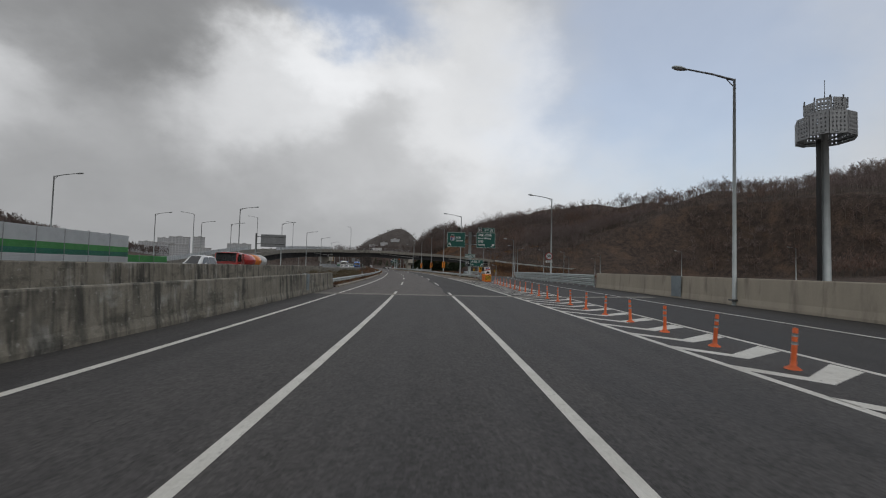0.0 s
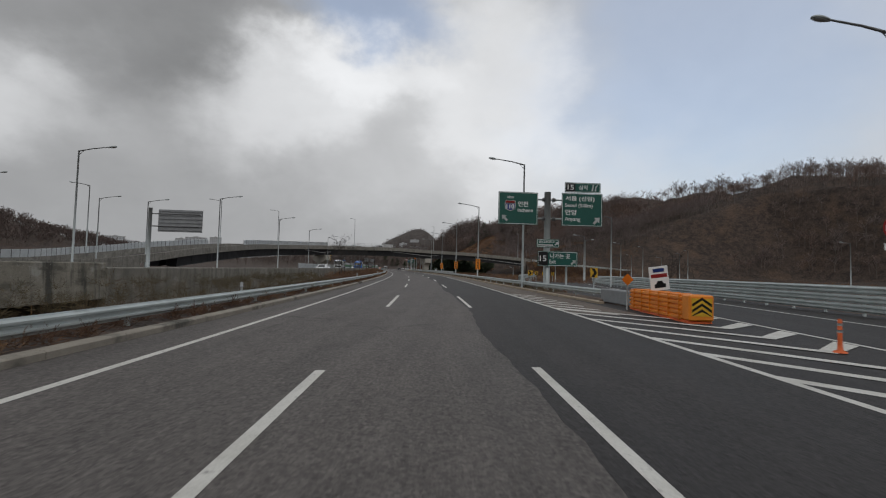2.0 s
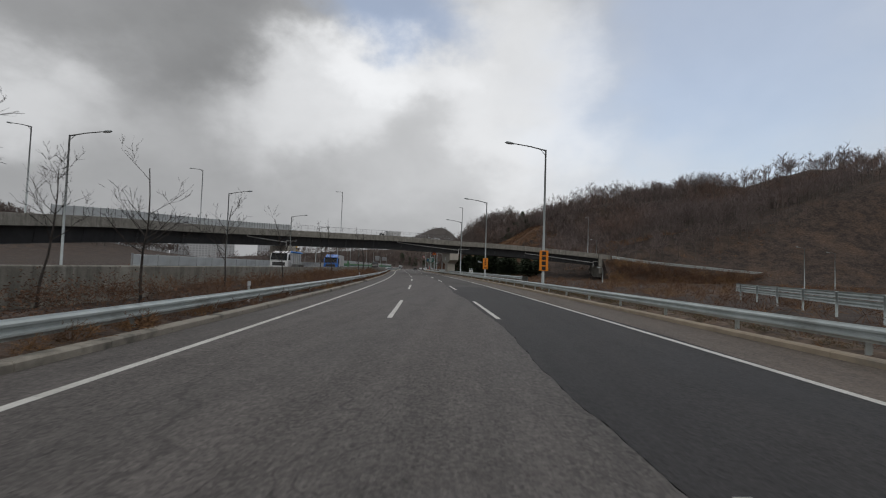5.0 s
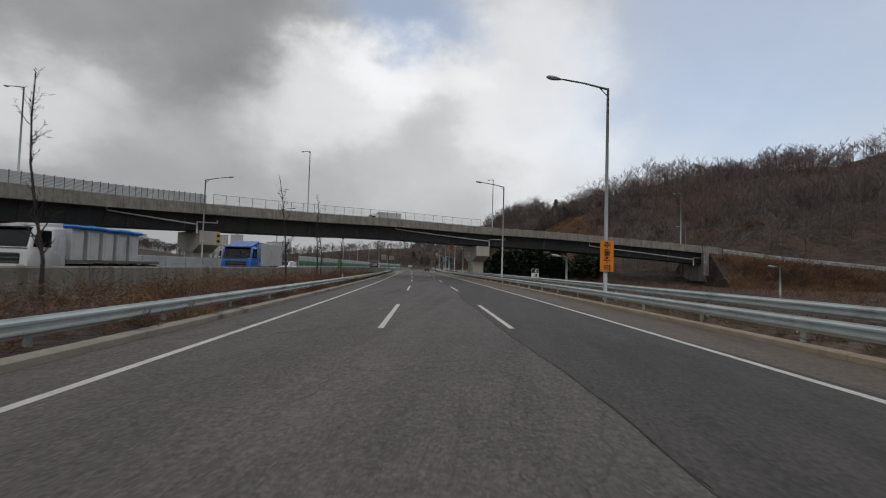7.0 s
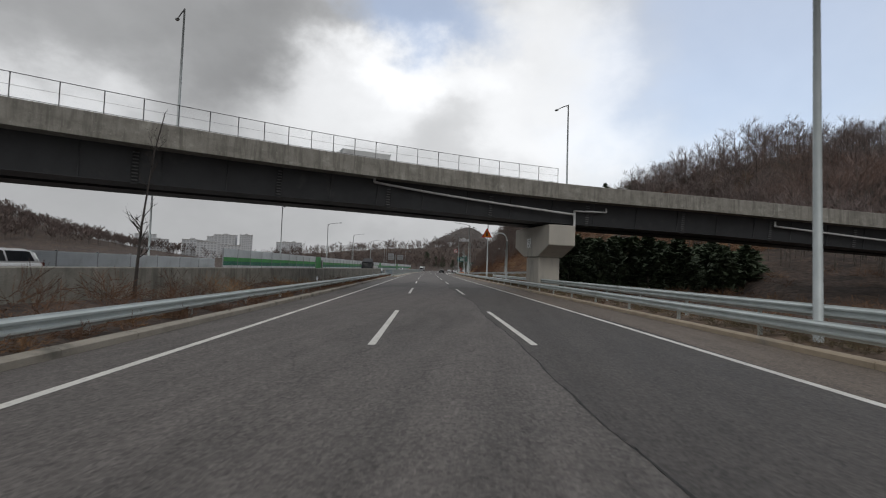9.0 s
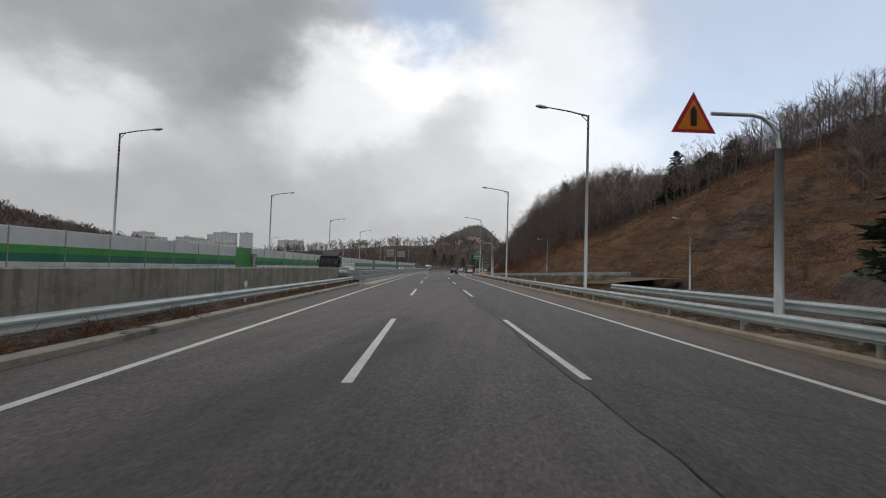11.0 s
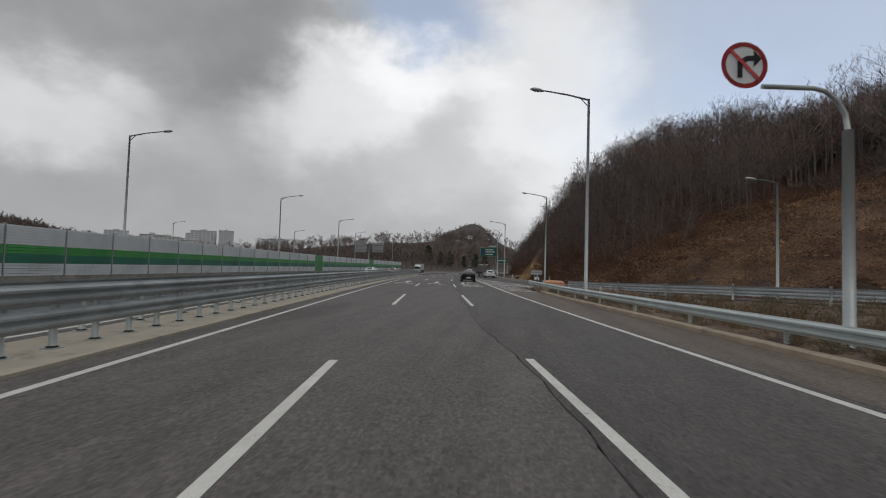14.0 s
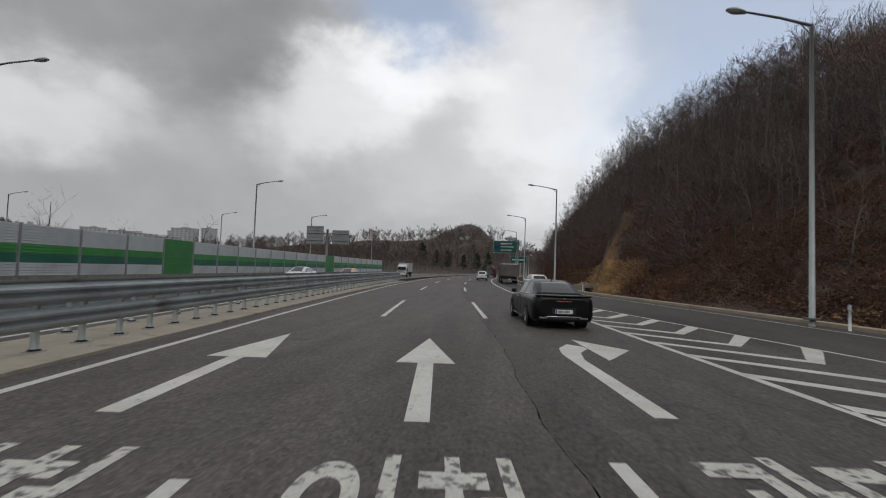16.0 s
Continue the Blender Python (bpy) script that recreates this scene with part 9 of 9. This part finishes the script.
    for sx in (-1, 1):
        part("exhaust_trim", box((-0.13, -0.02, -0.035), (0.13, 0.08, 0.035), 0.02), CHROME, t, m=pose(sx * 0.60, 0.04, 0.355))
        part("reflector", box((-0.1, -0.012, -0.015), (0.1, 0.04, 0.015)), TAIL, t, m=pose(sx * 0.66, 0.06, 0.47))
        part("headlamp", box((-0.2, -0.1, -0.06), (0.2, 0.02, 0.06), 0.02), LAMP_GLASS, t, m=pose(sx * 0.58, 4.9, 0.66))
    bm = bmesh.new()
    add_tube(bm, [(-0.07, 0, 0), (0, 0, 0.02), (0.07, 0, 0), (0, 0, -0.02), (-0.07, 0, 0)], 0.008, 6)
    part("badge", bm, CHROME, t, "small oval chrome badge", m=pose(0, -0.008, 0.925))
    bm = bmesh.new()
    f0 = [bm.verts.new(v) for v in ((0.02, 0, 0), (-0.02, 0, 0), (-0.015, 0.2, 0), (0.015, 0.2, 0))]
    f1 = [bm.verts.new(v) for v in ((0.004, 0.02, 0.06), (-0.004, 0.02, 0.06))]
    bm.faces.new(f0)
    bm.faces.new((f0[0], f0[1], f1[1], f1[0]))
    bm.faces.new((f0[1], f0[2], f1[1]))
    bm.faces.new((f0[3], f0[0], f1[0]))
    bm.faces.new((f0[2], f0[3], f1[0], f1[1]))
    part("aerial_fin", bm, paint, t, m=pose(0, 1.65, 1.425))
    return t


def wagon(m, paint, label, group="", height=1.62, length=4.6):
    """A tall hatchback or SUV."""
    k = length / 4.6
    t = thing("car", m, label, "car", group)
    secs = [(0.0, 0.76, 0.46, 0.90, 1.0), (0.06, 0.86, 0.34, 0.98, 1.06), (0.3, 0.91, 0.26, 1.0, 1.08), (1.5, 0.92, 0.24, 1.0, 1.06), (3.2, 0.92, 0.24, 0.98, 1.05), (4.0, 0.90, 0.26, 0.92, 1.0), (4.45, 0.84, 0.3, 0.8, 0.9), (4.6, 0.72, 0.4, 0.68, 0.74)]
    part("body", loft([body_section(y * k, *r) for y, *r in secs]), paint, t)
    h = height
    st = [(0.10 * k, 0.80, 0.68, 1.02, 1.06), (0.32 * k, 0.82, 0.62, 1.02, h - 0.1), (0.7 * k, 0.83, 0.60, 1.02, h), (2.2 * k, 0.83, 0.60, 1.02, h), (2.75 * k, 0.82, 0.61, 1.0, h - 0.07), (3.65 * k, 0.80, 0.68, 1.0, 1.02)]
    cab = []
    for y in np.linspace(st[0][0], st[-1][0], 18):
        half = [cabin_point(st, float(y), u) for u in (0, 0.35, 0.66, 0.76, 0.9, 0.999)]
        cab.append([tuple(p) for p in half] + [(-p.x, p.y, p.z) for p in half[::-1]])
    part("cabin", loft(cab), paint, t)
    part("rear_window", end_glass(st, 0.12 * k, 0.31 * k, 0.012), CAR_GLASS, t, "dark rear window")
    part("windscreen", end_glass(st, 3.6 * k, 2.72 * k, 0.008), CAR_GLASS, t)
    for mir in (False, True):
        sx = -1 if mir else 1
        for cs in (((0.5 * k, 0.08), (1.75 * k, 0.06), (1.75 * k, 0.6), (0.6 * k, 0.6)), ((1.83 * k, 0.06), (3.15 * k, 0.08), (2.7 * k, 0.6), (1.83 * k, 0.6))):
            part("side_window", cabin_patch(st, cs, 0.008, mir), CAR_GLASS, t)
        for y in (0.85 * k, 3.65 * k):
            bm = bmesh.new()
            add_tube(bm, [(sx * 0.7, y, 0.35), (sx * 0.925, y, 0.35)], 0.40, 18)
            part("wheel_arch", bm, BLACK, t)
            wheel(t, sx * 0.82, y, 0.35, 0.225)
        part("tail_lamp", box((-0.11, -0.03, -0.09), (0.11, 0.12, 0.09), 0.03), TAIL, t, m=pose(sx * 0.74, 0.03, 0.95))
        part("headlamp", box((-0.14, -0.1, -0.06), (0.14, 0.03, 0.06), 0.02), LAMP_GLASS, t, m=pose(sx * 0.62, 4.42 * k, 0.78))
        part("door_mirror", box((-0.09, -0.06, -0.07), (0.09, 0.06, 0.07), 0.03), paint, t, m=pose(sx * 0.99, 2.95 * k, 1.08))
    part("lower_bumper", box((-0.78, -0.02, 0.32), (0.78, 0.2, 0.5), 0.04), BLACK, t)
    plate(t, -0.006, 0.72)
    return t


def cab_over(t, y0, length, width, height, paint, z0=0.55, deflector=0.0):
    """A forward-control lorry cab whose front is at y0 + length."""
    y1 = y0 + length
    hw = width / 2
    secs = []
    for y, top, w in ((y0, height, hw), (y0 + length * 0.55, height, hw), (y0 + length * 0.82, height - 0.06, hw), (y1 - 0.05, height * 0.60, hw * 0.985), (y1, height * 0.52, hw * 0.96)):
        half = [(w * 0.9, z0), (w, z0 + 0.12), (w, z0 + (top - z0) * 0.5), (w * 0.975, top - 0.12), (w * 0.90, top), (w * 0.4, top + 0.02)]
        secs.append([(x, y, z) for x, z in half] + [(-x, y, z) for x, z in half[::-1]])
    c = part("cab", loft(secs), paint, t, "lorry cab")
    ya, za, yb, zb = y0 + length * 0.84, height - 0.14, y1 - 0.06, height * 0.62
    bm = bmesh.new()
    v = [bm.verts.new(p) for p in ((-hw * 0.9, yb + 0.015, zb), (hw * 0.9, yb + 0.015, zb), (hw * 0.86, ya + 0.015, za), (-hw * 0.86, ya + 0.015, za))]
    bm.faces.new(v)
    bmesh.ops.solidify(bm, geom=bm.faces[:], thickness=-0.02)
    part("windscreen", bm, CAR_GLASS, c)
    for sx in (-1, 1):
        bm = bmesh.new()
        v = [bm.verts.new((sx * (hw + 0.006), y, z)) for y, z in ((y0 + length * 0.42, height * 0.62), (y1 - 0.22, height * 0.62), (y0 + length * 0.80, height - 0.22), (y0 + length * 0.42, height - 0.2))]
        bm.faces.new(v)
        bmesh.ops.solidify(bm, geom=bm.faces[:], thickness=0.01)
        part("side_window", bm, CAR_GLASS, c)
        part("door_mirror", box((-0.06, -0.08, -0.22), (0.06, 0.08, 0.22), 0.02), BLACK, c, m=pose(sx * (hw + 0.16), y1 - 0.25, height * 0.75))
        part("headlamp", box((-0.18, -0.04, -0.09), (0.18, 0.04, 0.09), 0.02), LAMP_GLASS, c, m=pose(sx * hw * 0.75, y1 + 0.0, z0 + 0.2))
    part("grille", box((-hw * 0.7, y1 - 0.03, z0 + 0.32), (hw * 0.7, y1 + 0.02, height * 0.5), 0.02), BLACK, c)
    part("sun_visor", box((-hw * 0.88, y0 + length * 0.82, height - 0.12), (hw * 0.88, y0 + length * 0.95, height - 0.07), 0.02), BLACK, c)
    part("panel_gap", box((-hw * 0.94, y1 - 0.045, height * 0.585), (hw * 0.94, y1 + 0.004, height * 0.60)), BLACK, c)
    for k in range(3):
        part("grille_bar", box((-hw * 0.66, y1 + 0.02, z0 + 0.38 + 0.2 * k), (hw * 0.66, y1 + 0.035, z0 + 0.43 + 0.2 * k)), STEEL_DARK, c)
    for sx in (-1, 1):
        part("wiper", box((-0.35, 0, 0), (0.35, 0.02, 0.02)), BLACK, c, m=pose(sx * hw * 0.42, y1 - 0.03, height * 0.635, 0, 8 * sx, 0))
        part("door_step", box((-0.03, -0.3, -0.14), (0.03, 0.3, 0.14), 0.01), BLACK, c, m=pose(sx * (hw - 0.01), y0 + length * 0.62, z0 + 0.05))
    part("front_bumper", box((-hw, y1 - 0.3, z0 - 0.2), (hw, y1 + 0.06, z0 + 0.1), 0.05), paint, c)
    if deflector:
        bm = bmesh.new()
        pts = [(y0 + length * 0.75, height), (y0 + 0.05, height + deflector), (y0 + 0.0, height)]
        for x in (-hw * 0.85, hw * 0.85):
            bm.faces.new([bm.verts.new((x, y, z)) for y, z in pts])
        bm.verts.ensure_lookup_table()
        vs = bm.verts
        bm.faces.new((vs[0], vs[1], vs[4], vs[3]))
        bm.faces.new((vs[1], vs[2], vs[5], vs[4]))
        bmesh.ops.recalc_face_normals(bm, faces=bm.faces[:])
        part("roof_deflector", bm, paint, c)
    return c


def lorry(m, paint, length, width, height, label, load, group="", cab_h=2.75, deflector=0.5, axles=(), cab_len=2.2):
    """A lorry facing +y, rear at y = 0."""
    t = thing("truck", m, label, "truck", group)
    cab_over(t, length - cab_len, cab_len, width, cab_h, paint, deflector=deflector)
    part("chassis", box((-width * 0.32, 0.1, 0.62), (width * 0.32, length - 0.6, 0.86), 0.02), BLACK, t)
    load(t, length - cab_len - 0.15, width, height)
    for y in axles or (1.3, length - 1.3):
        for sx in (-1, 1):
            wheel(t, sx * (width / 2 - 0.17), y, 0.48, 0.30, True)
    part("rear_bumper", box((-width * 0.45, -0.02, 0.45), (width * 0.45, 0.06, 0.62), 0.01), STEEL_DARK, t)
    for sx in (-1, 1):
        part("tail_lamp", box((-0.18, -0.05, -0.06), (0.18, 0.02, 0.06), 0.01), TAIL, t, m=pose(sx * width * 0.36, 0.0, 0.78))
        part("mudguard", box((-0.16, -0.6, 0), (0.16, 0.6, 0.05), 0.01), BLACK, t, m=pose(sx * (width / 2 - 0.17), (axles or (1.3,))[0], 1.02))
    plate(t, -0.03, 0.62, 0.4, 0.14)
    return t


def box_load(t, l, w, h):
    part("cargo_box", box((-w / 2, 0.0, 0.95), (w / 2, l, h), 0.03), BOX_WHITE, t, "white cargo box")
    for y in (0.0, l):
        part("box_frame", box((-w / 2 - 0.02, y - 0.04, 0.93), (w / 2 + 0.02, y + 0.04, 1.05)), STEEL, t)
        part("box_frame", box((-w / 2 - 0.02, y - 0.04, h - 0.08), (w / 2 + 0.02, y + 0.04, h + 0.02)), STEEL, t)
    part("door_bar", box((-0.03, -0.03, 1.0), (0.03, 0.0, h - 0.1)), STEEL, t)


def tank_load(t, l, w, h):
    zc, r = (0.95 + h) / 2, (h - 0.95) / 2
    def seg(y0, y1, mat, name, label=""):
        bm = bmesh.new()
        rings = []
        for y, f in ((y0, 0.96 if y0 < 0.1 else 1.0), (y0 + 0.1, 1.0), (y1, 1.0)):
            rings.append([(w / 2 * f * math.cos(a), y, zc + r * f * math.sin(a)) for a in np.linspace(0, 2 * math.pi, 24, endpoint=False)])
        part(name, loft(rings), mat, t, label)
    seg(0.0, l * 0.28, BOX_WHITE, "tank_rear", "white rear of the tank")
    seg(l * 0.28, l * 0.55, PAINT_TAXI, "tank_middle", "orange middle of the tank")
    seg(l * 0.55, l, PAINT_RED, "tank_front", "red front of the tank")
    part("tank_walkway", box((-0.25, 0.2, h - 0.02), (0.25, l - 0.2, h + 0.08)), STEEL, t)
    for sx in (-1, 1):
        part("side_skirt", box((-0.02, 0.3, 0.55), (0.02, l - 0.2, 1.05)), PAINT_RED, t, m=pose(sx * w * 0.46, 0, 0))


def cabin_load(t, l, w, h):
    part("flatbed", box((-w / 2, 0, 0.92), (w / 2, l, 1.08), 0.02), CARGO_GREY, t)
    count = 5
    for k in range(count):
        y0 = l * 0.27 + k * l * 0.145
        y1 = y0 + l * 0.105
        c = part("portable_cabin", box((-w * 0.45, y0, 1.09), (w * 0.45, y1, h), 0.02), BOX_WHITE, t, "white portable cabin")
        part("cabin_cover", box((-w * 0.56, y0 - 0.13, h + 0.01), (w * 0.56, y1 + 0.13, h + 0.2 + 0.04 * (k % 2)), 0.09), TARP, c, "blue tarpaulin cover")
        part("cabin_door", box((w * 0.45, y0 + 0.15, 1.25), (w * 0.46, y1 - 0.15, h - 0.2)), BOX_WHITE, c)
        part("cabin_door", box((-w * 0.46, y0 + 0.15, 1.25), (-w * 0.45, y1 - 0.15, h - 0.2)), BOX_WHITE, c)


def flat_load(t, l, w, h):
    part("flatbed", box((-w / 2, 0, 0.95), (w / 2, l, 1.25), 0.02), CARGO_GREY, t)
    for k in range(8):
        y = 0.4 + k * (l - 1.2) / 8
        part("wrapped_bale", box((-w * 0.42, y, 1.26), (w * 0.42, y + (l - 1.6) / 8, h), 0.09), BOX_WHITE, t, "white wrapped bale")


def tipper_load(t, l, w, h):
    bm = bmesh.new()
    hw = w / 2
    for lo, hi in (((-hw, 0, 1.0), (-hw + 0.06, l, h)), ((hw - 0.06, 0, 1.0), (hw, l, h)), ((-hw, 0, 1.0), (hw, 0.06, h)), ((-hw, l - 0.06, 1.0), (hw, l, h + 0.25)), ((-hw, 0, 1.0), (hw, l, 1.08))):
        add_box(bm, lo, hi)
    part("tipper_body", bm, CARGO_GREY, t, "weathered grey tipper body")
    for k in range(7):
        for sx in (-1, 1):
            part("body_rib", box((-0.04, -0.05, 1.0), (0.04, 0.05, h)), CARGO_GREY, t, m=pose(sx * (hw + 0.03), 0.3 + k * (l - 0.6) / 6, 0))
    for k in range(4):
        part("tailgate_rib", box((-hw + 0.08 + k * (w - 0.16) / 3 - 0.04, -0.06, 1.0), (-hw + 0.08 + k * (w - 0.16) / 3 + 0.04, 0.0, h)), CARGO_GREY, t)
    part("load_sheet", box((-hw + 0.05, 0.05, h - 0.12), (hw - 0.05, l - 0.05, h + 0.06), 0.06), BOX_WHITE, t, "pale load sheet")


def drum_load(t, l, w, h):
    rings = []
    for f, r in ((0.0, 0.35), (0.12, 0.7), (0.35, 1.1), (0.6, 1.15), (0.85, 0.95), (0.97, 0.6)):
        y, zc = l * f, 2.35 - 0.35 * f
        rings.append([(r * math.cos(a), y, zc + r * math.sin(a)) for a in np.linspace(0, 2 * math.pi, 20, endpoint=False)])
    part("drum", loft(rings), CARGO_GREY, t, "grey mixer drum")
    part("drum_band", loft([[(1.17 * math.cos(a), y, 2.15 + 1.17 * math.sin(a)) for a in np.linspace(0, 2 * math.pi, 20, endpoint=False)] for y in (l * 0.48, l * 0.66)]), PAINT_RED, t, "red band")
    part("hopper", box((-0.5, -0.3, 2.5), (0.5, 0.4, 3.3), 0.1), CARGO_GREY, t)
    part("chute", tube([(0, -0.1, 2.2), (0.3, -0.6, 1.4)], 0.16, 8), CARGO_GREY, t)
    part("drum_stand", box((-0.8, 0.2, 0.86), (0.8, 0.5, 1.9)), STEEL_DARK, t)
    part("drum_stand", box((-0.8, l - 0.5, 0.86), (0.8, l - 0.2, 1.7)), STEEL_DARK, t)


# ahead on this side
sedan(spot(361.15, 3.84), PAINT_BLACK, "black saloon car with a full-width tail lamp in its lane")
wagon(spot(427, 3.9), PAINT_WHITE, "white SUV in the lane ahead")
wagon(spot(391, 8.9, 0, 2), PAINT_WHITE, "white estate car on the entry road", height=1.5)
lorry(spot(413, 7.9), CARGO_GREY, 8.2, 2.45, 2.75, "grey tipper lorry with a sheeted load", tipper_load, axles=(1.2, 2.5, 6.9), deflector=0.0)
lorry(spot(468, 3.6), PAINT_RED, 8.0, 2.45, 3.2, "concrete mixer lorry far ahead", drum_load, axles=(1.2, 2.5, 6.8), deflector=0.0)
wagon(spot(505, 3.4), PAINT_GREEN, "dark teal van far ahead", height=1.8)
wagon(spot(478, 7.6), PAINT_GREY, "grey car far ahead")
sedan(spot(530, 0.0), PAINT_WHITE, "white car far ahead", False)
# the other carriageway, coming towards the camera
ol = lambda s: opp_level(s) - 0.02
lorry(spot(59.5, -20.4, ol(60) - 0.25, 180), PAINT_RED, 10.4, 2.4, 2.55, "red tanker lorry with an orange and white tank", tank_load, axles=(1.3, 2.6, 9.1), cab_h=2.6, deflector=0.0)
wagon(spot(46, -20.6, ol(46), 180), PAINT_WHITE, "white van on the opposite carriageway", height=1.85, length=5.0)
lorry(spot(183.4, -20.4, ol(180), 180), PAINT_WHITE, 10.6, 2.45, 2.75, "white lorry carrying portable cabins under blue covers", cabin_load, axles=(1.3, 2.6, 9.3), cab_h=2.7, deflector=0.25)
lorry(spot(196.8, -15.9, ol(190), 180), PAINT_BLUE, 8.4, 2.4, 2.95, "blue lorry with a white box body", box_load, axles=(1.3, 2.6, 7.1), cab_h=2.55, deflector=0.5)
sedan(spot(120, -15.6, ol(120), 180), PAINT_WHITE, "white car on the opposite carriageway", False)
wagon(spot(214, -18.4, ol(214), 180), PAINT_WHITE, "white car on the opposite carriageway")
black_lorry = lorry(spot(306.9, -13.7, 0, 180), PAINT_DARK, 13.0, 2.45, 1.95, "black lorry with pale bales on a flatbed", flat_load, axles=(1.3, 2.6, 8.6, 11.5), cab_h=2.75, deflector=0.75)
for k, (y0, z0, ln) in enumerate(((11.3, 1.75, 1.0), (11.0, 1.55, 1.25), (11.2, 1.38, 0.8))):
    bm = bmesh.new()
    bm.faces.new([bm.verts.new((-1.237, y, z)) for y, z in ((y0, z0), (y0 + ln, z0 + 0.16), (y0 + ln * 0.9, z0 + 0.26), (y0 - 0.1, z0 + 0.07))])
    bmesh.ops.solidify(bm, geom=bm.faces[:], thickness=0.006)
    part("cab_stripe", bm, PAINT_RED if k != 1 else BOX_WHITE, black_lorry, "slanting red and white stripe")
wagon(spot(291.5, -10.6, 0, 180), PAINT_GREY, "grey car beside the median", height=1.45)
lorry(spot(440, -11.8, 0, 180), PAINT_WHITE, 6.2, 1.9, 2.7, "small white box lorry on the opposite carriageway", box_load, cab_h=2.0, deflector=0.4, axles=(1.2, 4.9), cab_len=1.6)
sedan(spot(402, -11.6, 0, 180), PAINT_TAXI, "orange taxi beyond the median", False)
sedan(spot(396, -15.0, 0, 180), PAINT_WHITE, "white car beyond the median", False)
sedan(spot(560, -13, 0, 180), PAINT_WHITE, "white car far along the opposite carriageway", False)
# on the ramp and the entry road
ii = ramp_index(227.2, -3.2)
pp, dd = ramp_at(ii, 4.8, -1.02), RAMP_DIR[ii]
lorry(Matrix.Translation(pp) @ Matrix.Rotation(math.atan2(dd.y, dd.x) + math.pi / 2, 4, "Z"), PAINT_WHITE, 5.6, 1.8, 2.5, "small white box lorry crossing the ramp bridge", box_load, cab_h=1.95, deflector=0.3, axles=(1.1, 4.4), cab_len=1.5)
